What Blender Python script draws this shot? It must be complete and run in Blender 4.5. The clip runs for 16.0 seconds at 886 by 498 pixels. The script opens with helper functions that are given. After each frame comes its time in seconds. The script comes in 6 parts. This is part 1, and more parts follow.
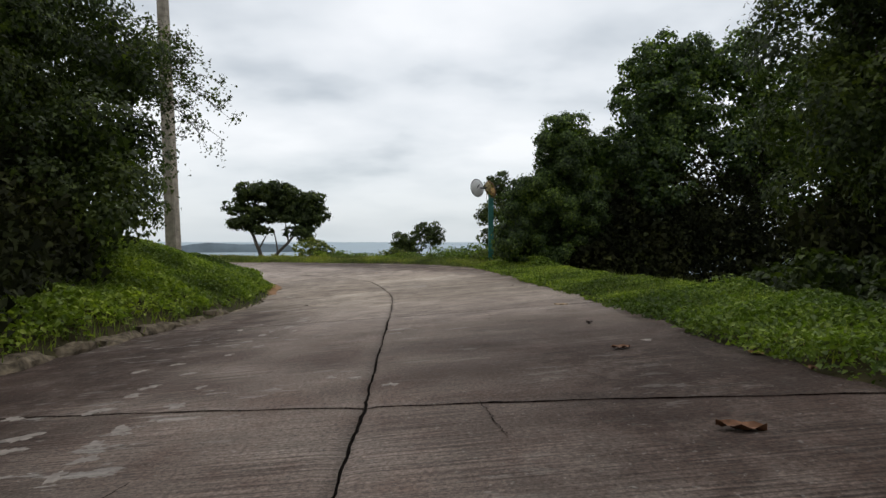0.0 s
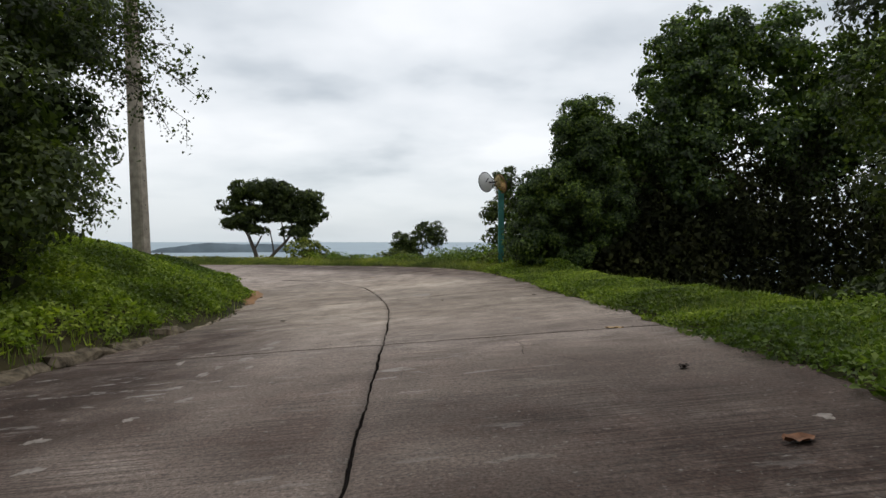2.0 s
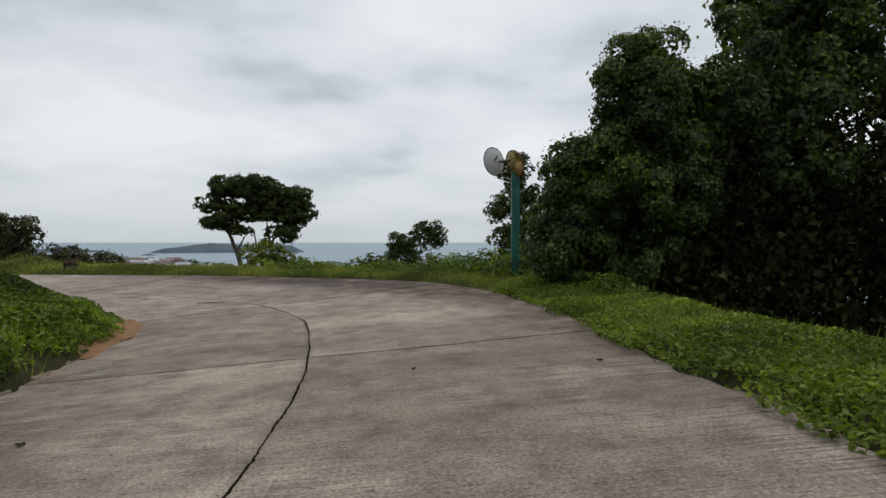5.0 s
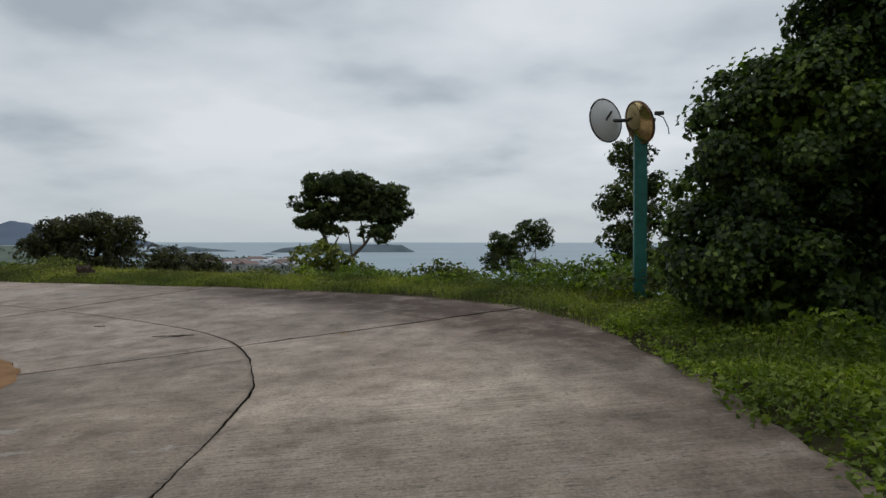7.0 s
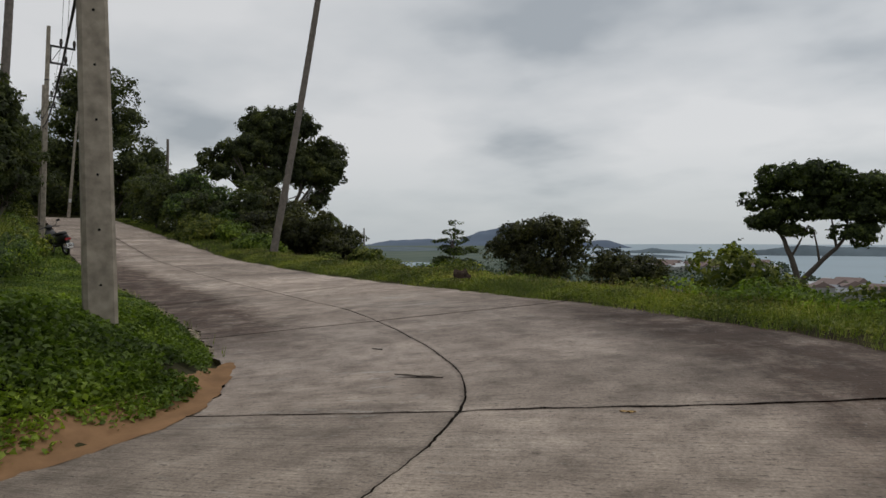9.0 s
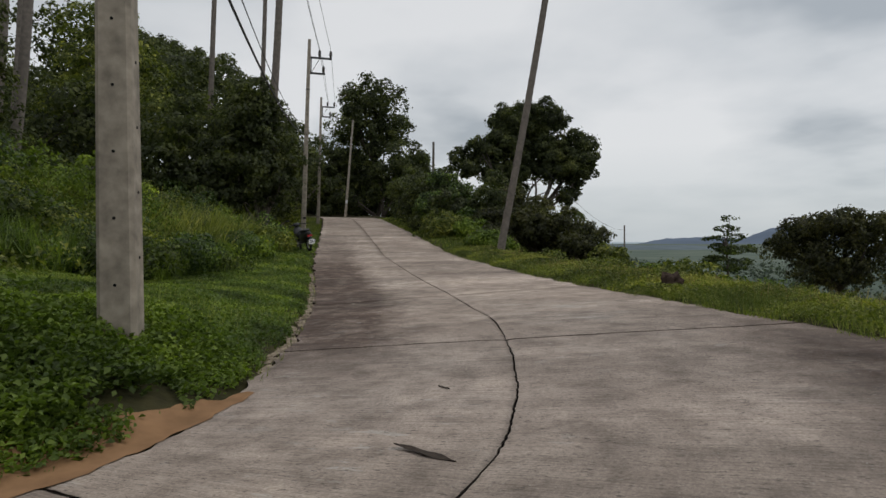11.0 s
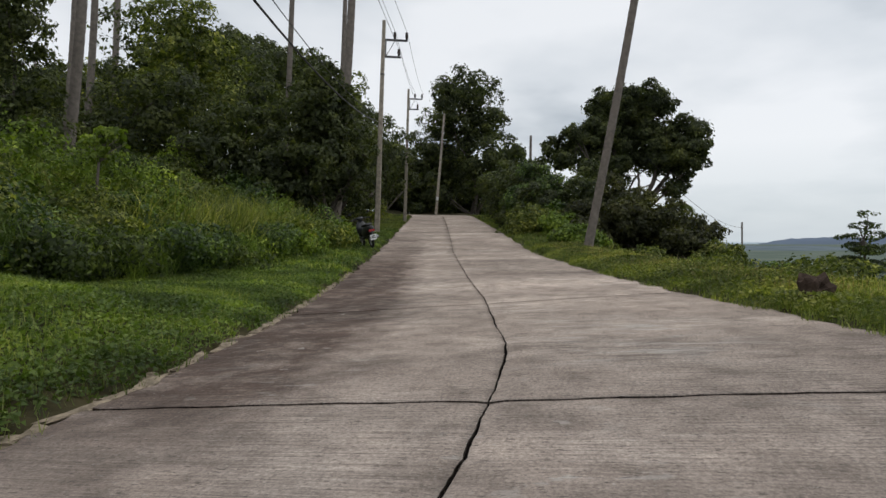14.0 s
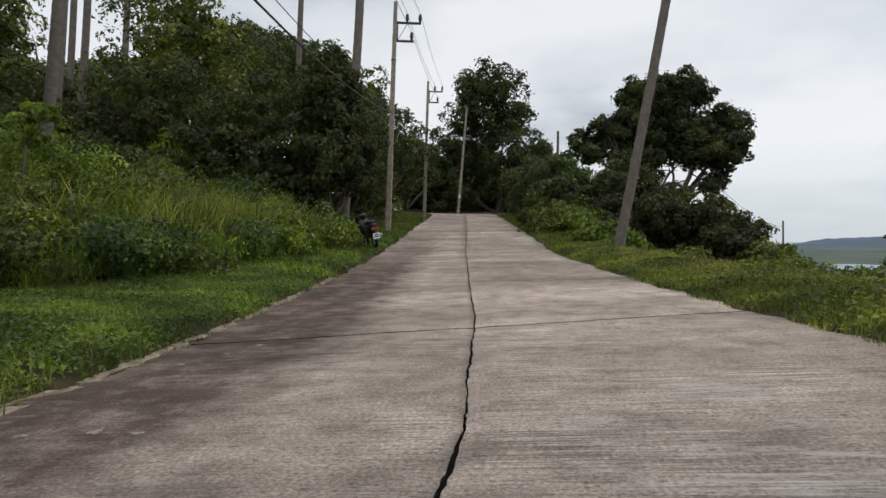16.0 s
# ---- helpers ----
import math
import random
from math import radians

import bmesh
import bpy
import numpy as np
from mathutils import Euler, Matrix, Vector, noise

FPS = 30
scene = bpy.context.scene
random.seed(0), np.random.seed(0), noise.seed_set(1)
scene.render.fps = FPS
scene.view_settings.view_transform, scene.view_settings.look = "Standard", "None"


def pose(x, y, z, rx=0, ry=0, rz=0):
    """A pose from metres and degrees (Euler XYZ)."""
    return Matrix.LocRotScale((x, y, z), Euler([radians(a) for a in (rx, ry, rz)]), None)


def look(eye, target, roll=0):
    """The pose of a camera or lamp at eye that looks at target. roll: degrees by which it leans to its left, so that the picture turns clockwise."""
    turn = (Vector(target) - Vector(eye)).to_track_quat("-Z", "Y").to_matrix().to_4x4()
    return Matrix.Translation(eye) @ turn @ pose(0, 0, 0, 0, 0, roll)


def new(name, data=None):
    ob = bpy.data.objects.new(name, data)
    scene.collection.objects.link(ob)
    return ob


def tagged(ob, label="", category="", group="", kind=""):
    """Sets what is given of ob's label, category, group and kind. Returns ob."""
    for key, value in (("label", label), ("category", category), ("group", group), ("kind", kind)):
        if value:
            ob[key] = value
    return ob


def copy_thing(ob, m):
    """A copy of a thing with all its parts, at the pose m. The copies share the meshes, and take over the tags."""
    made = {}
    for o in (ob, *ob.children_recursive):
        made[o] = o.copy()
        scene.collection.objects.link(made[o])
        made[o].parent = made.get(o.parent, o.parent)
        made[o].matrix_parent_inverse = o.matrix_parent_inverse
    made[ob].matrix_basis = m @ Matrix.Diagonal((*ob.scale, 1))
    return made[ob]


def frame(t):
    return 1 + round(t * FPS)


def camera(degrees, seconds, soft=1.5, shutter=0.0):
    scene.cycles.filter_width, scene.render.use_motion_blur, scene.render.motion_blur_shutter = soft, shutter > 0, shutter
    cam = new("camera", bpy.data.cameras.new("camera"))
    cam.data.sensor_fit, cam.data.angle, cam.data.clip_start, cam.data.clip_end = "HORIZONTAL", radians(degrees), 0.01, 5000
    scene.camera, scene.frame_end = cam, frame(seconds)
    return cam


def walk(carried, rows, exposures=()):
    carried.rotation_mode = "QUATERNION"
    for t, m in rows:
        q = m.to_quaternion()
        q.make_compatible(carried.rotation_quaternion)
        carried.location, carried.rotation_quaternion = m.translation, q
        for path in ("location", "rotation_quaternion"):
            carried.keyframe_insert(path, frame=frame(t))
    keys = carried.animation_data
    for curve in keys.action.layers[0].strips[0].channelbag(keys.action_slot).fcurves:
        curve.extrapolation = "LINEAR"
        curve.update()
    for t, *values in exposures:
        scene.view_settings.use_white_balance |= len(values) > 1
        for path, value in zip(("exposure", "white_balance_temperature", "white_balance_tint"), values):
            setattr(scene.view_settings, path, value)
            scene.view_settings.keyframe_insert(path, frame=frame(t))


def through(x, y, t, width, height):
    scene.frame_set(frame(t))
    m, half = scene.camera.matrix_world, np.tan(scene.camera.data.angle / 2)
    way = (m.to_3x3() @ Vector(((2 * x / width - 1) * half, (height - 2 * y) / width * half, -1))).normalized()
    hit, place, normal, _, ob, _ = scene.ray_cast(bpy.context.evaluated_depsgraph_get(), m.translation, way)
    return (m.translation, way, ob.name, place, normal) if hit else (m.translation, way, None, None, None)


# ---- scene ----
cam = camera(65.5, 16.0)
PATH = [
    (0, (-0.051, -0.077, 0.977), (-0.052, 1.922, 0.947), 0.0),
    (0.5, (-0.067, 0.280, 0.976), (-0.067, 2.279, 0.947), 0.0),
    (1, (-0.088, 0.746, 0.977), (-0.089, 2.746, 0.948), 0.0),
    (1.5, (-0.118, 1.281, 0.979), (-0.120, 3.281, 0.950), 0.0),
    (2, (-0.145, 1.859, 0.979), (-0.148, 3.859, 0.949), 0.0),
    (2.5, (-0.156, 2.466, 0.977), (-0.162, 4.466, 0.947), 0.0),
    (3, (-0.156, 3.167, 0.973), (-0.162, 5.167, 0.944), 0.0),
    (3.5, (-0.130, 3.934, 0.969), (-0.136, 5.934, 0.940), 0.0),
    (6, (0.206, 8.797, 1.049), (0.171, 10.796, 1.020), 0.0),
    (6.5, (0.265, 9.799, 1.045), (0.127, 11.794, 1.016), 0.0),
    (7, (0.338, 10.730, 1.043), (0.011, 12.703, 1.014), 0.0),
    (7.5, (0.400, 11.613, 1.047), (-0.194, 13.523, 1.019), 0.0),
    (8, (0.421, 12.409, 1.059), (-0.467, 14.201, 1.034), 0.0),
    (8.5, (0.432, 13.113, 1.072), (-0.754, 14.723, 1.047), 0.0),
    (9, (0.371, 13.829, 1.074), (-1.086, 15.199, 1.050), 0.0),
    (9.5, (0.243, 14.522, 1.069), (-1.416, 15.639, 1.044), 0.0),
    (10, (0.045, 15.164, 1.062), (-1.739, 16.068, 1.035), 0.0),
    (12.5, (-1.930, 17.375, 0.927), (-3.845, 17.949, 0.897), 0.0),
    (13, (-2.373, 17.646, 0.903), (-4.320, 18.102, 0.873), 0.0),
    (13.5, (-2.808, 17.925, 0.878), (-4.764, 18.345, 0.848), 0.0),
    (14, (-3.237, 18.181, 0.858), (-5.193, 18.601, 0.829), 0.0),
    (14.5, (-3.720, 18.433, 0.848), (-5.675, 18.852, 0.818), 0.0),
    (15, (-4.266, 18.686, 0.841), (-6.222, 19.104, 0.811), 0.0),
    (15.5, (-4.863, 18.937, 0.835), (-6.823, 19.333, 0.806), 0.0),
    (16, (-5.517, 19.177, 0.829), (-7.488, 19.516, 0.800), 0.0),
]
walk(cam, [(t, look(eye, target, roll)) for t, eye, target, roll in PATH],
     exposures=[(0.0, 0.09, 6540, 10), (2.0, 0.11, 6540, 10), (3.5, -0.04, 6540, 10), (6.0, -0.14, 6460, 9), (6.6, -0.19, 6420, 9), (7.5, -0.5, 6340, 8), (8.0, -0.58, 6480, 9), (8.5, -0.54, 6600, 10), (9.0, -0.38, 6660, 10), (10.0, -0.25, 6660, 10), (12.5, -0.14, 6520, 10), (14.0, 0.03, 6500, 10), (16.0, 0.03, 6500, 10)])

# ---- world, sun ----
SEA = -24.0
world = bpy.data.worlds.new("overcast_sky")
scene.world = world
world.use_nodes = True
wn, wl = world.node_tree.nodes, world.node_tree.links
wn.clear()


w_out = wn.new("ShaderNodeOutputWorld")
w_bg = wn.new("ShaderNodeBackground")
w_bg.inputs["Strength"].default_value = 1.0
w_co = wn.new("ShaderNodeTexCoord")
w_sep = wn.new("ShaderNodeSeparateXYZ")
wl.new(w_co.outputs["Generated"], w_sep.inputs[0])
w_up = wn.new("ShaderNodeMath"); w_up.operation = "MAXIMUM"; w_up.inputs[1].default_value = 0.0
wl.new(w_sep.outputs["Z"], w_up.inputs[0])
w_den = wn.new("ShaderNodeMath"); w_den.operation = "ADD"; w_den.inputs[1].default_value = 0.20
wl.new(w_up.outputs[0], w_den.inputs[0])
w_comb = wn.new("ShaderNodeCombineXYZ")
for axis in ("X", "Y"):
    d = wn.new("ShaderNodeMath"); d.operation = "DIVIDE"
    wl.new(w_sep.outputs[axis], d.inputs[0]); wl.new(w_den.outputs[0], d.inputs[1])
    wl.new(d.outputs[0], w_comb.inputs[axis])
w_n1 = wn.new("ShaderNodeTexNoise")
w_n1.inputs["Scale"].default_value = 0.95; w_n1.inputs["Detail"].default_value = 5.0
w_n1.inputs["Roughness"].default_value = 0.46; w_n1.inputs["Distortion"].default_value = 0.0
wl.new(w_comb.outputs[0], w_n1.inputs["Vector"])
w_r1 = wn.new("ShaderNodeValToRGB")
e = w_r1.color_ramp.elements
e[0].position, e[0].color = 0.35, (0.44, 0.485, 0.53, 1)
e[1].position, e[1].color = 0.58, (0.84, 0.86, 0.885, 1)
m = w_r1.color_ramp.elements.new(0.45); m.color = (0.68, 0.715, 0.75, 1)
wl.new(w_n1.outputs["Fac"], w_r1.inputs[0])
# the cloud is thicker towards the hills
w_west = wn.new("ShaderNodeMapRange")
w_west.inputs["From Min"].default_value, w_west.inputs["From Max"].default_value = -0.3, -1.0
w_west.inputs["To Min"].default_value, w_west.inputs["To Max"].default_value = 1.0, 0.94
wl.new(w_sep.outputs["X"], w_west.inputs["Value"])
w_thick = wn.new("ShaderNodeVectorMath"); w_thick.operation = "SCALE"
wl.new(w_r1.outputs[0], w_thick.inputs[0]); wl.new(w_west.outputs[0], w_thick.inputs["Scale"])
# haze towards the horizon
w_hz = wn.new("ShaderNodeMapRange")
w_hz.inputs["From Min"].default_value, w_hz.inputs["From Max"].default_value = 0.0, 0.13
w_hz.inputs["To Min"].default_value, w_hz.inputs["To Max"].default_value = 0.9, 0.0
wl.new(w_up.outputs[0], w_hz.inputs["Value"])
w_mix = wn.new("ShaderNodeMix"); w_mix.data_type = "RGBA"
w_mix.inputs["B"].default_value = (0.56, 0.62, 0.665, 1)
wl.new(w_hz.outputs[0], w_mix.inputs["Factor"]); wl.new(w_thick.outputs[0], w_mix.inputs["A"])
# a little of the blue sky above the cloud
w_sky = wn.new("ShaderNodeTexSky"); w_sky.sky_type = "NISHITA"; w_sky.sun_disc = False
w_sky.sun_elevation, w_sky.sun_rotation = radians(58), radians(20)
w_add = wn.new("ShaderNodeMix"); w_add.data_type = "RGBA"; w_add.blend_type = "ADD"
w_sc = wn.new("ShaderNodeVectorMath"); w_sc.operation = "SCALE"; w_sc.inputs["Scale"].default_value = 0.01
wl.new(w_sky.outputs[0], w_sc.inputs[0])
w_add.inputs["Factor"].default_value = 1.0
wl.new(w_mix.outputs["Result"], w_add.inputs["A"]); wl.new(w_sc.outputs[0], w_add.inputs["B"])
wl.new(w_add.outputs["Result"], w_bg.inputs["Color"])
wl.new(w_bg.outputs[0], w_out.inputs[0])

sun = new("sun", bpy.data.lights.new("sun", "SUN"))
sun.data.energy, sun.data.angle, sun.data.color = 0.6, radians(40), (1.0, 0.97, 0.92)
sun.matrix_world = look((0, 0, 50), (-10, -25, 0))


# ---- materials ----
def material(name, rough=0.7, spec=0.5):
    mat = bpy.data.materials.new(name)
    mat.use_nodes = True
    b = mat.node_tree.nodes["Principled BSDF"]
    b.inputs["Roughness"].default_value = rough
    b.inputs["Specular IOR Level"].default_value = spec
    return mat, mat.node_tree.nodes, mat.node_tree.links, b


def ramp(nodes, links, source, stops):
    r = nodes.new("ShaderNodeValToRGB")
    els = r.color_ramp.elements
    els[0].position, els[0].color = stops[0][0], (*stops[0][1], 1)
    els[1].position, els[1].color = stops[-1][0], (*stops[-1][1], 1)
    for p, c in stops[1:-1]:
        els.new(p).color = (*c, 1)
    links.new(source, r.inputs[0])
    return r.outputs[0]


def tex_noise(nodes, links, vector, scale, detail=4.0, rough=0.55):
    n = nodes.new("ShaderNodeTexNoise")
    n.inputs["Scale"].default_value, n.inputs["Detail"].default_value = scale, detail
    n.inputs["Roughness"].default_value = rough
    if vector is not None:
        links.new(vector, n.inputs["Vector"])
    return n.outputs["Fac"]


def mixed(nodes, links, fac, a, b, blend="MIX"):
    m = nodes.new("ShaderNodeMix")
    m.data_type, m.blend_type = "RGBA", blend
    for key, v in (("Factor", fac), ("A", a), ("B", b)):
        if isinstance(v, (int, float)):
            m.inputs[key].default_value = v
        elif isinstance(v, tuple):
            m.inputs[key].default_value = (*v, 1)
        else:
            links.new(v, m.inputs[key])
    return m.outputs["Result"]


def bumped(nodes, links, bsdf, height, strength, distance):
    b = nodes.new("ShaderNodeBump")
    b.inputs["Strength"].default_value, b.inputs["Distance"].default_value = strength, distance
    links.new(height, b.inputs["Height"])
    links.new(b.outputs[0], bsdf.inputs["Normal"])


def leaf_material(name, dark, mid, light, rough=0.55, through=0.35, spec=0.22):
    mat, n, l, b = material(name, rough, spec)
    geo = n.new("ShaderNodeNewGeometry")
    col = ramp(n, l, geo.outputs["Random Per Island"], [(0.0, dark), (0.55, mid), (1.0, light)])
    co = n.new("ShaderNodeTexCoord")
    big = tex_noise(n, l, co.outputs["Object"], 0.9, 2.0)
    tone = ramp(n, l, big, [(0.3, (0.40, 0.43, 0.46)), (0.5, (0.95, 0.95, 0.95)), (0.7, (1.75, 1.6, 1.2))])
    col = mixed(n, l, 1.0, col, tone, "MULTIPLY")
    l.new(col, b.inputs["Base Color"])
    tr = n.new("ShaderNodeBsdfTranslucent")
    l.new(mixed(n, l, 1.0, col, (1.3, 1.5, 0.5), "MULTIPLY"), tr.inputs["Color"])
    mx = n.new("ShaderNodeMixShader")
    mx.inputs[0].default_value = through
    l.new(b.outputs[0], mx.inputs[1]); l.new(tr.outputs[0], mx.inputs[2])
    l.new(mx.outputs[0], n["Material Output"].inputs["Surface"])
    return mat


def plain(name, colour, rough=0.6, spec=0.5, metal=0.0, vary=0.25, scale=6.0, bump=0.0):
    mat, n, l, b = material(name, rough, spec)
    co = n.new("ShaderNodeTexCoord")
    f = tex_noise(n, l, co.outputs["Object"], scale, 5.0)
    lo, hi = tuple(c * (1 - vary) for c in colour), tuple(c * (1 + vary) for c in colour)
    l.new(ramp(n, l, f, [(0.3, lo), (0.7, hi)]), b.inputs["Base Color"])
    b.inputs["Metallic"].default_value = metal
    if bump:
        bumped(n, l, b, f, 0.5, bump)
    return mat


LEAF_DARK = leaf_material("leaf_dark", (0.027, 0.038, 0.014), (0.046, 0.066, 0.020), (0.10, 0.132, 0.036))
LEAF_VINE = leaf_material("leaf_vine", (0.024, 0.042, 0.014), (0.050, 0.086, 0.023), (0.16, 0.225, 0.052), spec=0.3, rough=0.45)
LEAF_WEED = leaf_material("leaf_weed", (0.055, 0.085, 0.016), (0.115, 0.17, 0.03), (0.22, 0.29, 0.06), through=0.35)
LEAF_GRASS = leaf_material("leaf_grass", (0.085, 0.12, 0.028), (0.145, 0.19, 0.042), (0.31, 0.32, 0.12), through=0.35)
LEAF_OLIVE = leaf_material("leaf_olive", (0.055, 0.072, 0.018), (0.105, 0.13, 0.032), (0.26, 0.27, 0.08))
LEAF_HILL = leaf_material("leaf_hill", (0.034, 0.042, 0.018), (0.056, 0.069, 0.027), (0.11, 0.128, 0.05))
# young yellow-green leaves, lightened to make up for shade on the lower leg
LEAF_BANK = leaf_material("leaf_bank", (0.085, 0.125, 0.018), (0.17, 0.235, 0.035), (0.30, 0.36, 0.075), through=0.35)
LEAF_BROWN = leaf_material("leaf_brown", (0.028, 0.031, 0.015), (0.053, 0.055, 0.025), (0.105, 0.108, 0.046))
LEAF_TALL = leaf_material("leaf_tall_grass", (0.10, 0.125, 0.03), (0.18, 0.205, 0.05), (0.34, 0.32, 0.12), through=0.35)
LEAF_LAWN = leaf_material("leaf_lawn", (0.058, 0.09, 0.020), (0.11, 0.165, 0.036), (0.19, 0.25, 0.065), through=0.35)
LEAF_ROUGH = leaf_material("leaf_rough_verge", (0.075, 0.092, 0.025), (0.135, 0.16, 0.042), (0.26, 0.265, 0.09), through=0.35)
DRY_GRASS = leaf_material("dry_grass", (0.16, 0.12, 0.055), (0.25, 0.20, 0.09), (0.38, 0.32, 0.16), through=0.2)
# dry brown creepers, darkened so the colour carries the shade under trees
CREEPER = leaf_material("shaded_dry_creeper", (0.016, 0.018, 0.009), (0.028, 0.031, 0.015), (0.06, 0.07, 0.026), through=0.1, spec=0.1, rough=0.9)
BARK = plain("bark", (0.10, 0.085, 0.07), 0.9, 0.2, scale=9.0, bump=0.02)
PALM_BARK = plain("palm_bark", (0.165, 0.142, 0.122), 0.9, 0.2, scale=7.0, bump=0.01)


def concrete_material():
    mat, n, l, b = material("concrete_slab", 0.86, 0.12)
    uv = n.new("ShaderNodeUVMap")
    sep = n.new("ShaderNodeSeparateXYZ")
    l.new(uv.outputs[0], sep.inputs[0])
    info = n.new("ShaderNodeObjectInfo")
    def stretched0(sx, sy):
        k = n.new("ShaderNodeMapping"); k.inputs["Scale"].default_value = (sx, sy, 1.0)
        l.new(uv.outputs[0], k.inputs["Vector"])
        return k.outputs[0]
    big = tex_noise(n, l, uv.outputs[0], 0.55, 5.0, 0.6)
    mid = tex_noise(n, l, uv.outputs[0], 3.2, 6.0, 0.62)
    fine = tex_noise(n, l, uv.outputs[0], 58.0, 4.0, 0.8)
    col = ramp(n, l, big, [(0.32, (0.272, 0.226, 0.196)), (0.5, (0.370, 0.312, 0.272)), (0.68, (0.478, 0.412, 0.364))])
    wide_blot = tex_noise(n, l, stretched0(0.5, 0.28), 1.0, 4.0, 0.6)
    col = mixed(n, l, 1.0, col, ramp(n, l, wide_blot, [(0.35, (0.72, 0.71, 0.70)), (0.65, (1.22, 1.2, 1.18))]), "MULTIPLY")
    col = mixed(n, l, 1.0, col, ramp(n, l, mid, [(0.3, (0.62, 0.61, 0.60)), (0.5, (1.0, 1.0, 1.0)), (0.7, (1.28, 1.28, 1.27))]), "MULTIPLY")
    def span(source, a, c, lo, hi):
        r = n.new("ShaderNodeMapRange")
        r.inputs["From Min"].default_value, r.inputs["From Max"].default_value = a, c
        r.inputs["To Min"].default_value, r.inputs["To Max"].default_value = lo, hi
        l.new(source, r.inputs["Value"])
        return r.outputs[0]
    grain = n.new("ShaderNodeMath"); grain.operation = "MAXIMUM"
    l.new(span(sep.outputs["X"], 17.0, 21.0, 1.0, 0.45), grain.inputs[0])
    l.new(span(sep.outputs["X"], 27.0, 31.0, 0.45, 1.0), grain.inputs[1])
    col = mixed(n, l, grain.outputs[0], col, ramp(n, l, fine, [(0.35, (0.5, 0.5, 0.5)), (0.5, (1.0, 1.0, 1.0)), (0.65, (1.5, 1.5, 1.5))]), "MULTIPLY")
    tint = ramp(n, l, info.outputs["Random"], [(0.0, (0.86, 0.85, 0.84)), (1.0, (1.12, 1.12, 1.12))])
    col = mixed(n, l, 1.0, col, tint, "MULTIPLY")
    # dark algae film: on the older lower stretch, deepened rightwards for tree shade, and along the inner edge
    def mapped(source, a, c):
        r = n.new("ShaderNodeMapRange")
        r.inputs["From Min"].default_value, r.inputs["From Max"].default_value = a, c
        l.new(source, r.inputs["Value"])
        return r.outputs[0]
    def maths(op, p, q):
        k = n.new("ShaderNodeMath"); k.operation = op; k.use_clamp = op != "MULTIPLY"
        for i, v in enumerate((p, q)):
            if isinstance(v, (int, float)):
                k.inputs[i].default_value = v
            else:
                l.new(v, k.inputs[i])
        return k.outputs[0]
    X, Y = sep.outputs["X"], sep.outputs["Y"]
    low = mapped(X, 17.5, 12.8)
    # newer, smoother, slightly yellower concrete between the lower stretch and the bend
    pale = maths("MULTIPLY", mapped(X, 15.5, 18.5), mapped(X, 27.0, 23.0))
    col = mixed(n, l, maths("MULTIPLY", pale, 0.9), col, (0.97, 0.96, 0.90), "MULTIPLY")
    col = mixed(n, l, maths("MULTIPLY", mapped(X, 29.0, 33.0), 0.8), col, (1.16, 1.14, 1.11), "MULTIPLY")
    grime = mapped(tex_noise(n, l, uv.outputs[0], 1.6, 7.0, 0.72), 0.25, 0.6)
    col = mixed(n, l, maths("MULTIPLY", low, grime), col, (0.385, 0.335, 0.325), "MULTIPLY")
    wander = n.new("ShaderNodeMath"); wander.operation = "MULTIPLY_ADD"
    wander.inputs[1].default_value, wander.inputs[2].default_value = 1.3, -0.65
    l.new(tex_noise(n, l, uv.outputs[0], 1.4, 8.0, 0.7), wander.inputs[0])
    drift = n.new("ShaderNodeMath"); drift.operation = "ADD"
    l.new(Y, drift.inputs[0]); l.new(wander.outputs[0], drift.inputs[1])
    Y2 = drift.outputs[0]
    edge = maths("MULTIPLY", mapped(Y2, -0.8, -1.35), maths("MULTIPLY", mapped(X, 27.5, 30.0), mapped(X, 60.0, 42.0)))
    outer = maths("MULTIPLY", mapped(Y2, 1.45, 2.3), maths("MULTIPLY", mapped(X, 22.8, 24.8), mapped(X, 32.0, 28.0)))
    outer = maths("ADD", outer, maths("MULTIPLY", mapped(Y2, 1.7, 2.9), maths("MULTIPLY", mapped(X, 17.0, 19.5), mapped(X, 26.0, 23.0))))
    # right of the lower stretch: tree shade painted in with the film
    low_right = maths("MULTIPLY", mapped(Y2, -0.1, 1.1), mapped(X, 15.0, 11.8))
    low_left = maths("MULTIPLY", mapped(Y2, -0.8, -1.7), mapped(X, 21.5, 17.0))
    cover = maths("ADD", maths("ADD", low_right, low_left), maths("ADD", edge, outer))
    film = maths("MULTIPLY", cover, mapped(tex_noise(n, l, uv.outputs[0], 2.1, 9.0, 0.78), 0.2, 0.52))
    film = maths("MULTIPLY", film, 0.93)
    col = mixed(n, l, film, col, (0.205, 0.163, 0.15), "MULTIPLY")
    speck = mapped(tex_noise(n, l, uv.outputs[0], 38.0, 4.0, 0.75), 0.45, 0.68)
    col = mixed(n, l, maths("MULTIPLY", speck, 0.32), col, (0.09, 0.075, 0.065))
    # pale worn scuffs, drawn out across the lane
    def stretched(sx, sy):
        k = n.new("ShaderNodeMapping"); k.inputs["Scale"].default_value = (sx, sy, 1.0)
        l.new(uv.outputs[0], k.inputs["Vector"])
        return k.outputs[0]
    scuff = mapped(tex_noise(n, l, stretched(6.5, 2.6), 1.0, 5.0, 0.68), 0.585, 0.615)
    patch = mapped(tex_noise(n, l, uv.outputs[0], 0.6, 2.0), 0.46, 0.60)
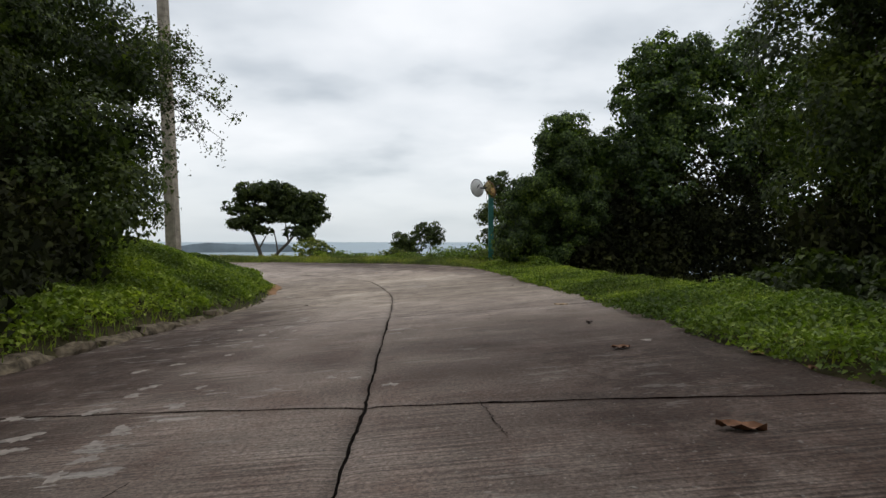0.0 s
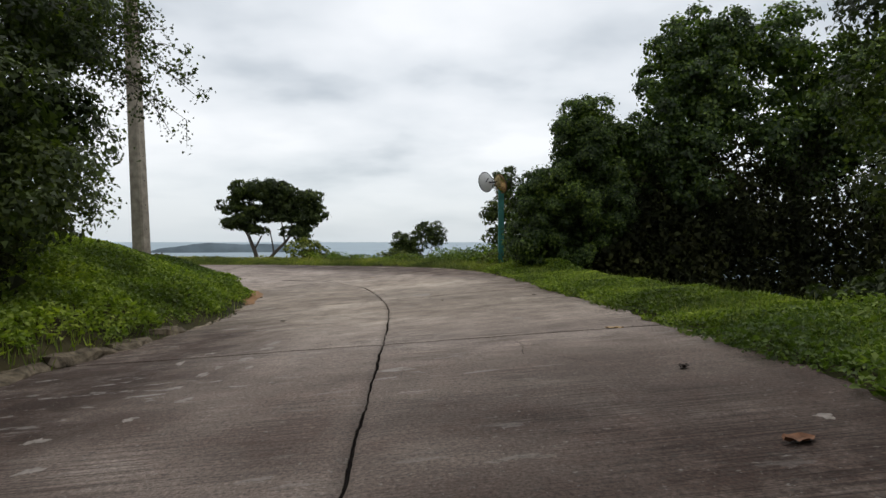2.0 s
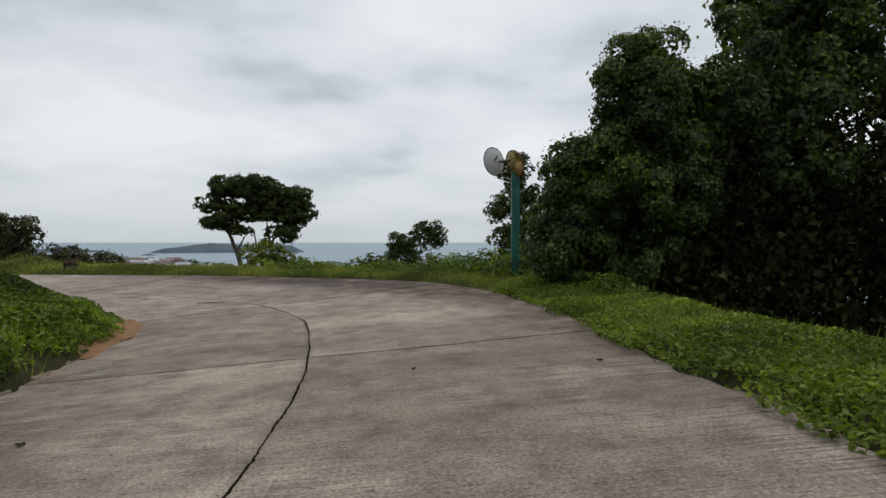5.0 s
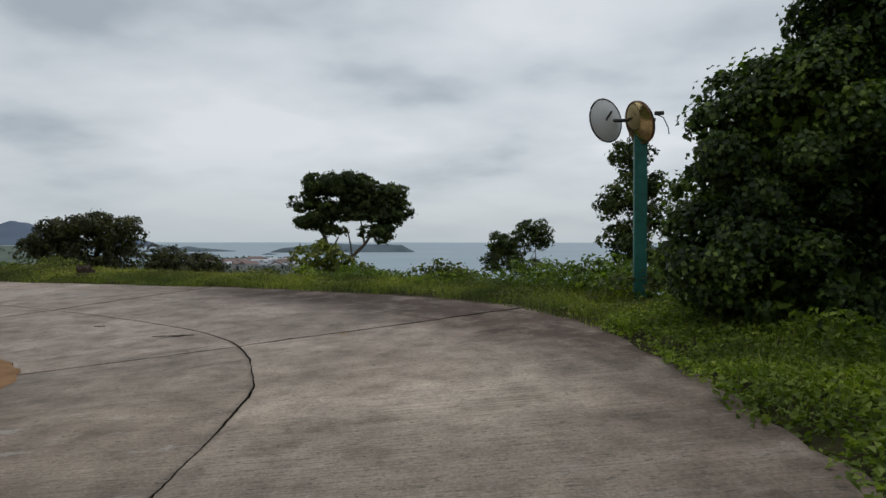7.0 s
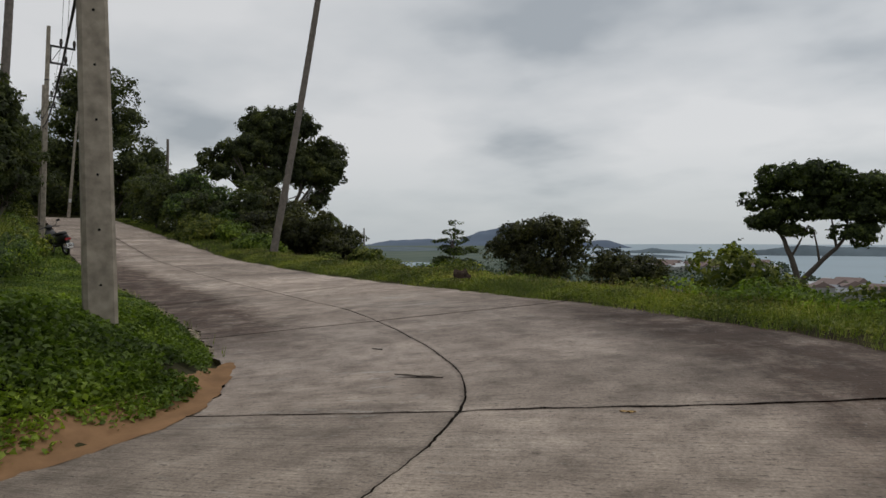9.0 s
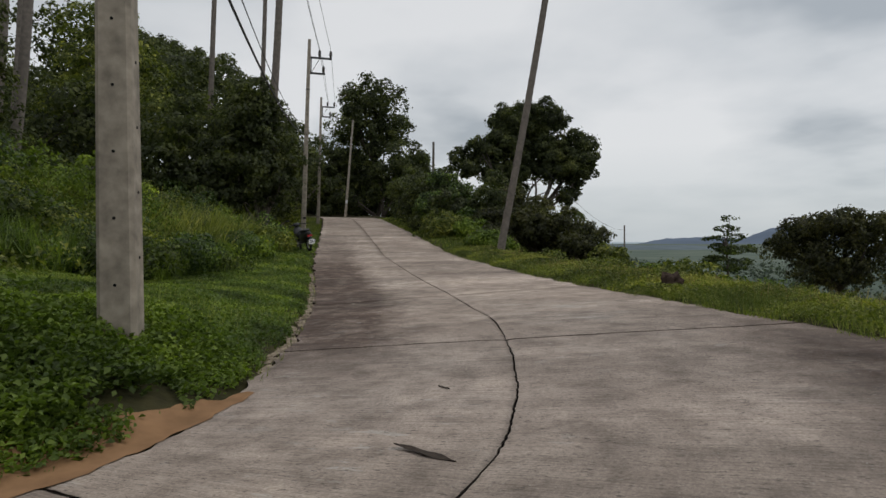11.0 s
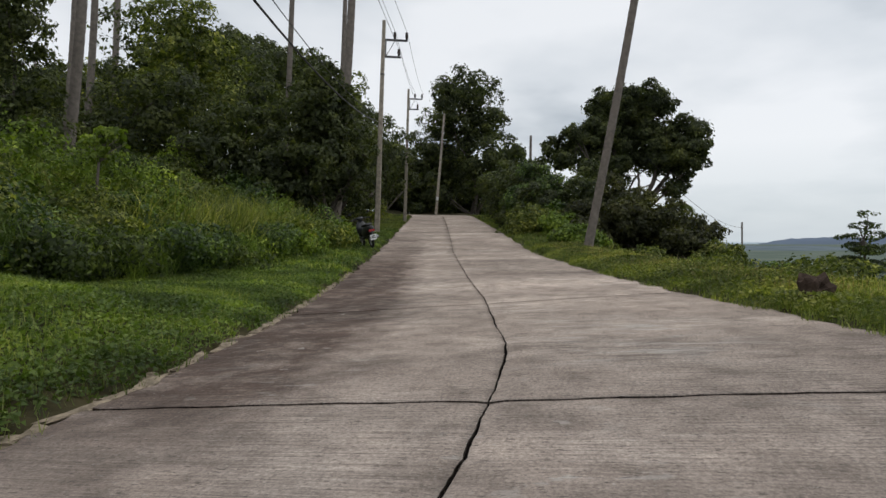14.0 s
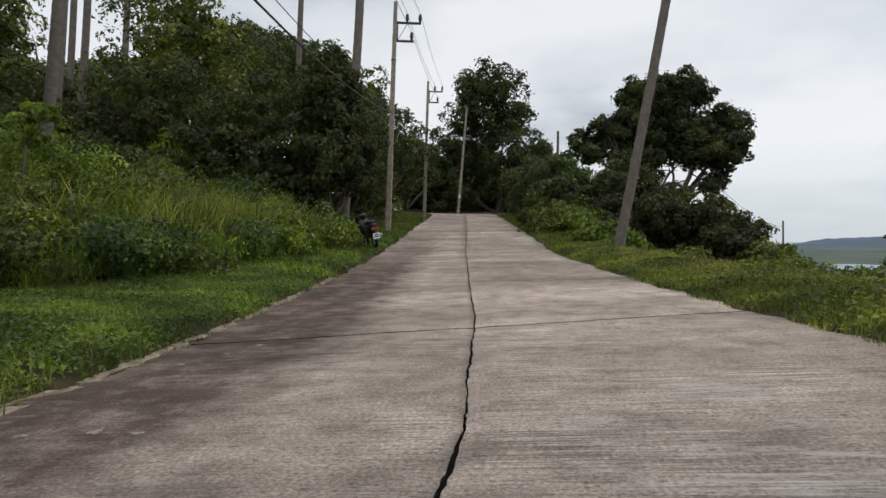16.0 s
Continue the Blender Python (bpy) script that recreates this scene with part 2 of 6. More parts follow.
    trodden = maths("MULTIPLY", maths("MULTIPLY", mapped(sep.outputs["X"], 13.5, 10.0), mapped(sep.outputs["Y"], -0.7, -1.1)), mapped(sep.outputs["Y"], -2.5, -1.9))
    patch = maths("MULTIPLY", patch, maths("ADD", mapped(Y, 0.9, 0.1), 0.3))
    patch = maths("ADD", maths("MULTIPLY", patch, maths("ADD", mapped(X, 31.0, 27.0), 0.45)), trodden)
    col = mixed(n, l, maths("MULTIPLY", maths("MULTIPLY", scuff, patch), 0.42), col, (0.50, 0.475, 0.44))
    place = maths("MULTIPLY", maths("MULTIPLY", mapped(Y, 0.15, 0.5), mapped(Y, 2.0, 1.3)), maths("MULTIPLY", mapped(X, 30.2, 30.8), mapped(X, 33.2, 32.2)))
    scrape = mapped(tex_noise(n, l, stretched(8.0, 1.4), 1.0, 6.0, 0.7), 0.5, 0.62)
    col = mixed(n, l, maths("MULTIPLY", maths("MULTIPLY", place, scrape), 0.55), col, (0.52, 0.48, 0.44))
    # broom lines across the lane, worn away in places, with dark pits
    broom = tex_noise(n, l, stretched(62.0, 1.6), 1.0, 3.0, 0.6)
    kept = mapped(tex_noise(n, l, uv.outputs[0], 0.55, 3.0), 0.46, 0.62)
    worn = maths("MULTIPLY", mapped(X, 18.0, 21.0), mapped(X, 31.0, 27.5))
    kept = maths("MULTIPLY", kept, maths("SUBTRACT", 1.0, maths("MULTIPLY", worn, 0.75)))
    lines = ramp(n, l, broom, [(0.38, (0.45, 0.44, 0.43)), (0.5, (1.0, 1.0, 1.0)), (0.62, (1.35, 1.35, 1.35))])
    col = mixed(n, l, maths("ADD", maths("MULTIPLY", kept, 0.65), 0.25), col, lines, "MULTIPLY")
    pits = tex_noise(n, l, stretched(48.0, 14.0), 1.0, 4.0, 0.75)
    col = mixed(n, l, maths("MULTIPLY", mapped(pits, 0.57, 0.63), 0.75), col, (0.075, 0.065, 0.058))
    flecks = tex_noise(n, l, uv.outputs[0], 26.0, 3.0, 0.7)
    col = mixed(n, l, maths("MULTIPLY", mapped(flecks, 0.64, 0.68), 0.25), col, (0.52, 0.50, 0.46))
    l.new(col, b.inputs["Base Color"])
    h = maths("ADD", maths("MULTIPLY", pits, -0.8), maths("ADD", maths("MULTIPLY", fine, 0.5), maths("MULTIPLY", broom, 0.5)))
    bumped(n, l, b, h, 0.55, 0.008)
    return mat


CONCRETE = concrete_material()
TAR = plain("joint_tar", (0.014, 0.012, 0.011), 1.0, 0.0, scale=20.0)


def ground_material():
    mat, n, l, b = material("soil_and_grass", 0.95, 0.1)
    co = n.new("ShaderNodeTexCoord")
    a = tex_noise(n, l, co.outputs["Object"], 0.35, 6.0)
    f = tex_noise(n, l, co.outputs["Object"], 6.0, 6.0)
    col = ramp(n, l, a, [(0.35, (0.03, 0.036, 0.014)), (0.6, (0.062, 0.054, 0.028))])
    col = mixed(n, l, 0.7, col, ramp(n, l, f, [(0.3, (0.4, 0.4, 0.4)), (0.7, (1.3, 1.2, 1.0))]), "MULTIPLY")
    # distance haze painted into the ground colour of the coastal plain
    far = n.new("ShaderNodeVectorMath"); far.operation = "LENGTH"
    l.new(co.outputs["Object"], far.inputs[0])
    haze_mix = n.new("ShaderNodeMapRange")
    haze_mix.inputs["From Min"].default_value, haze_mix.inputs["From Max"].default_value = 120.0, 420.0
    l.new(far.outputs["Value"], haze_mix.inputs["Value"])
    hazed_field = ramp(n, l, tex_noise(n, l, co.outputs["Object"], 0.012, 5.0), [(0.35, (0.075, 0.105, 0.085)), (0.65, (0.13, 0.155, 0.12))])
    col = mixed(n, l, haze_mix.outputs[0], col, hazed_field)
    l.new(col, b.inputs["Base Color"])
    bumped(n, l, b, f, 0.6, 0.05)
    return mat


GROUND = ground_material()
SAND = plain("orange_sand", (0.262, 0.150, 0.078), 0.95, 0.1, scale=5.0, vary=0.2, bump=0.02)
WATER = plain("sea_water", (0.25, 0.33, 0.38), 0.5, 0.3, scale=0.004, vary=0.08)
# aerial haze is painted into these far-land base colours
FAR_GREEN = plain("hazed_wooded_land", (0.112, 0.142, 0.162), 0.95, 0.1, scale=0.02, vary=0.25)
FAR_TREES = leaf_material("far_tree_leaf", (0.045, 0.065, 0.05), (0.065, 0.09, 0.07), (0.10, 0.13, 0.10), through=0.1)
FAR_BLUE = plain("hazed_hills", (0.112, 0.145, 0.198), 0.95, 0.1, scale=0.004, vary=0.12)


# ---- geometry helpers ----
def mesh_of(name, verts, faces, mats, uvs=None, smooth=False):
    """One mesh from arrays; faces: list or array of index rows."""
    me = bpy.data.meshes.new(name)
    verts = np.asarray(verts, dtype=np.float32)
    if isinstance(faces, np.ndarray):
        count, k = faces.shape
        me.vertices.add(len(verts)); me.vertices.foreach_set("co", verts.ravel())
        me.loops.add(count * k); me.loops.foreach_set("vertex_index", faces.astype(np.int32).ravel())
        me.polygons.add(count)
        me.polygons.foreach_set("loop_start", np.arange(0, count * k, k, dtype=np.int32))
        me.update(calc_edges=True)
    else:
        me.from_pydata(verts.tolist(), [], faces)
    for m in mats if isinstance(mats, (list, tuple)) else [mats]:
        me.materials.append(m)
    if smooth:
        me.polygons.foreach_set("use_smooth", np.ones(len(me.polygons), dtype=bool))
    if uvs is not None:
        layer = me.uv_layers.new(name="UVMap")
        idx = np.empty(len(me.loops), dtype=np.int32)
        me.loops.foreach_get("vertex_index", idx)
        layer.data.foreach_set("uv", np.asarray(uvs, dtype=np.float32)[idx].ravel())
    return me


def part(name, me, parent=None, label="", kind=""):
    ob = new(name, me)
    ob.parent = parent
    return tagged(ob, label, kind=kind)


def thing(name, place, label, category, group="", kind=""):
    ob = new(name)
    ob.location = place
    return tagged(ob, label, category, group, kind)


def tube(points, radii, sides=8, cap=True):
    """Vertices and faces of a tapered tube along points."""
    p = np.asarray(points, float)
    r = np.broadcast_to(radii, (len(p),))
    d = np.gradient(p, axis=0)
    d /= np.linalg.norm(d, axis=1)[:, None] + 1e-9
    ref = np.where(np.abs(d[:, 2:3]) > 0.9, [[1.0, 0, 0]], [[0, 0, 1.0]])
    u = np.cross(d, ref); u /= np.linalg.norm(u, axis=1)[:, None]
    v = np.cross(d, u)
    a = np.linspace(0, 2 * np.pi, sides, endpoint=False)
    ring = p[:, None] + r[:, None, None] * (np.cos(a)[None, :, None] * u[:, None] + np.sin(a)[None, :, None] * v[:, None])
    faces = []
    for i in range(len(p) - 1):
        for k in range(sides):
            q = (k + 1) % sides
            faces.append((i * sides + k, i * sides + q, (i + 1) * sides + q, (i + 1) * sides + k))
    if cap:
        faces.append(tuple(range(sides))[::-1])
        faces.append(tuple((len(p) - 1) * sides + k for k in range(sides)))
    return ring.reshape(-1, 3), faces


def joined(pieces):
    verts, faces, base = [], [], 0
    for v, f in pieces:
        verts.append(np.asarray(v, float)); faces += [tuple(i + base for i in q) for q in f]
        base += len(v)
    return np.concatenate(verts), faces


def box(cx, cy, cz, sx, sy, sz, bevel=0.0):
    bm = bmesh.new()
    bmesh.ops.create_cube(bm, size=1.0, matrix=Matrix.Translation((cx, cy, cz)) @ Matrix.Diagonal((sx, sy, sz, 1)))
    if bevel:
        bmesh.ops.bevel(bm, geom=bm.edges[:], offset=bevel, segments=2, affect="EDGES")
    v = [tuple(x.co) for x in bm.verts]
    bm.verts.index_update()
    f = [tuple(x.index for x in q.verts) for q in bm.faces]
    bm.free()
    return np.array(v), f


rng = np.random.default_rng(7)


def leaves(centres, size, up=0.6, droop=0.3, wide=0.45, fold=0.15, vary=0.35, r=None, single=False, facing=None):
    """A folded four-cornered leaf at every centre: vertices and faces."""
    r = r or rng
    n = len(centres)
    if facing is None:
        nor = r.normal(size=(n, 3)); nor[:, 2] += up * 2
    else:
        nor = facing + r.normal(size=(n, 3)) * 0.38 + np.array([0, 0, 0.3 * up])
    nor /= np.linalg.norm(nor, axis=1)[:, None]
    d = r.normal(size=(n, 3)); d[:, 2] -= droop
    d -= (d * nor).sum(1)[:, None] * nor
    d /= np.linalg.norm(d, axis=1)[:, None] + 1e-9
    s = np.cross(nor, d)
    L = (size * (1 + vary * r.uniform(-1, 1, n)))[:, None]
    base = centres - d * L * 0.5
    tip = centres + d * L * 0.5 - nor * L * fold
    side = s * L * wide
    mid = centres - d * L * 0.06
    if single:
        v = np.stack([base + side * 0.9, tip, base - side * 0.9], 1).reshape(-1, 3)
        return v, np.arange(n)[:, None] * 3 + [[0, 1, 2]]
    v = np.stack([base, mid + side + nor * L * fold, tip, mid - side + nor * L * fold], 1).reshape(-1, 3)
    i = np.arange(n)[:, None] * 4
    f = np.concatenate([i + [[0, 1, 2]], i + [[0, 2, 3]]])
    return v, f


def blades(feet, height, width, lean=0.5, r=None, single=False):
    """Grass blades: two slim faces each, bent over."""
    r = r or rng
    n = len(feet)
    a = r.uniform(0, 2 * np.pi, n)
    h = height * r.uniform(0.5, 1.2, n)
    out = np.stack([np.cos(a), np.sin(a), np.zeros(n)], 1) * (h * lean * r.uniform(0.2, 1.0, n))[:, None]
    b = a + np.pi / 2 + r.uniform(-0.6, 0.6, n)
    side = np.stack([np.cos(b), np.sin(b), np.zeros(n)], 1) * (width * r.uniform(0.6, 1.3, n))[:, None] * 0.5
    zz = np.zeros((n, 3)); zz[:, 2] = h
    mid = feet + out * 0.35 + zz * 0.5
    tip = feet + out + zz * r.uniform(0.7, 1.0, (n, 1))
    if single:
        v = np.stack([feet + side, tip, feet - side], 1).reshape(-1, 3)
        return v, np.arange(n)[:, None] * 3 + [[0, 1, 2]]
    v = np.stack([feet, mid + side, tip, mid - side], 1).reshape(-1, 3)
    i = np.arange(n)[:, None] * 4
    return v, np.concatenate([i + [[0, 1, 3]], i + [[1, 2, 3]]])


def clumps(blobs, n_clump, per, spread, r, hollow=0.55, lump=0.25):
    """Leaf centres: clumps near the skin of ellipsoids (x, y, z, rx, ry, rz), uneven outline."""
    w = np.array([b[3] * b[4] + b[4] * b[5] + b[3] * b[5] for b in blobs]); w = w / w.sum()
    pick = r.choice(len(blobs), n_clump, p=w)
    bl = np.array(blobs, float)[pick]
    d = r.normal(size=(n_clump, 3)); d /= np.linalg.norm(d, axis=1)[:, None]
    rad = hollow + (1 - hollow) * r.uniform(0, 1, n_clump) ** 0.6
    ph = bl[:, :3].sum(1)
    bumpy = 1 + lump * (np.sin(5 * d[:, 0] + ph) * np.sin(4 * d[:, 1] + 2 * ph) + 0.6 * np.sin(9 * d[:, 2] + 3 * ph))
    c = bl[:, :3] + d * bl[:, 3:] * (rad * bumpy)[:, None]
    q = r.normal(size=(n_clump, per, 3)); q /= np.linalg.norm(q, axis=2)[..., None]
    pts = c[:, None] + q * (r.uniform(0.2, 1, (n_clump, per, 1)) ** 0.5) * spread * 1.7 * np.array([1, 1, 0.75])
    return pts.reshape(-1, 3)


def billows(blobs, total, r, sub, flat=0.8):
    """Leaf centres and facings: domed sprays of foliage set over the skin of ellipsoids."""
    bl = np.array(blobs, float)
    area = bl[:, 3] * bl[:, 4] + bl[:, 4] * bl[:, 5] + bl[:, 3] * bl[:, 5]
    n = max(6 * len(bl), int(1.5 * area.sum() / sub ** 2))
    pick = np.r_[np.repeat(np.arange(len(bl)), 3), r.choice(len(bl), max(n - 3 * len(bl), 1), p=area / area.sum())]
    n = len(pick)
    d = r.normal(size=(n, 3)); d[:, 2] += 0.2
    d /= np.linalg.norm(d, axis=1)[:, None]
    c = bl[pick, :3] + d * bl[pick, 3:] * r.uniform(0.62, 1.02, (n, 1))
    out = d / bl[pick, 3:]
    out /= np.linalg.norm(out, axis=1)[:, None]
    rad = np.minimum(sub, bl[pick, 3:].max(1) * 0.6) * r.uniform(0.5, 1.35, n)
    k = r.choice(n, total, p=rad ** 2 / (rad ** 2).sum())
    q = r.normal(size=(total, 3)) * 0.85 + out[k] * 0.9 + np.array([0, 0, 0.35])
    q /= np.linalg.norm(q, axis=1)[:, None]
    reach = rad[k] * np.where(r.uniform(0, 1, total) < 0.1, r.uniform(1.0, 1.5, total), r.uniform(0.72, 1.06, total))
    return c[k] + q * reach[:, None] * np.array([1, 1, flat]), q


# ---- the road's line: x, y, z, crossfall, width to the left, width to the right ----
LINE = [
    (-0.30, -8.0, 0.36, 0.078, 3.0, 2.1), (-0.33, -2.0, 0.30, 0.078, 3.0, 2.1), (-0.37, 1.9, 0.235, 0.078, 3.0, 2.1),
    (-0.52, 4.9, 0.165, 0.078, 3.0, 2.15), (-0.68, 8.2, 0.105, 0.075, 2.55, 2.3), (-0.97, 11.7, 0.045, 0.072, 2.22, 2.42),
    (-1.50, 14.4, 0.035, 0.068, 2.05, 2.75), (-1.95, 15.6, 0.04, 0.065, 1.85, 3.05), (-2.95, 17.1, 0.05, 0.06, 1.78, 3.3),
    (-4.55, 18.28, 0.065, 0.055, 1.9, 3.05), (-6.95, 19.32, 0.085, 0.05, 2.15, 2.65), (-10.6, 20.3, 0.10, 0.04, 2.25, 2.45),
    (-13.7, 20.97, 0.12, 0.03, 2.35, 2.45), (-19.0, 22.0, 0.235, 0.02, 2.4, 2.5), (-24.4, 23.02, 0.43, 0.015, 2.4, 2.5),
    (-30.0, 24.2, 0.81, 0.01, 2.4, 2.5), (-39.2, 26.1, 1.48, 0.0, 2.4, 2.45), (-50.0, 28.3, 2.2, 0.0, 2.4, 2.4),
    (-59.0, 29.9, 2.8, 0.0, 2.4, 2.4), (-66.0, 29.6, 3.1, 0.0, 2.4, 2.4), (-74.0, 25.5, 3.4, 0.0, 2.4, 2.4), (-82.0, 18.0, 3.7, 0.0, 2.4, 2.4),
]


def spline(rows, step):
    """A Catmull-Rom line through the rows, sampled at even steps of its length in plan."""
    p = np.array(rows, float)
    p = np.vstack([2 * p[0] - p[1], p, 2 * p[-1] - p[-2]])
    out = []
    for i in range(1, len(p) - 2):
        t = np.linspace(0, 1, 40, endpoint=False)[:, None]
        a, b, c, d = p[i - 1:i + 3]
        out.append(0.5 * (2 * b + (c - a) * t + (2 * a - 5 * b + 4 * c - d) * t ** 2 + (3 * b - a - 3 * c + d) * t ** 3))
    out = np.concatenate(out + [p[-2:-1]])
    s = np.r_[0, np.cumsum(np.hypot(*np.diff(out[:, :2], axis=0).T))]
    q = np.arange(0, s[-1], step)
    return q, np.stack([np.interp(q, s, k) for k in out.T], 1)


STEP = 0.2
RS, RL = spline(LINE, STEP)
RT = np.gradient(RL[:, :2], axis=0)
RT /= np.linalg.norm(RT, axis=1)[:, None]
RN = np.stack([RT[:, 1], -RT[:, 0]], 1)


def on_road(s, n):
    """World place of the road's surface at s along and n to the right of its seam."""
    s, n = np.asarray(s, float), np.asarray(n, float)
    k = [np.interp(s, RS, c) for c in (RL[:, 0], RL[:, 1], RL[:, 2], RL[:, 3], RN[:, 0], RN[:, 1])]
    x, y = k[0] + k[4] * n, k[1] + k[5] * n
    return np.stack([x, y, k[2] + k[3] * n], -1)


def road_place(x, y):
    """s, n, and the nearest row of the line, for places in plan."""
    x, y = np.ravel(x), np.ravel(y)
    best = np.empty(len(x), dtype=int)
    for i in range(0, len(x), 4000):
        d = (x[i:i + 4000, None] - RL[None, :, 0]) ** 2 + (y[i:i + 4000, None] - RL[None, :, 1]) ** 2
        best[i:i + 4000] = d.argmin(1)
    off = np.stack([x, y], 1) - RL[best, :2]
    along = (off * RT[best]).sum(1)
    n = (off * RN[best]).sum(1)
    far = np.hypot(*off.T)
    n = np.where(np.abs(along) > 0.5, np.sign(n) * far, n)
    return RS[best] + np.clip(along, -STEP, STEP), n, best


def S_at(x, y):
    return float(road_place([x], [y])[0][0])


S_POLE, S_LEG2 = S_at(-2.6, 16.5), S_at(-6.9, 19.3)


def soft(x):
    return np.clip(x, 0, 1) ** 2 * (3 - 2 * np.clip(x, 0, 1))


def coast(az):
    """Distance of the shore by azimuth (degrees left of the first heading)."""
    return np.interp(az, [-180, -60, 0, 8, 18, 21, 24, 32, 36, 39, 60, 110, 180], [180, 200, 260, 330, 470, 700, 760, 700, 800, 3600, 3600, 1500, 300])


def height(x, y):
    """Height of the ground sheet."""
    shape = np.shape(x)
    x, y = np.ravel(np.asarray(x, float)), np.ravel(np.asarray(y, float))
    s, n, b = road_place(x, y)
    zc, cr, wlft, wr = RL[b, 2], RL[b, 3], RL[b, 4], RL[b, 5]
    el, er = -n - wlft, n - wr
    edge_l, edge_r = zc - cr * wlft, zc + cr * wr
    leg1 = 1 - soft((s - S_POLE + 4.0) / 6.0)
    leg2 = soft((s - S_LEG2) / 6.0)
    # left: a bank on the first leg, a low nose in the bend, then verge and rising hillside
    e = np.maximum(el, 0)
    bank = 0.35 * soft(e / 0.7) + 0.6 * soft((e - 0.5) / 2.4) + 0.16 * np.maximum(e - 2.5, 0)
    nose = 0.10 * soft(e / 0.5) + 0.38 * soft((e - 0.3) / 1.6) + 0.18 * np.maximum(e - 2.2, 0)
    verge = 0.05 * soft(e / 0.5) + 0.05 * np.minimum(e, 3.0) + 0.27 * np.maximum(e - 3.0, 0)
    left = edge_l + leg1 * bank + (1 - leg1) * ((1 - leg2) * nose + leg2 * verge)
    left = np.minimum(left, 14 + 0.02 * e)
    # right: a level grass verge, then the slope falls away
    e = np.maximum(er, 0)
    wide = 1.1 + 0.5 * leg2
    right = edge_r + 0.05 * soft(e / 0.5) + 0.10 * soft((e - 0.3) / 1.2) - 0.42 * np.maximum(e - wide, 0) ** 1.0
    right = np.maximum(right, SEA + 1.2)
    inside = np.maximum(zc + cr * n, -50) - 0.10
    z = np.where(el > 0, left, np.where(er > 0, right, inside))
    z = np.where((el > 0) & (el < 0.12), inside + (left - inside) * (el / 0.12), z)
    z = np.where((er > 0) & (er < 0.12), inside + (right - inside) * (er / 0.12), z)
    # far land and sea bed
    dist = np.hypot(x + 2, y - 16)
    az = np.degrees(np.arctan2(-(x + 2), y - 16))
    sea = soft((dist - coast(az)) / 40.0)
    z = z + (SEA - 6 - z) * sea
    near = soft((60 - dist) / 30)
    z = z + (1 - near) * (0.8 * np.sin(x * 0.05) * np.sin(y * 0.043 + 1)) * (1 - sea)
    return z.reshape(shape)


def axis_steps(lo, hi, fine_lo, fine_hi, fine):
    mid = np.arange(fine_lo, fine_hi + 1e-6, fine)
    def grow(a, b):
        out, step = [], fine
        while a < b:
            step *= 1.13; a += step; out.append(min(a, b))
        return np.array(out)
    up = grow(fine_hi, hi); dn = -grow(-fine_lo, -lo)
    return np.r_[dn[::-1], mid, up]


gx = axis_steps(-4800, 4800, -30.0, 8.0, 0.3)
gy = axis_steps(-4800, 4800, -4.0, 29.0, 0.3)
XX, YY = np.meshgrid(gx, gy, indexing="ij")
ZZ = height(XX, YY)
ii = np.arange(len(gx) * len(gy)).reshape(len(gx), len(gy))
gf = np.stack([ii[:-1, :-1], ii[1:, :-1], ii[1:, 1:], ii[:-1, 1:]], -1).reshape(-1, 4)
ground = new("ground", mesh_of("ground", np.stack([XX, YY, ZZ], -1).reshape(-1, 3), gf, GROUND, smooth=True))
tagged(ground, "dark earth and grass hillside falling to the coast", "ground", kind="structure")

sx = np.r_[-4850, -2000, -500, 0, 500, 2000, 4850]
SXX, SYY = np.meshgrid(sx, sx, indexing="ij")
k = np.arange(49).reshape(7, 7)
water = new("water", mesh_of("water", np.stack([SXX, SYY, np.full_like(SXX, SEA)], -1).reshape(-1, 3).astype(float), np.stack([k[:-1, :-1], k[1:, :-1], k[1:, 1:], k[:-1, 1:]], -1).reshape(-1, 4), WATER))
tagged(water, "calm pale grey-blue sea under overcast sky", "sea", kind="structure")

# ---- concrete slabs ----
road = thing("road", (0, 0, 0), "worn grey concrete road of cast slabs with tarred joints", "road", kind="structure")
# joints: place along the seam, and how far they lean per metre across
JOINTS = [(0.0, 0.0), (3.0, 0.0), (6.9, -0.1), (11.1, -0.28), (15.47, -0.09), (20.48, 0.0), (25.08, 0.02), (29.62, 0.02), (34.48, 0.23), (39.62, -0.08), (44.8, 0.0), (49.3, 0.02)]
JOINTS += [(54.0 + 5.2 * i, 0.0) for i in range(11)]


CRACKS = [[(10.96, 0.52), (10.74, 0.53), (10.53, 0.55), (10.37, 0.56)], [(15.12, 1.0), (14.8, 1.02), (14.38, 0.97), (14.3, 1.1), (13.9, 1.28), (13.74, 1.55)], [(26.6, 0.12), (26.36, 0.62)], [(10.2, -0.7), (9.9, -0.74)]]


def wobble(s, seed):
    drift = np.interp(s, [22.0, 23.6, 25.0, 26.1, 27.0, 28.4, 29.7, 30.4, 31.45, 32.4, 34.0, 36.0, 40.0, 46.0], [0.0, 0.015, 0.045, 0.05, 0.0, -0.05, -0.05, -0.01, 0.045, 0.0, -0.02, -0.03, -0.03, 0.05])
    return drift + 0.006 * np.sin(1.1 * s + seed) + 0.004 * np.sin(5.7 * s + 2 * seed) + 0.0022 * np.sin(17 * s + seed * 3) + 0.002 * np.sin(29 * s + 3 * np.sin(5.3 * s)) + 0.002 * np.sin(57 * s + 2 * np.sin(7 * s))


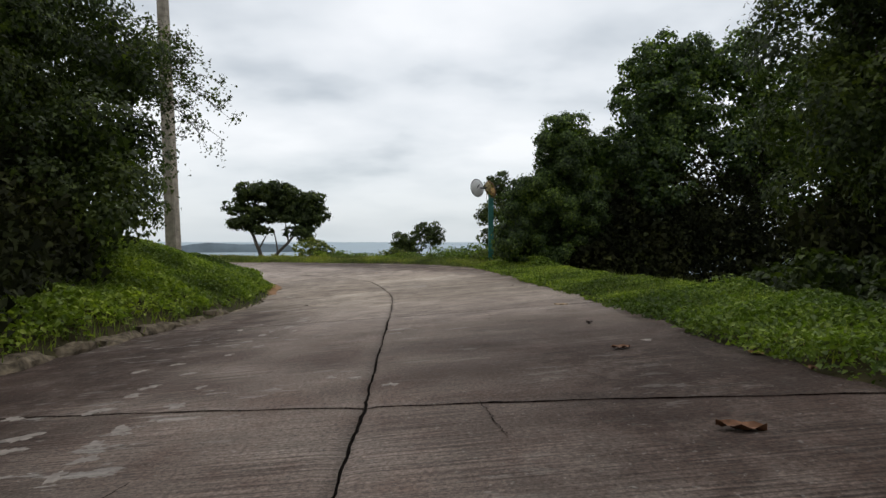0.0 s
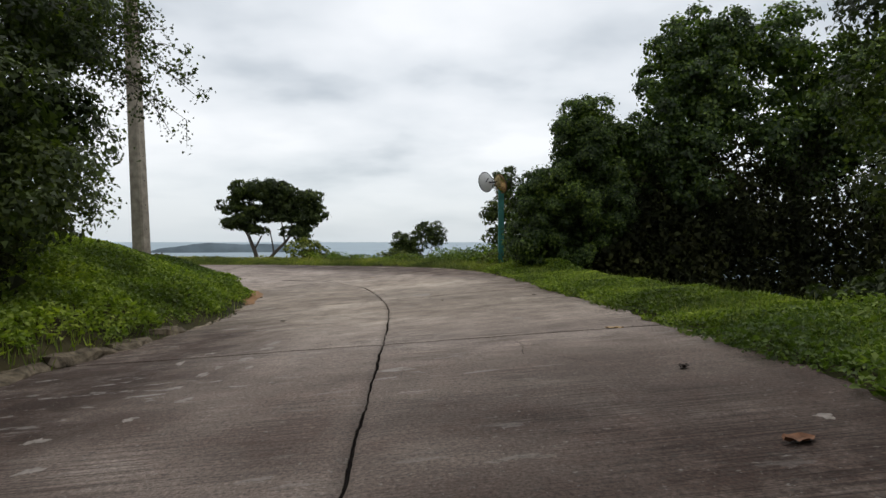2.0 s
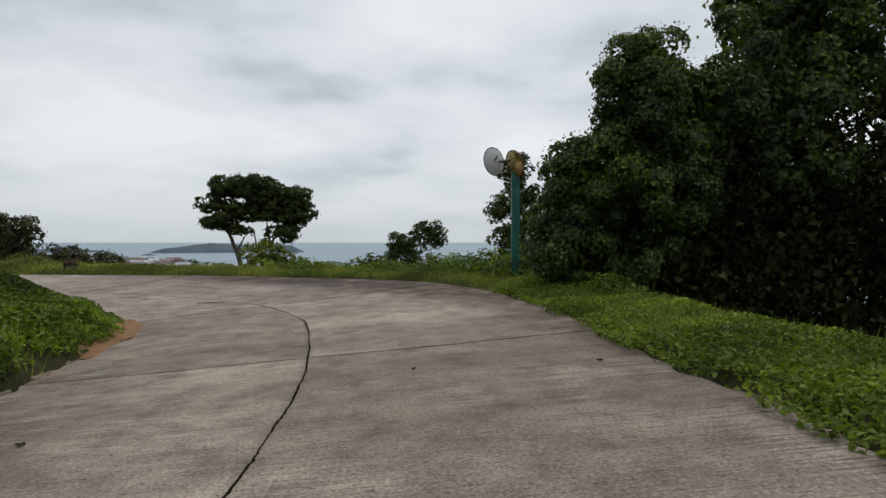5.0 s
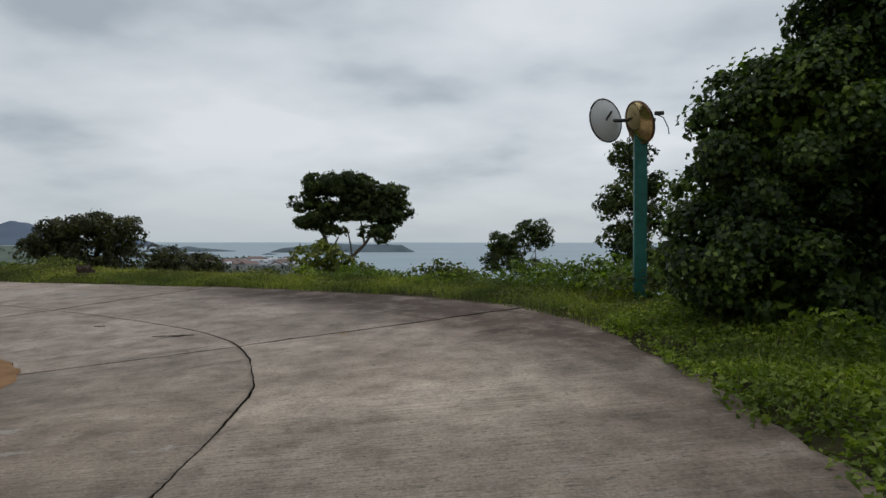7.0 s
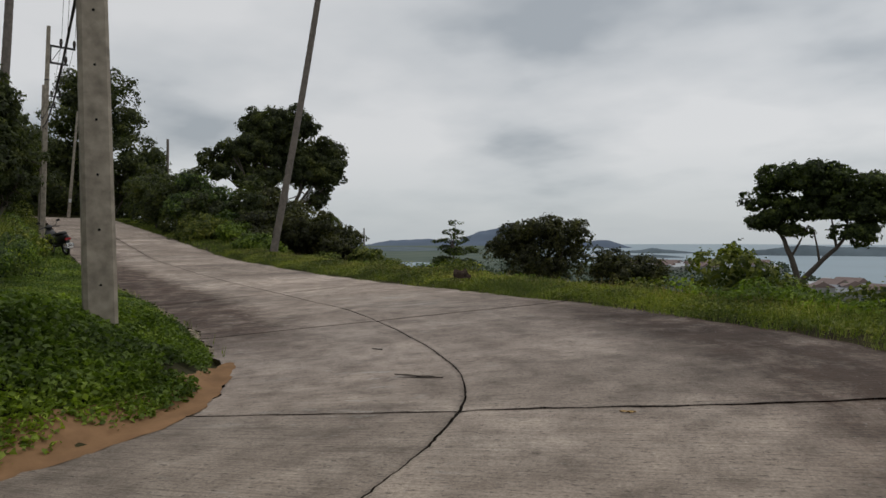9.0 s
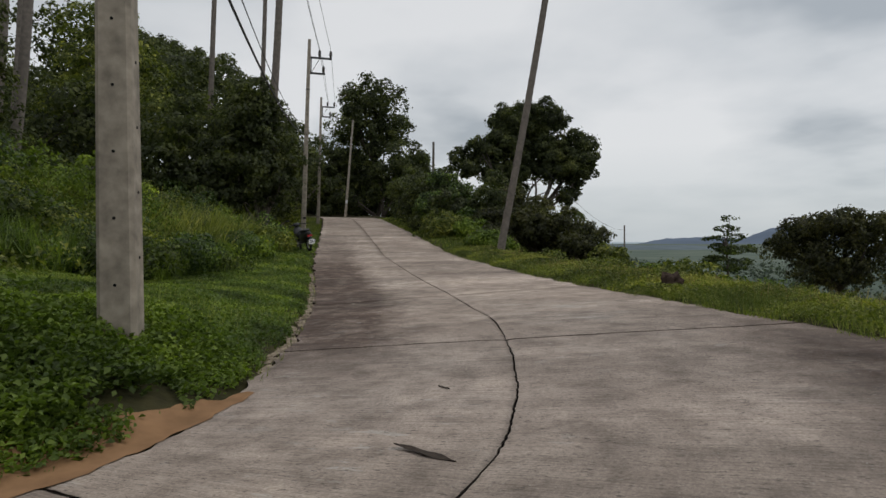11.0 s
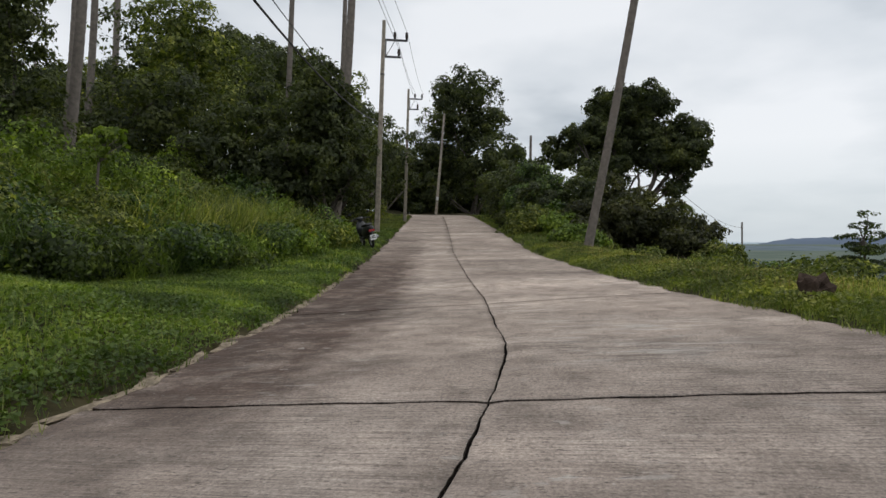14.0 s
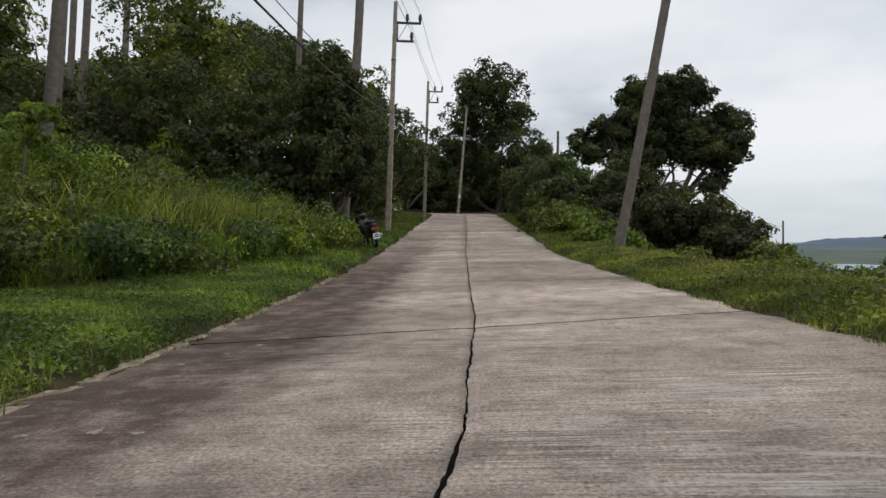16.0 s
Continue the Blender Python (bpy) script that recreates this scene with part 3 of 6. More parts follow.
def slab(s0, k0, s1, k1, side):
    """One cast slab between two joints, on the left (-1) or right (1) of the seam."""
    cut = 0.010 if s0 < 24 else 0.014
    near = 6 < s0 < 41
    m, c = max(8, int((s1 - s0) / (0.055 if near else 0.2))), 40 if near else 8
    rough = np.random.default_rng(int(s0 * 100) + side + 5).normal(size=(2, c + 1)) * (0.0035 if near else 0.0)
    u = np.linspace(0, 1, m + 1)[:, None] * np.ones((1, c + 1))
    w = np.ones((m + 1, 1)) * np.linspace(0, 1, c + 1)[None]
    s = s0 + cut + (s1 - s0 - 2 * cut) * u
    width = np.interp(s, RS, RL[:, 4] if side < 0 else RL[:, 5])
    ragged = 0.04 * np.sin(1.7 * s + 3 * side) + 0.03 * np.sin(4.3 * s) + 0.02 * np.sin(13 * s)
    seam = wobble(s, 0.7)
    gap = 0.0062 + 0.0026 * np.sin(2.3 * s + side) + 0.003 * np.abs(np.sin(23 * s + 2 * side)) * np.sin(3.1 * s) + 0.005 * np.maximum(0, np.sin(61 * s + 5 * side) * np.sin(4.7 * s))
    n = seam + side * gap + side * (width + ragged - gap) * w - seam * w
    # joints are cast a little askew and rough
    s = s + (k0 * (1 - u) + k1 * u) * n + 0.010 * np.sin(3.1 * n + np.where(u > 0.5, s1, s0)) + 0.006 * np.sin(14 * n) + 0.004 * np.sin(37 * n + s0)
    s = s + np.abs(rough[:1]) * (1 - u) ** 30 - np.abs(rough[1:]) * u ** 30 + 0.004 * np.sin(9 * n + s1) * (u ** 30 + (1 - u) ** 30)
    top = on_road(s, n)
    lip = 0.006 * np.exp(-np.minimum(u, 1 - u) * (s1 - s0) / 0.04)
    top[..., 2] += 0.004 * np.sin(0.9 * s) - lip - 0.008 * np.exp(-w * width / 0.04)
    uv = np.stack([s, n], -1).reshape(-1, 2)
    low = top.copy(); low[..., 2] -= 0.09
    i = np.arange((m + 1) * (c + 1)).reshape(m + 1, c + 1)
    off = i.size
    f = np.stack([i[:-1, :-1], i[1:, :-1], i[1:, 1:], i[:-1, 1:]], -1).reshape(-1, 4)
    if side < 0:
        f = f[:, ::-1]
    rim = np.concatenate([i[0, :], i[1:, -1], i[-1, -2::-1], i[-2:0:-1, 0]])
    nx = np.roll(rim, -1)
    skirt = np.stack([rim, nx, nx + off, rim + off], 1)
    if side > 0:
        skirt = skirt[:, ::-1]
    f = np.concatenate([f, skirt])
    me = mesh_of("slab", np.concatenate([top.reshape(-1, 3), low.reshape(-1, 3)]), f, CONCRETE, np.concatenate([uv, uv]))
    return part("slab", me, road)


for (s0, k0), (s1, k1) in zip(JOINTS[:-1], JOINTS[1:]):
    for side in (-1, 1):
        slab(s0, k0, s1, k1, side)


def joint_strip():
    s = RS[(RS > 0.05) & (RS < RS[-1] - 0.2)]
    pieces = []
    seam = wobble(s, 0.7)
    a, b = on_road(s, seam - 0.05), on_road(s, seam + 0.05)
    v = np.stack([a, b], 1).reshape(-1, 3)
    v[:, 2] -= 0.021
    f = [(2 * i, 2 * i + 1, 2 * i + 3, 2 * i + 2) for i in range(len(s) - 1)]
    pieces.append((v, f))
    for j, lean in JOINTS[1:-1]:
        wa, wb = np.interp(j, RS, RL[:, 4]), np.interp(j, RS, RL[:, 5])
        n = np.linspace(-wa + 0.13, wb - 0.13, 40)
        a, b = on_road(j + lean * n - 0.05, n), on_road(j + lean * n + 0.05, n)
        v = np.stack([a, b], 1).reshape(-1, 3)
        v[:, 2] -= 0.022
        pieces.append((v, [(2 * i, 2 * i + 2, 2 * i + 3, 2 * i + 1) for i in range(39)]))
    return mesh_of("joint_tar", *joined(pieces), TAR)


part("joint_filler", joint_strip(), road, "black tar in the joints")


def crack(points, width):
    """A thin open crack that wanders over a slab."""
    r = np.random.default_rng(9)
    q = np.concatenate([np.linspace(a, b, 9)[:-1] for a, b in zip(points[:-1], points[1:])] + [np.array([points[-1]], float)])
    q = q + r.normal(size=q.shape) * 0.005
    half = width * r.uniform(0.25, 0.6, len(q))
    half[0] = half[-1] = 0.001
    a, b = on_road(q[:, 0], q[:, 1] - half), on_road(q[:, 0], q[:, 1] + half)
    v = np.stack([a, b], 1).reshape(-1, 3)
    v[:, 2] += 0.005
    return mesh_of("crack", v, [(2 * i, 2 * i + 1, 2 * i + 3, 2 * i + 2) for i in range(len(q) - 1)], TAR)


for line in CRACKS:
    part("crack", crack(line, 0.0045), road, "thin dark crack in the concrete")


SPLASH = plain("cement_splash", (0.30, 0.262, 0.232), 0.9, 0.15, scale=22.0, vary=0.3, bump=0.004)


def splash(at_s, n, length, width, turn, seed):
    """A thin worn splash of cement lying on the slab: along the lane, across it, and its turn."""
    r = np.random.default_rng(seed)
    a = np.linspace(0, 2 * np.pi, 22, endpoint=False)
    ph = r.uniform(0, 6.28, 4)
    rad = 1 + 0.26 * np.sin(2 * a + ph[0]) + 0.2 * np.sin(3 * a + ph[1]) + 0.18 * np.sin(5 * a + ph[2]) + 0.16 * np.sin(9 * a + ph[3]) + r.uniform(-0.12, 0.12, 22)
    u, w = np.cos(a) * rad * length / 2, np.sin(a) * rad * width / 2
    ds, dn = u * math.cos(turn) - w * math.sin(turn), u * math.sin(turn) + w * math.cos(turn)
    rim = on_road(at_s + ds, n + dn); rim[:, 2] += 0.004 * np.sin(0.9 * (at_s + ds)) - 0.002
    inner = on_road(at_s + ds * 0.86, n + dn * 0.86); inner[:, 2] += 0.004 * np.sin(0.9 * (at_s + ds * 0.86)) + 0.0022
    k = np.arange(22); q = (k + 1) % 22
    f = [(int(i), int(j), int(j) + 22, int(i) + 22) for i, j in zip(k, q)] + [tuple(range(22, 44))]
    return mesh_of("cement_splash", np.concatenate([rim, inner]), f, SPLASH)


# a trail of pale splashes along the lower stretch, and a few beyond the bend
SPLASHES = [(11.51, -0.99, 0.17, 0.13), (11.56, -1.39, 0.16, 0.15), (12.19, -1.36, 0.16, 0.12), (11.94, -1.37, 0.14, 0.12), (11.06, -1.51, 0.18, 0.15), (10.81, -1.44, 0.14, 0.14),
            (11.05, -1.08, 0.17, 0.12), (10.79, -1.08, 0.15, 0.12), (10.55, -1.01, 0.14, 0.11), (10.35, -1.02, 0.14, 0.1), (11.55, -1.82, 0.13, 0.13), (12.61, -1.26, 0.12, 0.1), (12.02, -1.01, 0.1, 0.08),
            (11.96, -0.24, 0.09, 0.08), (11.88, -0.1, 0.1, 0.08), (11.57, 0.11, 0.1, 0.1), (12.34, 1.78, 0.1, 0.08), (13.1, -1.5, 0.12, 0.12), (13.4, -1.2, 0.1, 0.1), (12.9, -1.7, 0.16, 0.1),
            (16.13, -1.01, 0.28, 0.13), (15.79, -1.0, 0.22, 0.13), (15.23, -1.06, 0.22, 0.13), (14.79, -0.93, 0.16, 0.07), (14.92, -1.18, 0.14, 0.08), (15.76, -1.47, 0.12, 0.1), (15.31, -1.58, 0.2, 0.09), (14.64, -1.21, 0.2, 0.1), (14.2, -1.25, 0.14, 0.1), (13.8, -1.05, 0.12, 0.09),
            (16.54, 1.28, 0.2, 0.1), (20.7, 0.66, 0.4, 0.3), (31.49, -1.52, 0.11, 0.13), (31.46, -1.32, 0.08, 0.1), (31.55, -1.12, 0.08, 0.09), (31.45, -1.82, 0.06, 0.1), (31.78, -1.58, 0.07, 0.05), (33.84, -1.62, 0.1, 0.12), (29.2, 0.3, 0.1, 0.14), (28.78, 1.63, 0.16, 0.2), (33.1, -1.9, 0.08, 0.1), (30.6, -1.4, 0.06, 0.08)]
for i, (a_s, a_n, ln, wd) in enumerate(SPLASHES):
    part("cement_splash", splash(a_s, a_n, ln * (0.85 if a_s < 25 else 0.55), wd * (0.8 if a_s < 25 else 0.55), 0.25 * math.sin(7 * i), 500 + i), road, "pale worn splash of cement")


# ---- trees and shrubs ----
def ground_z(x, y):
    return float(height(np.array([x]), np.array([y]))[0])


def branchy(base, fork_z, tips, r0, r):
    """A trunk from base to fork_z that splits into limbs towards tips."""
    b = np.array(base, float)
    top = b + [0, 0, fork_z]
    k = np.linspace(0, 1, 6)[:, None]
    sway = r.normal(size=3) * [0.06, 0.06, 0] * fork_z
    trunk = b + (top - b) * k + np.sin(k * np.pi) * sway
    pieces = [tube(trunk, np.linspace(r0 * 1.25, r0 * 0.8, 6), 8)]
    for t in tips:
        t = np.array(t, float)
        k = np.linspace(0, 1, 7)[:, None]
        bend = r.normal(size=3) * 0.08 * np.linalg.norm(t - top)
        line = top + (t - top) * k + np.sin(k * np.pi) * bend
        pieces.append(tube(line, np.linspace(r0 * 0.62, r0 * 0.12, 7), 6))
        for q in range(3):
            st = line[2 + q]
            en = st + r.normal(size=3) * 0.13 * np.linalg.norm(t - top) + [0, 0, 0.1]
            pieces.append(tube(st + (en - st) * np.linspace(0, 1, 4)[:, None], np.linspace(r0 * 0.25, r0 * 0.05, 4), 5))
    return joined(pieces)


def tree(name, x, y, blobs, leaf, count, per, spread, label, mat, trunk_r=0.15, fork=None, z=None, seed=1, limbs=6, group="", category="tree", wide=0.4, low=None, core=True, single=False, sub=None, droop=0.7, flat=0.8, share=0.75):
    """blobs are given in world metres: (x, y, z, rx, ry, rz); sub is the size of one spray of foliage."""
    r = np.random.default_rng(seed)
    z = ground_z(x, y) - 0.1 if z is None else z
    ob = thing(name, (x, y, z), label, category, group)
    o = np.array([x, y, z, 0, 0, 0])
    bl = [tuple(np.array(b) - o) for b in blobs]
    size = float(np.mean([min(b[3:]) for b in bl]))
    sub = min(max(0.38 * size, 2.2 * leaf), 0.9) if sub is None else sub
    pts, face = billows(bl, int(count * per * share), r, sub, flat)
    v, f = leaves(pts, leaf, up=1.0, droop=droop, r=r, wide=wide, single=single, facing=face)
    if core:
        # larger inner foliage in the shade behind the outer leaves
        inner = clumps([(*b[:3], b[3] * 0.68, b[4] * 0.68, b[5] * 0.68) for b in bl], count // 3, 6, spread * 0.8, r, 0.1, 0.0)
        v2, f2 = leaves(inner, max(leaf * 1.5, min(0.12, 0.35 * size)), up=0.3, r=r, wide=0.45, single=True)
        part("inner_foliage", mesh_of("inner_foliage", v2, f2, mat), ob, kind="stuff")
    part("crown", mesh_of("crown", v, f, mat), ob, kind="stuff")
    # low creepers put the shade below the crown into their colour
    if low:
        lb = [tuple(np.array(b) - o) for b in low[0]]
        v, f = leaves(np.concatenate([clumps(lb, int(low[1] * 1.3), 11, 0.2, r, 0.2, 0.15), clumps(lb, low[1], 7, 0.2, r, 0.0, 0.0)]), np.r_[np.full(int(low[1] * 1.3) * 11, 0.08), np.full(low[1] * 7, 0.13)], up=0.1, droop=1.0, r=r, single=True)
        part("dry_creepers", mesh_of("dry_creepers", v, f, CREEPER), ob, "dry creepers hanging to the ground, shade in their dark colour", kind="stuff")
    if trunk_r:
        tips = [np.array(bl[i % len(bl)][:3]) + r.normal(size=3) * np.array(bl[i % len(bl)][3:]) * 0.22 for i in range(limbs)]
        zmin = min(b[2] - b[5] for b in bl)
        part("trunk", mesh_of("trunk", *branchy((0, 0, -0.2), (max(zmin, 0.3) + 0.2) if fork is None else fork, tips, trunk_r, r), BARK, smooth=True), ob)
    return ob


# vine-covered trees beyond the first leg's outer verge
tree("vine_covered_tree", 2.8, 17.3, [(2.78, 16.65, 2.85, 0.52, 0.55, 0.8), (1.9, 16.65, 1.6, 0.57, 0.57, 0.75), (3.15, 16.8, 2.75, 0.75, 0.7, 0.85), (1.8, 16.7, 0.8, 0.48, 0.48, 0.55), (2.4, 16.55, 1.7, 0.78, 0.67, 0.8), (2.9, 16.65, 3.5, 0.42, 0.45, 0.42), (2.3, 16.45, 0.7, 0.55, 0.5, 0.5), (3.9, 17.0, 2.7, 0.8, 0.7, 0.9), (3.4, 16.8, 1.5, 0.7, 0.6, 0.9)], 0.05, 7000, 15, 0.085, "dark green tree smothered in creeping vines", LEAF_VINE, 0.14, seed=11, wide=0.44, low=([(3.2, 17.2, 0.8, 1.2, 0.7, 1.6), (2.6, 17.2, 1.2, 0.8, 0.5, 1.4), (4.2, 17.2, 1.6, 0.9, 0.5, 1.3)], 1300))
tree("vine_covered_tree", 5.4, 18.4, [(5.75, 17.9, 5.4, 0.95, 1.0, 0.9), (5.2, 17.7, 4.0, 1.05, 1.0, 1.2), (6.2, 17.8, 4.0, 1.0, 0.9, 1.3), (4.5, 17.6, 2.9, 0.9, 0.8, 0.8), (6.5, 18.0, 5.3, 0.6, 0.7, 0.7), (5.2, 17.2, 2.5, 1.1, 0.7, 0.9)], 0.085, 2900, 14, 0.14, "tall dark tree column draped in vines", LEAF_VINE, 0.18, seed=12, wide=0.44, low=([(4.6, 17.4, 0.6, 1.5, 0.8, 1.9), (6.2, 17.4, 1.0, 1.4, 0.8, 2.2)], 1300))
tree("vine_covered_tree", 8.2, 18.2, [(7.9, 17.8, 5.0, 1.0, 1.0, 1.1), (8.0, 17.6, 3.4, 1.2, 1.0, 1.4), (9.6, 17.2, 3.9, 1.4, 1.2, 1.8)], 0.11, 1400, 14, 0.17, "broad dark tree draped in vines", LEAF_VINE, 0.18, seed=13, low=([(7.8, 17.3, 0.8, 1.6, 0.9, 2.2), (9.8, 16.6, 0.8, 1.6, 1.0, 2.2)], 1200))
tree("roadside_tree", 6.6, 9.6, [(5.75, 9.5, 4.7, 1.3, 1.5, 1.6), (5.6, 9.2, 2.6, 1.15, 1.6, 1.6), (7.4, 8.2, 5.8, 1.6, 1.8, 1.5), (6.0, 7.2, 2.6, 1.4, 1.6, 1.8), (6.0, 6.2, 4.6, 1.3, 1.6, 1.5), (6.8, 9.8, 3.4, 1.2, 1.4, 1.8)], 0.065, 6200, 14, 0.17, "dark leafy tree overhanging the grass verge", LEAF_DARK, 0.2, seed=14, single=True, wide=0.5, low=([(5.6, 9.0, 0.6, 1.0, 1.6, 1.2), (5.6, 6.6, 0.6, 1.0, 1.6, 1.2)], 700))
tree("roadside_tree", 5.8, 3.2, [(5.0, 4.0, 3.8, 1.4, 1.6, 1.5), (5.0, 4.3, 1.8, 1.1, 1.6, 1.3), (5.2, 1.6, 3.4, 1.7, 1.8, 2.2), (4.8, 0.4, 5.0, 1.9, 1.9, 1.6)], 0.07, 3600, 14, 0.18, "dark leafy tree overhanging the grass verge", LEAF_DARK, 0.2, seed=15, single=True, wide=0.5, low=([(5.2, 3.6, 0.6, 1.0, 1.6, 1.2), (5.2, 1.0, 0.6, 1.0, 1.6, 1.2)], 600))
# added unseen trees close the place behind the start and shade the road
for i, (x, y) in enumerate([(5.2, -3.4), (5.6, -8.2), (-5.8, 1.6), (-5.9, -3.0), (-6.2, -8.0)]):
    sg = 1 if x > 0 else -1
    tree("roadside_tree", x, y, [(x - sg * 0.6, y, 5.6, 2.0, 2.2, 1.6), (x, y + 1.0, 3.6, 1.6, 1.8, 1.8), (x - sg * 0.4, y - 1.0, 2.2, 1.4, 1.6, 1.6), (x - sg * 1.6, y + 0.3, 6.2, 1.5, 1.8, 1.0)], 0.3, 260, 12, 0.35, "unseen leafy tree added to shade the lower road", LEAF_DARK, 0.2, seed=250 + i)
# low shrubs below them
for i, (x, y, sx_, sz_) in enumerate([(4.1, 8.6, 0.7, 0.45), (3.9, 6.9, 0.7, 0.5), (3.9, 5.0, 0.8, 0.5), (3.9, 2.8, 0.8, 0.6)]):
    tree("undergrowth_shrub", x, y, [(x, y, ground_z(x, y) + sz_ * 0.6, sx_, sx_ * 1.2, sz_)], 0.08, 420, 12, 0.12, "dark green shrub in the shade under trees", LEAF_DARK, 0.03, seed=30 + i, group="undergrowth shrubs", category="shrub", limbs=4)

# the tree over the bank on the inner side
# its lowest creepers also lay shade colour over the bank beneath
big_left = tree("overhanging_tree", -7.4, 10.6, [(-7.1, 10.8, 3.9, 1.3, 1.6, 1.5), (-6.7, 9.4, 2.6, 1.2, 1.8, 1.6), (-7.4, 8.0, 4.6, 2.0, 2.0, 2.0), (-6.3, 8.4, 3.6, 1.2, 1.5, 1.6), (-5.6, 11.4, 3.9, 0.8, 0.7, 0.5), (-6.0, 6.0, 3.6, 1.4, 1.5, 1.9), (-5.8, 11.0, 2.3, 0.6, 0.7, 0.5), (-6.2, 10.4, 4.8, 1.0, 1.2, 0.9), (-6.4, 11.2, 2.8, 0.9, 1.0, 1.0), (-5.0, 10.2, 3.4, 0.6, 0.8, 0.9), (-4.7, 9.4, 2.1, 0.6, 0.8, 0.8), (-4.5, 8.9, 1.3, 0.5, 0.7, 0.5), (-5.2, 9.0, 1.6, 0.7, 1.0, 0.8)], 0.058, 9000, 14, 0.16, "dark tangled tree leaning over a grassy bank", LEAF_DARK, 0.16, seed=21, single=True, wide=0.5, droop=1.4, low=([(-5.9, 8.6, 1.3, 0.9, 1.6, 1.0), (-5.5, 6.4, 1.2, 0.8, 1.6, 1.0), (-6.8, 10.2, 1.6, 0.9, 1.4, 0.9), (-4.95, 8.0, 0.8, 0.5, 1.2, 0.55), (-4.7, 6.4, 0.5, 0.55, 1.4, 0.5), (-4.4, 5.0, 0.5, 0.6, 1.2, 0.5)], 2900))


def twigs(anchor, tips, r, leaf, mat, parent, per=26):
    """Thin arching twigs with loose leaves along them, in the parent's own metres."""
    pieces, pts = [], []
    for t in tips:
        a, t = np.array(anchor, float) + r.normal(size=3) * 0.25, np.array(t, float)
        k = np.linspace(0, 1, 9)[:, None]
        line = a + (t - a) * k + np.array([0, 0, 0.35]) * np.sin(k * np.pi) + np.cumsum(r.normal(size=(9, 3)) * 0.03, 0)
        pieces.append(tube(line, np.linspace(0.014, 0.004, 9), 5))
        for q in range(6):
            st = line[r.integers(2, 9)]
            en = st + r.normal(size=3) * [0.25, 0.25, 0.2] + [0, 0, -0.12]
            pieces.append(tube(st + (en - st) * np.linspace(0, 1, 4)[:, None], np.linspace(0.006, 0.002, 4), 4))
            pts.append(st + (en - st) * r.uniform(0.2, 1.1, (per // 4, 1)) + r.normal(size=(per // 4, 3)) * 0.05)
        pts.append(line[r.integers(3, 9, per)] + r.normal(size=(per, 3)) * 0.07)
    v, f = leaves(np.concatenate(pts), leaf, up=0.3, droop=0.8, r=r)
    for k in range(0, len(pieces), 7):
        part("twig", mesh_of("twig", *joined(pieces[k:k + 7]), BARK, smooth=True), parent)
    part("spray_leaves", mesh_of("spray_leaves", v, f, mat), parent, kind="stuff")


_o = np.array(big_left.location) + (0.12, 0, -0.1)
twigs(np.array((-5.7, 11.3, 3.5)) - _o, [np.array(p) - _o for p in ((-3.72, 11.92, 3.58), (-3.86, 11.91, 3.2), (-3.72, 11.91, 2.96), (-3.96, 11.92, 3.86), (-4.2, 11.93, 4.2), (-4.39, 11.93, 4.43), (-4.29, 11.92, 3.58), (-4.24, 11.91, 3.1), (-4.48, 11.91, 2.82), (-4.67, 11.91, 3.1), (-4.67, 11.92, 3.96), (-4.39, 11.92, 3.86), (-4.58, 11.92, 3.48), (-4.1, 11.92, 3.39), (-3.91, 11.9, 2.43), (-4.01, 11.91, 2.63), (-4.7, 11.6, 4.5), (-5.2, 12.1, 3.4))], np.random.default_rng(22), 0.05, LEAF_DARK, big_left, per=90)
twigs(np.array((-6.0, 11.2, 1.9)) - _o, [np.array(p) - _o for p in ((-4.96, 11.89, 1.48), (-4.82, 11.89, 1.34), (-5.1, 11.89, 1.67), (-5.24, 11.89, 1.34), (-5.01, 11.89, 1.86), (-5.3, 11.8, 2.2))], np.random.default_rng(23), 0.05, LEAF_DARK, big_left, per=90)

# trees on the slope towards the sea
umbrella = tree("umbrella_tree", -14.4, 57.5, [(-16.9, 57.3, 3.6, 1.3, 1.6, 0.9), (-15.9, 57.3, 4.8, 1.5, 1.8, 0.75), (-16.5, 57.5, 2.4, 1.3, 1.6, 0.6), (-14.4, 57.5, 4.6, 1.2, 1.5, 0.65), (-14.7, 57.6, 3.2, 1.3, 1.5, 0.7), (-12.7, 57.5, 4.7, 1.1, 1.4, 0.55), (-11.3, 57.6, 4.0, 1.2, 1.5, 0.65), (-10.6, 57.6, 3.0, 0.9, 1.2, 0.55), (-12.4, 57.5, 3.1, 1.4, 1.4, 0.7), (-13.5, 57.6, 4.1, 1.3, 1.3, 0.75), (-13.3, 57.5, 3.0, 1.2, 1.2, 0.6), (-14.0, 57.5, 5.0, 1.1, 1.2, 0.5), (-12.0, 57.5, 1.5, 1.0, 1.2, 0.7), (-11.4, 57.6, 2.2, 0.8, 1.0, 0.5), (-15.2, 57.4, 1.7, 0.7, 0.9, 0.35)], 0.17, 2600, 12, 0.25, "flat-topped dark tree with bare forking trunk", LEAF_DARK, 0.0, z=-7.0, fork=4.6, seed=41, limbs=4, single=True, wide=0.5, sub=0.44, flat=0.6, share=1.05)


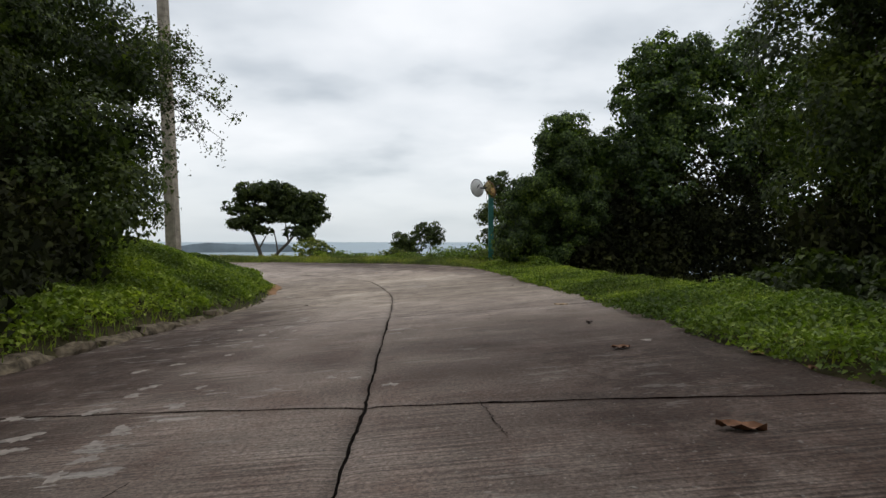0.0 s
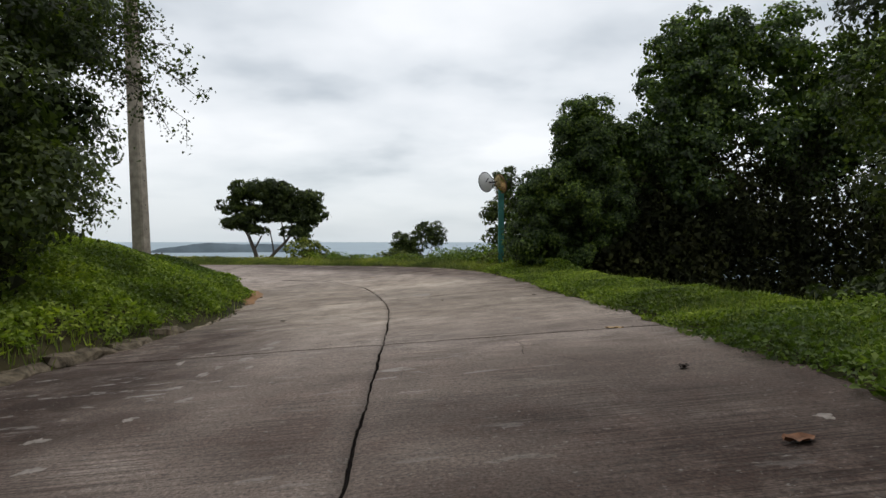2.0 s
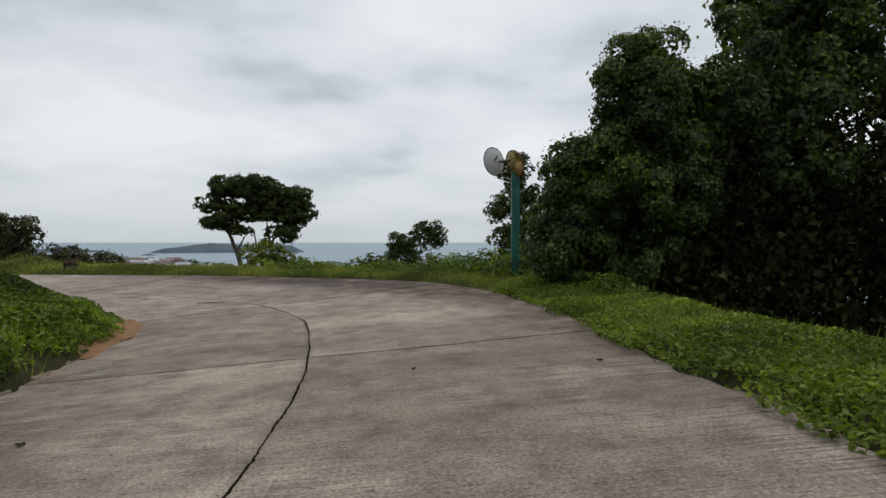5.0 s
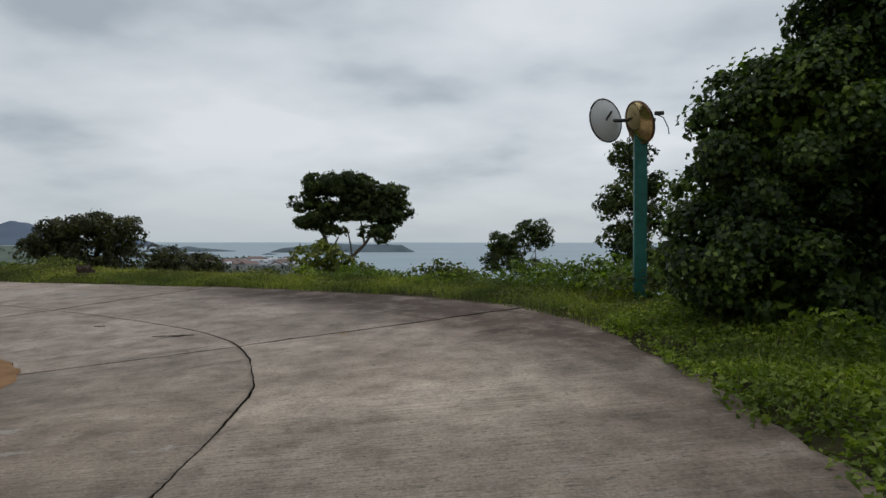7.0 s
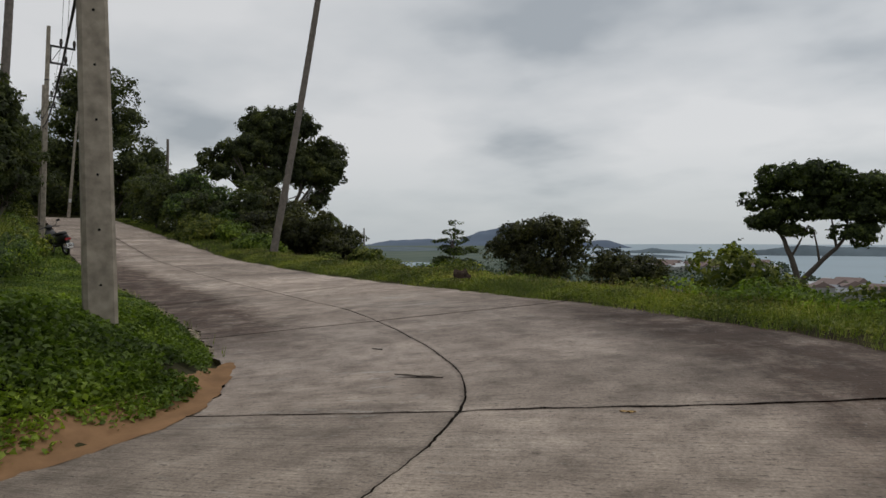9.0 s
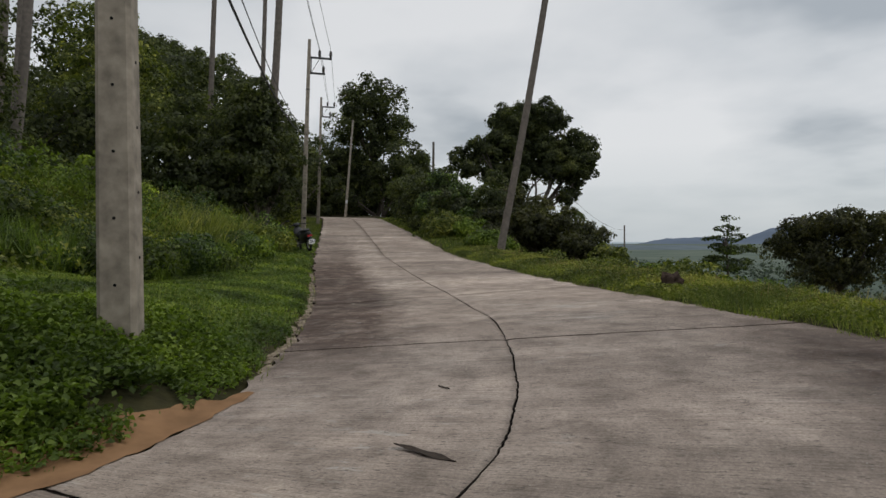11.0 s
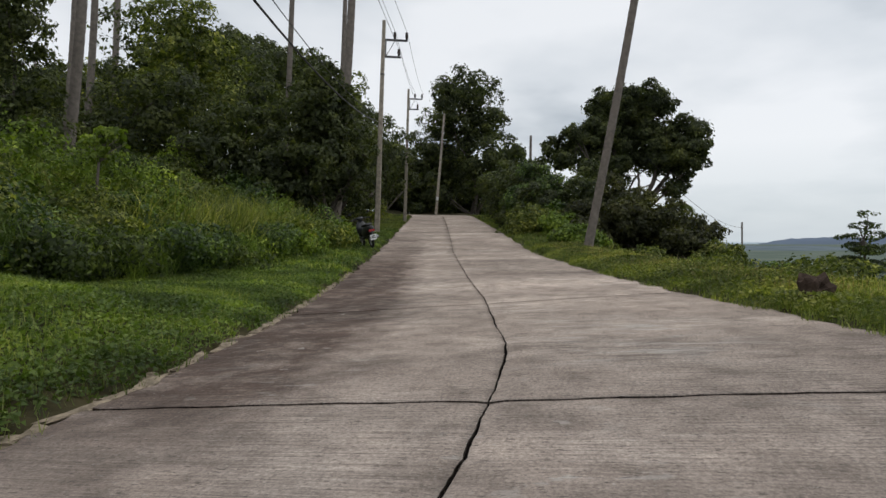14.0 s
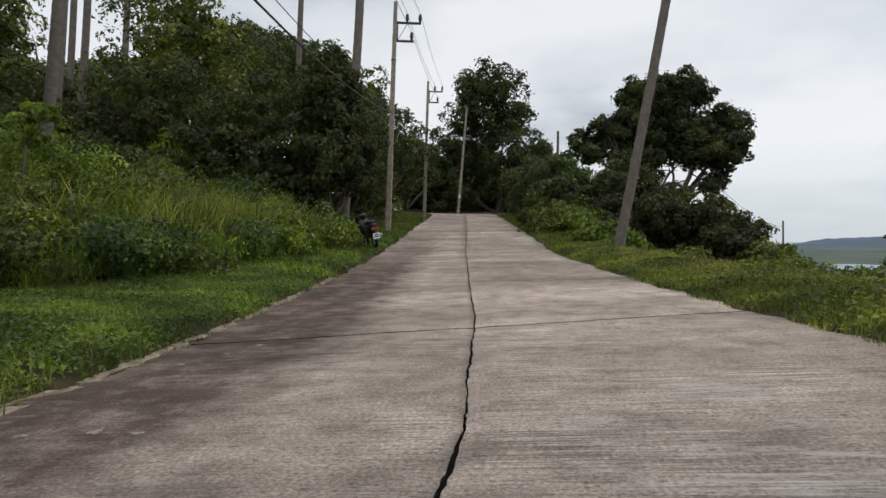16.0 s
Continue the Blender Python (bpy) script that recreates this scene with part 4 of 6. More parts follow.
def stems(base, lines, parent, mat):
    """Trunk and forking limbs along lines of world places, each thinner to its end: (places, radius at the foot)."""
    for nm, pts, r0 in lines:
        q = np.array(pts, float) - np.array(base)
        k = np.linspace(0, len(q) - 1, 4 * len(q))
        line = np.stack([np.interp(k, np.arange(len(q)), q[:, j]) for j in range(3)], 1)
        line += 0.03 * np.stack([np.sin(3 * k), np.cos(2.3 * k), 0 * k], 1)
        part(nm, mesh_of(nm, *tube(line, np.linspace(r0, r0 * 0.45, len(line)), 8), mat, smooth=True), parent)


stems(umbrella.location, [
    ("trunk", [(-15.08, 57.5, -7.0), (-15.08, 57.5, -1.41)], 0.3),
    ("limb", [(-15.08, 57.5, -1.41), (-15.48, 57.5, 0.1), (-15.87, 57.5, 1.12), (-16.47, 57.5, 1.99)], 0.2), ("limb", [(-15.02, 57.5, -1.41), (-13.9, 57.5, -0.24), (-13.01, 57.5, 0.63), (-12.49, 57.5, 1.44)], 0.17),
    ("branch", [(-15.48, 57.5, 0.1), (-14.54, 57.5, 1.96)], 0.08),
    ("branch", [(-15.87, 57.5, 1.12), (-17.16, 57.5, 3.4)], 0.08),
    ("branch", [(-16.47, 57.5, 1.99), (-16.32, 57.5, 4.05)], 0.08),
    ("branch", [(-13.01, 57.5, 0.63), (-13.32, 57.5, 2.59)], 0.08),
    ("branch", [(-12.49, 57.5, 1.44), (-11.58, 57.5, 2.38)], 0.08),
    ("branch", [(-12.49, 57.5, 1.44), (-12.44, 57.5, 3.21)], 0.08),
    ("branch", [(-13.9, 57.5, -0.24), (-14.22, 57.5, 1.62)], 0.08),
], umbrella, BARK)
tree("slim_tree", -1.9, 61.5, [(-3.79, 61.14, 0.55, 1.0, 1.0, 0.85), (-2.95, 61.19, -0.08, 1.25, 1.25, 1.05), (-4.21, 61.09, -0.59, 0.76, 0.76, 0.7), (-2.4, 61.24, 0.97, 0.68, 0.68, 0.55), (-1.35, 61.33, 1.69, 1.05, 1.05, 0.65), (-0.75, 61.36, 0.97, 0.65, 0.65, 0.55), (-1.1, 61.31, -0.84, 0.55, 0.55, 0.3), (-2.6, 61.2, -0.93, 0.9, 0.9, 0.55)], 0.13, 1100, 12, 0.24, "small open tree on the slope towards the sea", LEAF_DARK, 0.1, z=-7.0, fork=5.0, seed=42, single=True, wide=0.5, sub=0.35)
tree("slim_tree", 2.5, 30.0, [(2.4, 30, 3.3, 0.6, 0.6, 0.5), (2.7, 30, 2.4, 0.8, 0.7, 0.4), (1.9, 30, 2.0, 0.45, 0.6, 0.35), (2.7, 30.1, 1.5, 0.7, 0.6, 0.4), (2.1, 30, 1.0, 0.5, 0.5, 0.4), (2.6, 30, 0.5, 0.8, 0.6, 0.5)], 0.085, 900, 12, 0.16, "slender tree with sparse dark crown beyond a verge", LEAF_DARK, 0.08, z=-4.0, fork=4.6, seed=43, single=True, wide=0.5, sub=0.22)
tree("verge_bush", -4.7, 25.6, [(-4.8, 25.6, 0.35, 0.75, 0.7, 0.6), (-4.3, 25.6, -0.1, 0.9, 0.8, 0.5)], 0.09, 420, 12, 0.13, "rounded green bush at the slope's edge", LEAF_OLIVE, 0.04, z=-1.6, seed=44, category="bush")
tree("dark_thicket", -34.0, 57.2, [(-36.2, 57, 1.1, 2.3, 2.3, 1.4), (-33.3, 57, 1.8, 2.1, 2.2, 1.4), (-31.5, 57, 1.2, 1.4, 1.6, 1.4), (-34.0, 57, -0.8, 3.8, 2.6, 1.6), (-38.0, 57, 0.2, 1.5, 1.6, 0.8)], 0.2, 1700, 12, 0.28, "dense dark rounded thicket on the slope", LEAF_BROWN, 0.3, z=-9.0, seed=45, single=True)
tree("dark_thicket", -26.5, 57.0, [(-28.0, 57, -0.6, 1.8, 1.8, 1.0), (-25.2, 57, -1.2, 2.0, 1.8, 1.0), (-27, 57, -2.4, 3.5, 2.0, 1.2)], 0.2, 900, 12, 0.28, "low dark thicket on the slope", LEAF_BROWN, 0.2, z=-9.0, seed=46, single=True)
tree("layered_tree", -53.6, 66.0, [(-53.2, 66, 3.0, 0.7, 0.7, 0.25), (-53.9, 66, 2.0, 0.9, 0.9, 0.2), (-53.6, 66, 1.0, 1.8, 1.6, 0.3), (-54.6, 66, 0.1, 1.6, 1.6, 0.35), (-52.2, 66, -0.1, 1.6, 1.6, 0.35), (-53.6, 66, -1.4, 2.8, 2.0, 0.7)], 0.2, 520, 12, 0.25, "thin tree with level layered branches", LEAF_DARK, 0.13, z=-9.0, seed=47, fork=10.0, core=False, single=True, wide=0.5, sub=0.6, flat=0.4)
tree("round_tree", -42, 38.3, [(-42.12, 37.24, 9.03, 1.24, 1.24, 1.09), (-41.86, 39.29, 9.26, 1.12, 1.12, 1.12), (-42.65, 38.61, 8.27, 1.65, 1.65, 1.21), (-42.7, 36.72, 8.78, 0.94, 0.94, 0.82), (-41.17, 40, 8.72, 0.56, 0.56, 0.8), (-41.35, 41.78, 7.05, 1.19, 1.19, 1.13), (-41.25, 41.16, 6.02, 1.31, 1.31, 0.93), (-41.7, 40.39, 6.83, 1.06, 1.06, 1.06), (-40.73, 41.95, 5.84, 0.68, 0.68, 0.8), (-41.49, 41.39, 4.57, 0.56, 0.56, 0.5), (-42.59, 36.39, 7.17, 1.38, 1.38, 1.07), (-42.6, 38.59, 6.73, 1.71, 1.71, 1.2), (-41.89, 39.7, 5.52, 1.07, 1.07, 0.69), (-42.97, 35.04, 6.61, 0.94, 0.94, 0.82), (-42.38, 34.51, 7.31, 0.46, 0.46, 0.43), (-43.86, 33.81, 6.35, 0.64, 0.64, 0.64), (-42.35, 33.8, 5.43, 0.68, 0.68, 0.55), (-42.67, 37.34, 5.41, 1.39, 1.39, 0.76), (-42.51, 35.71, 5.29, 0.75, 0.75, 0.62), (-42.94, 32.79, 5.4, 0.43, 0.43, 0.43), (-41.31, 40.66, 4.01, 0.56, 0.56, 0.62), (-42.05, 37.23, 4.41, 0.68, 0.68, 0.44)], 0.15, 6200, 12, 0.3, "dark round-crowned tree beyond a leaning palm", LEAF_HILL, 0.2, seed=48, fork=3.6, limbs=16, single=True, wide=0.5, sub=0.46)
for i, (x, y, z, k) in enumerate([(-25.2, 28.0, 0.85, 0.7), (-27.6, 29.2, 1.1, 0.9), (-28.6, 30.6, 1.0, 0.9), (-33.2, 28.8, 1.5, 1.0), (-31.4, 28.4, 1.4, 0.9), (-29.6, 28.9, 1.2, 0.8), (-30.0, 31.8, 0.9, 1.1), (-31.2, 33.6, 0.7, 1.1), (-31.6, 35.4, 0.2, 1.1), (-31.4, 37.4, -0.4, 1.1), (-27.0, 32.6, 0.5, 0.8), (-26.6, 34.0, 0.1, 0.8)]):
    r = np.random.default_rng(300 + i)
    tree("scrub_bush", x, y, [(x + r.normal() * 0.4, y + r.normal() * 0.5, z + r.normal() * 0.2, 0.9 * k, 0.95 * k, 0.55 * k) for _ in range(3)], 0.12, 330, 12, 0.16, "tangled brown-green scrub below a round-crowned tree", (LEAF_WEED, LEAF_BROWN, LEAF_BROWN, LEAF_OLIVE, LEAF_OLIVE, LEAF_WEED, LEAF_BROWN, LEAF_BROWN, LEAF_OLIVE, LEAF_BROWN, LEAF_BROWN, LEAF_OLIVE)[i], 0.04, seed=300 + i, single=True, group="scrub by the palm", category="bush", limbs=4)
tree("scrub_bush", -28.8, 31.6, [(-28.8, 31.3, 1.6, 1.6, 1.4, 0.9), (-28.4, 33.0, 1.2, 1.3, 1.3, 0.8), (-29.5, 29.9, 1.7, 1.1, 1.0, 0.7)], 0.15, 600, 12, 0.2, "dark scrub below a round-crowned tree", LEAF_BROWN, 0.05, seed=49, category="bush")

# thicket between the round-crowned tree and the crest
for i, (bl, mt) in enumerate([
    ([(-48.07, 31.26, 4.35, 1.13, 1.13, 0.83), (-43.97, 31.32, 4.3, 1.24, 1.24, 0.96), (-45.5, 31.2, 3.2, 1.3, 1.2, 0.9)], LEAF_HILL),
    ([(-40.84, 31.66, 4.5, 1.09, 1.09, 0.77), (-38.05, 30.4, 2.9, 1.18, 1.18, 0.71), (-40.2, 30.6, 3.0, 1.1, 1.0, 0.8)], LEAF_VINE),
    ([(-34.89, 30.68, 3.1, 1.19, 1.19, 0.87), (-36.4, 30.6, 2.6, 1.1, 1.0, 0.8), (-32.09, 29.5, 1.9, 0.84, 0.84, 0.49)], LEAF_VINE),
    ([(-32.75, 31.05, 2.82, 1.12, 1.12, 0.92), (-34.59, 32.14, 3.9, 0.81, 0.81, 0.65), (-33.4, 32.0, 2.4, 1.0, 1.0, 0.9)], LEAF_HILL),
    ([(-32.49, 32.3, 2.7, 1.02, 1.02, 1.0), (-31.42, 32.45, 1.7, 1.23, 1.1, 0.84), (-33.14, 34.03, 2.3, 0.79, 0.79, 0.79)], LEAF_BROWN),
    ([(-31.13, 33.77, 1.5, 1.08, 1.0, 0.84), (-31.9, 35.03, 1.8, 0.51, 0.51, 0.9), (-30.82, 35.22, 1.2, 0.84, 0.84, 0.54), (-31.51, 36.77, 1.1, 0.66, 0.66, 0.46)], LEAF_BROWN)]):
    cx, cy = np.mean([b[0] for b in bl]), np.mean([b[1] for b in bl])
    tree("roadside_thicket", cx, cy, bl, 0.12, 620, 12, 0.18, "dense tangled thicket between the crest and a round tree", mt, 0.06, seed=340 + i, single=True, wide=0.5, group="thicket by the crest", category="thicket", limbs=4)

# hillside woods above the second leg: blobs of each tree
WOOD = [
    ("hillside_tree", [(-41.3, 12.6, 9.6, 2.7, 2.7, 2.3), (-41.3, 12.5, 11.7, 2.0, 2.0, 1.6), (-39.9, 14.3, 6.9, 2.4, 2.4, 1.9), (-40.5, 11.1, 7.2, 1.6, 1.6, 1.9)], 0.19, 1188, LEAF_OLIVE),
    ("hillside_tree", [(-32.3, 20.2, 5.2, 1.1, 0.9, 1.0), (-32.4, 20.0, 3.6, 1.1, 0.9, 1.2), (-32.4, 20.9, 4.4, 0.8, 0.6, 1.0), (-32.2, 19.6, 6.6, 1.0, 0.9, 0.8), (-31.9, 19.0, 6.1, 1.4, 1.4, 1.1), (-31.9, 18.9, 4.3, 1.9, 1.8, 1.6), (-31.9, 19.4, 7.2, 0.8, 0.8, 0.6), (-32.6, 18.2, 3.0, 1.8, 1.5, 1.4)], 0.15, 1700, LEAF_HILL),
    ("hillside_tree", [(-33.5, 15.8, 5.0, 2.0, 2.0, 1.4), (-35.4, 17.0, 6.3, 1.4, 1.4, 1.5), (-31.7, 14.8, 4.1, 1.2, 1.2, 0.9), (-32.6, 16.6, 3.4, 1.8, 1.4, 1.2)], 0.16, 1029, LEAF_HILL),
    ("hillside_tree", [(-45.1, 2.5, 11.4, 2.0, 2.0, 3.1), (-42.7, 4.0, 8.0, 2.8, 2.8, 1.8)], 0.21, 633, LEAF_OLIVE),
    ("hillside_tree", [(-57.2, 2.7, 10.2, 3.5, 3.5, 2.2), (-58.8, 5.1, 11.4, 3.1, 3.1, 2.3)], 0.27, 554, LEAF_OLIVE),
    ("hillside_tree", [(-62.5, 13.7, 14.6, 3.2, 3.2, 3.0), (-58.9, 16.7, 13.1, 3.6, 3.6, 2.8), (-57.0, 12.0, 12.6, 3.2, 3.2, 2.6)], 0.29, 712, LEAF_HILL),
    ("hillside_tree", [(-53.2, 24.6, 6.4, 1.9, 1.9, 3.2), (-47.5, 22.3, 6.4, 2.1, 2.1, 2.7), (-43.0, 20.4, 5.6, 1.8, 1.8, 2.5), (-49.5, 20.5, 8.0, 2.2, 2.2, 2.4)], 0.22, 950, LEAF_HILL),
    ("hillside_tree", [(-70.0, 34.7, 15.2, 3.3, 3.3, 2.1), (-70.2, 33.4, 12.7, 2.8, 2.8, 2.2), (-69.7, 36.8, 12.4, 2.2, 2.2, 1.6), (-70.0, 35.0, 10.4, 1.6, 1.6, 1.4)], 0.25, 1300, LEAF_HILL),
    ("hillside_tree", [(-71.5, 31.5, 6.3, 4.0, 4.0, 3.6), (-66.6, 37.0, 6.9, 3.0, 3.0, 3.4), (-63.6, 36.9, 8.1, 1.4, 1.4, 1.4)], 0.27, 2000, LEAF_HILL),
    ("roadside_thicket", [(-51.9, 34.0, 3.9, 2.2, 2.2, 2.2), (-57.0, 35.0, 5.0, 2.0, 2.0, 2.0)], 0.22, 475, LEAF_HILL),
    ("roadside_thicket", [(-42.0, 31.8, 3.4, 1.7, 1.7, 1.6), (-46.0, 32.6, 3.6, 1.6, 1.6, 1.6)], 0.18, 475, LEAF_HILL),
    ("roadside_thicket", [(-34.6, 29.9, 2.3, 1.5, 1.5, 1.1), (-38.3, 30.1, 2.2, 1.3, 1.3, 1.0)], 0.16, 432, LEAF_HILL),
    ("hillside_tree", [(-62.0, 23.6, 6.6, 2.2, 2.2, 3.2), (-68.0, 23.0, 8.0, 3.0, 3.0, 3.0), (-74.0, 33.0, 9.0, 3.0, 3.0, 3.5)], 0.26, 1500, LEAF_HILL),
    ("hillside_tree", [(-36.0, 12.0, 6.4, 2.4, 2.4, 2.0), (-33.6, 8.6, 4.6, 2.2, 2.2, 1.4), (-38.5, 8.0, 6.0, 2.2, 2.2, 1.4)], 0.18, 871, LEAF_HILL),
    ("hillside_tree", [(-48.0, 10.0, 12.0, 3.0, 3.0, 3.2), (-46.0, 14.5, 9.5, 2.6, 2.6, 2.6), (-51.0, 14.0, 12.0, 2.6, 2.6, 2.6)], 0.24, 792, LEAF_HILL),
    ("hillside_tree", [(-31.0, 5.4, 4.8, 2.2, 2.2, 1.6), (-29.0, 2.0, 5.0, 2.2, 2.2, 1.8), (-26.0, 5.0, 3.6, 2.0, 2.0, 1.4)], 0.18, 792, LEAF_HILL),
    ("hillside_tree", [(-24.0, 1.0, 5.0, 2.4, 2.4, 2.0), (-20.0, 4.0, 3.8, 2.2, 2.2, 1.6), (-17.5, 8.6, 2.6, 1.6, 1.6, 1.0)], 0.16, 871, LEAF_HILL),
    ("hillside_tree", [(-24.8, 10.5, 6.9, 0.9, 0.9, 1.3), (-24.7, 10.9, 4.6, 0.9, 0.9, 1.6), (-24.7, 10.2, 3.4, 1.0, 1.0, 1.2), (-24.9, 9.3, 6.6, 1.2, 1.0, 1.6), (-25.0, 9.0, 4.6, 1.5, 1.2, 1.6), (-25.4, 8.4, 8.2, 1.0, 1.0, 1.2), (-24.9, 9.5, 8.3, 1.1, 1.0, 1.1), (-25.2, 10.4, 8.3, 0.8, 0.8, 0.9)], 0.12, 1500, LEAF_HILL),
    ("hillside_tree", [(-56.1, -1.6, 10.6, 2.6, 2.6, 2.4), (-55.5, 1.3, 8.9, 2.4, 2.4, 2.2), (-55.1, 3.6, 9.9, 2.2, 2.2, 1.8), (-54.6, 6.2, 9.4, 2.0, 2.0, 1.9)], 0.24, 760, LEAF_HILL),
    ("hillside_tree", [(-47.0, 8.6, 6.6, 2.2, 2.2, 1.6), (-44.5, 10.6, 5.8, 2.0, 2.0, 1.5), (-43.2, 13.2, 5.2, 1.8, 1.8, 1.4), (-49.5, 6.2, 7.6, 2.2, 2.2, 1.5)], 0.2, 800, LEAF_HILL),
    ("hillside_tree", [(-38.8, 21.2, 5.4, 1.5, 1.3, 1.3), (-38.9, 20.6, 3.6, 1.7, 1.5, 1.4), (-41.2, 21.2, 7.0, 1.5, 1.5, 1.5), (-36.6, 19.4, 4.4, 1.5, 1.3, 1.6), (-40.8, 19.4, 8.6, 1.4, 1.4, 1.2)], 0.18, 900, LEAF_HILL),
    ("hillside_tree", [(-80.4, 27.0, 6.6, 3.0, 3.0, 2.6), (-79.0, 31.0, 6.2, 3.0, 3.0, 2.6), (-78.4, 35.0, 6.0, 3.0, 3.0, 2.4), (-79.0, 29.0, 9.2, 2.6, 2.6, 2.0), (-81.0, 29.0, 4.6, 3.0, 3.0, 1.6), (-80.5, 33.5, 4.6, 3.0, 3.0, 1.6), (-78.5, 38.0, 5.5, 3.0, 3.0, 3.0), (-77.0, 41.0, 5.0, 3.0, 3.0, 2.6), (-78.5, 36.0, 8.5, 2.6, 2.6, 2.4)], 0.36, 2600, LEAF_HILL),
    ("hillside_tree", [(-38.0, 5.0, 6.6, 3.0, 3.0, 2.0), (-33.0, 3.0, 5.4, 3.0, 3.0, 2.0)], 0.21, 554, LEAF_HILL),
]
WOOD += [
    ("hillside_tree", [(-83.3, 11.1, 22.3, 2.5, 2.5, 1.8), (-82.8, 14.1, 21.0, 2.8, 2.8, 1.8), (-79.1, 17.5, 19.0, 2.7, 2.7, 1.8), (-76.5, 20.7, 17.4, 2.3, 2.3, 2.0)], 0.3, 900, LEAF_HILL),
    ("hillside_tree", [(-74.0, 23.6, 15.0, 2.0, 2.0, 2.2), (-77.9, 12.7, 17.1, 2.9, 2.9, 2.0), (-73.0, 17.4, 14.8, 2.7, 2.7, 1.9), (-70.2, 21.6, 12.6, 2.1, 2.1, 2.1)], 0.28, 900, LEAF_OLIVE),
    ("hillside_tree", [(-71.7, -10.1, 16.7, 3.0, 3.0, 2.5), (-71.1, -6.7, 14.3, 2.5, 2.5, 2.0), (-72.6, -4.1, 14.2, 2.5, 2.5, 2.0), (-74.3, -1.7, 15.2, 2.4, 2.4, 1.8)], 0.26, 1000, LEAF_HILL),
    ("hillside_tree", [(-71.6, 1.9, 14.2, 2.0, 2.0, 2.0), (-62.1, -2.4, 9.9, 2.6, 2.6, 1.7), (-63.6, 1.1, 10.5, 2.7, 2.7, 1.8), (-69.6, -9.6, 18.1, 1.9, 1.9, 1.4)], 0.24, 1000, LEAF_OLIVE),
    ("hillside_tree", [(-42.2, 16.0, 3.6, 1.5, 1.5, 1.3), (-42.0, 18.4, 4.4, 1.6, 1.6, 1.4), (-42.4, 20.6, 3.4, 1.5, 1.5, 1.4), (-43.0, 18.6, 6.2, 1.3, 1.3, 1.0)], 0.2, 600, LEAF_HILL),
]
for i, (nm, bl, lf, cnt, mt) in enumerate(WOOD):
    cx, cy = np.mean([b[0] for b in bl]), np.mean([b[1] for b in bl])
    tree(nm, cx, cy, bl, lf, cnt, 12, lf * 1.15, {"hillside_tree": "dark dense hillside tree above the road", "roadside_thicket": "green thicket beside the climbing road"}[nm], mt, 0.16, seed=60 + i, single=True, wide=0.42, group="hillside wood", category="tree" if nm == "hillside_tree" else "thicket")

# rough scrub on the rising inner verge of the second leg
def bank_foot(s):
    """Distance from the road's inner edge at which the bank's growth begins."""
    return float(np.interp(s, [26, 30, 34, 36, 38, 41, 45, 50, 60], [4.4, 4.2, 3.6, 3.05, 2.6, 2.25, 1.85, 1.5, 1.6]))


r_bank = np.random.default_rng(120)
BANK_ROWS = ((0.45, 0.62, 0.95, 31.5, 52.0), (1.5, 1.05, 1.15, 30.5, 53.0), (2.8, 1.45, 1.4, 29.5, 55.0), (4.4, 1.6, 1.8, 30.0, 57.0), (6.6, 1.7, 2.6, 31.0, 58.0))
for row, (off, tall, step, first, last) in enumerate(BANK_ROWS):
    at_s = first
    while at_s < last:
        q = on_road(at_s, -(float(np.interp(at_s, RS, RL[:, 4])) + bank_foot(at_s) + off + r_bank.uniform(-0.3, 0.3)))
        x, y = float(q[0]), float(q[1])
        g, k = ground_z(x, y), tall * r_bank.uniform(0.7, 1.25)
        bl = [(x + r_bank.normal() * 0.35, y + r_bank.normal() * 0.35, g + k * r_bank.uniform(0.25, 0.75), r_bank.uniform(0.45, 0.8), r_bank.uniform(0.45, 0.8), 0.38 * k) for _ in range(4)]
        far = at_s > 43 or row > 2
        mt = ((LEAF_VINE, LEAF_DARK, LEAF_VINE, LEAF_OLIVE, LEAF_DARK, LEAF_VINE, LEAF_WEED) if at_s < 37 else (LEAF_VINE, LEAF_WEED, LEAF_OLIVE, LEAF_VINE, LEAF_OLIVE, LEAF_BANK, LEAF_DARK))[r_bank.integers(0, 7)]
        tree("scrub_bush", x, y, bl, 0.085 if far else 0.058, 150 if far else 290, 12, 0.13, "tangled green scrub on the rising bank", mt, 0.02, seed=int(r_bank.integers(1, 9999)), single=True, wide=0.5, group="scrub on the bank", category="bush", limbs=3, sub=0.24)
        at_s += step * r_bank.uniform(0.75, 1.25)
for i, (x, y, k) in enumerate([(-42.0, 21.6, 1.3), (-33.6, 13.4, 1.5), (-36.0, 14.0, 1.5), (-30.2, 12.6, 1.5), (-27.0, 12.8, 1.5), (-34.4, 18.0, 1.3), (-10.6, 12.0, 0.9), (-23.6, 11.6, 1.5)]):
    r = np.random.default_rng(140 + i)
    g = ground_z(x, y)
    bl = [(x + r.normal() * 0.55, y + r.normal() * 0.55, g + k * (0.2 + 0.6 * r.uniform()), 0.85, 0.85, 0.5 * k) for _ in range(4)]
    tree("scrub_bush", x, y, bl, 0.11, 260, 12, 0.16, "tangled green scrub on the rising bank", (LEAF_OLIVE, LEAF_HILL)[i % 2], 0.03, seed=140 + i, single=True, group="scrub on the bank", category="bush", limbs=4)

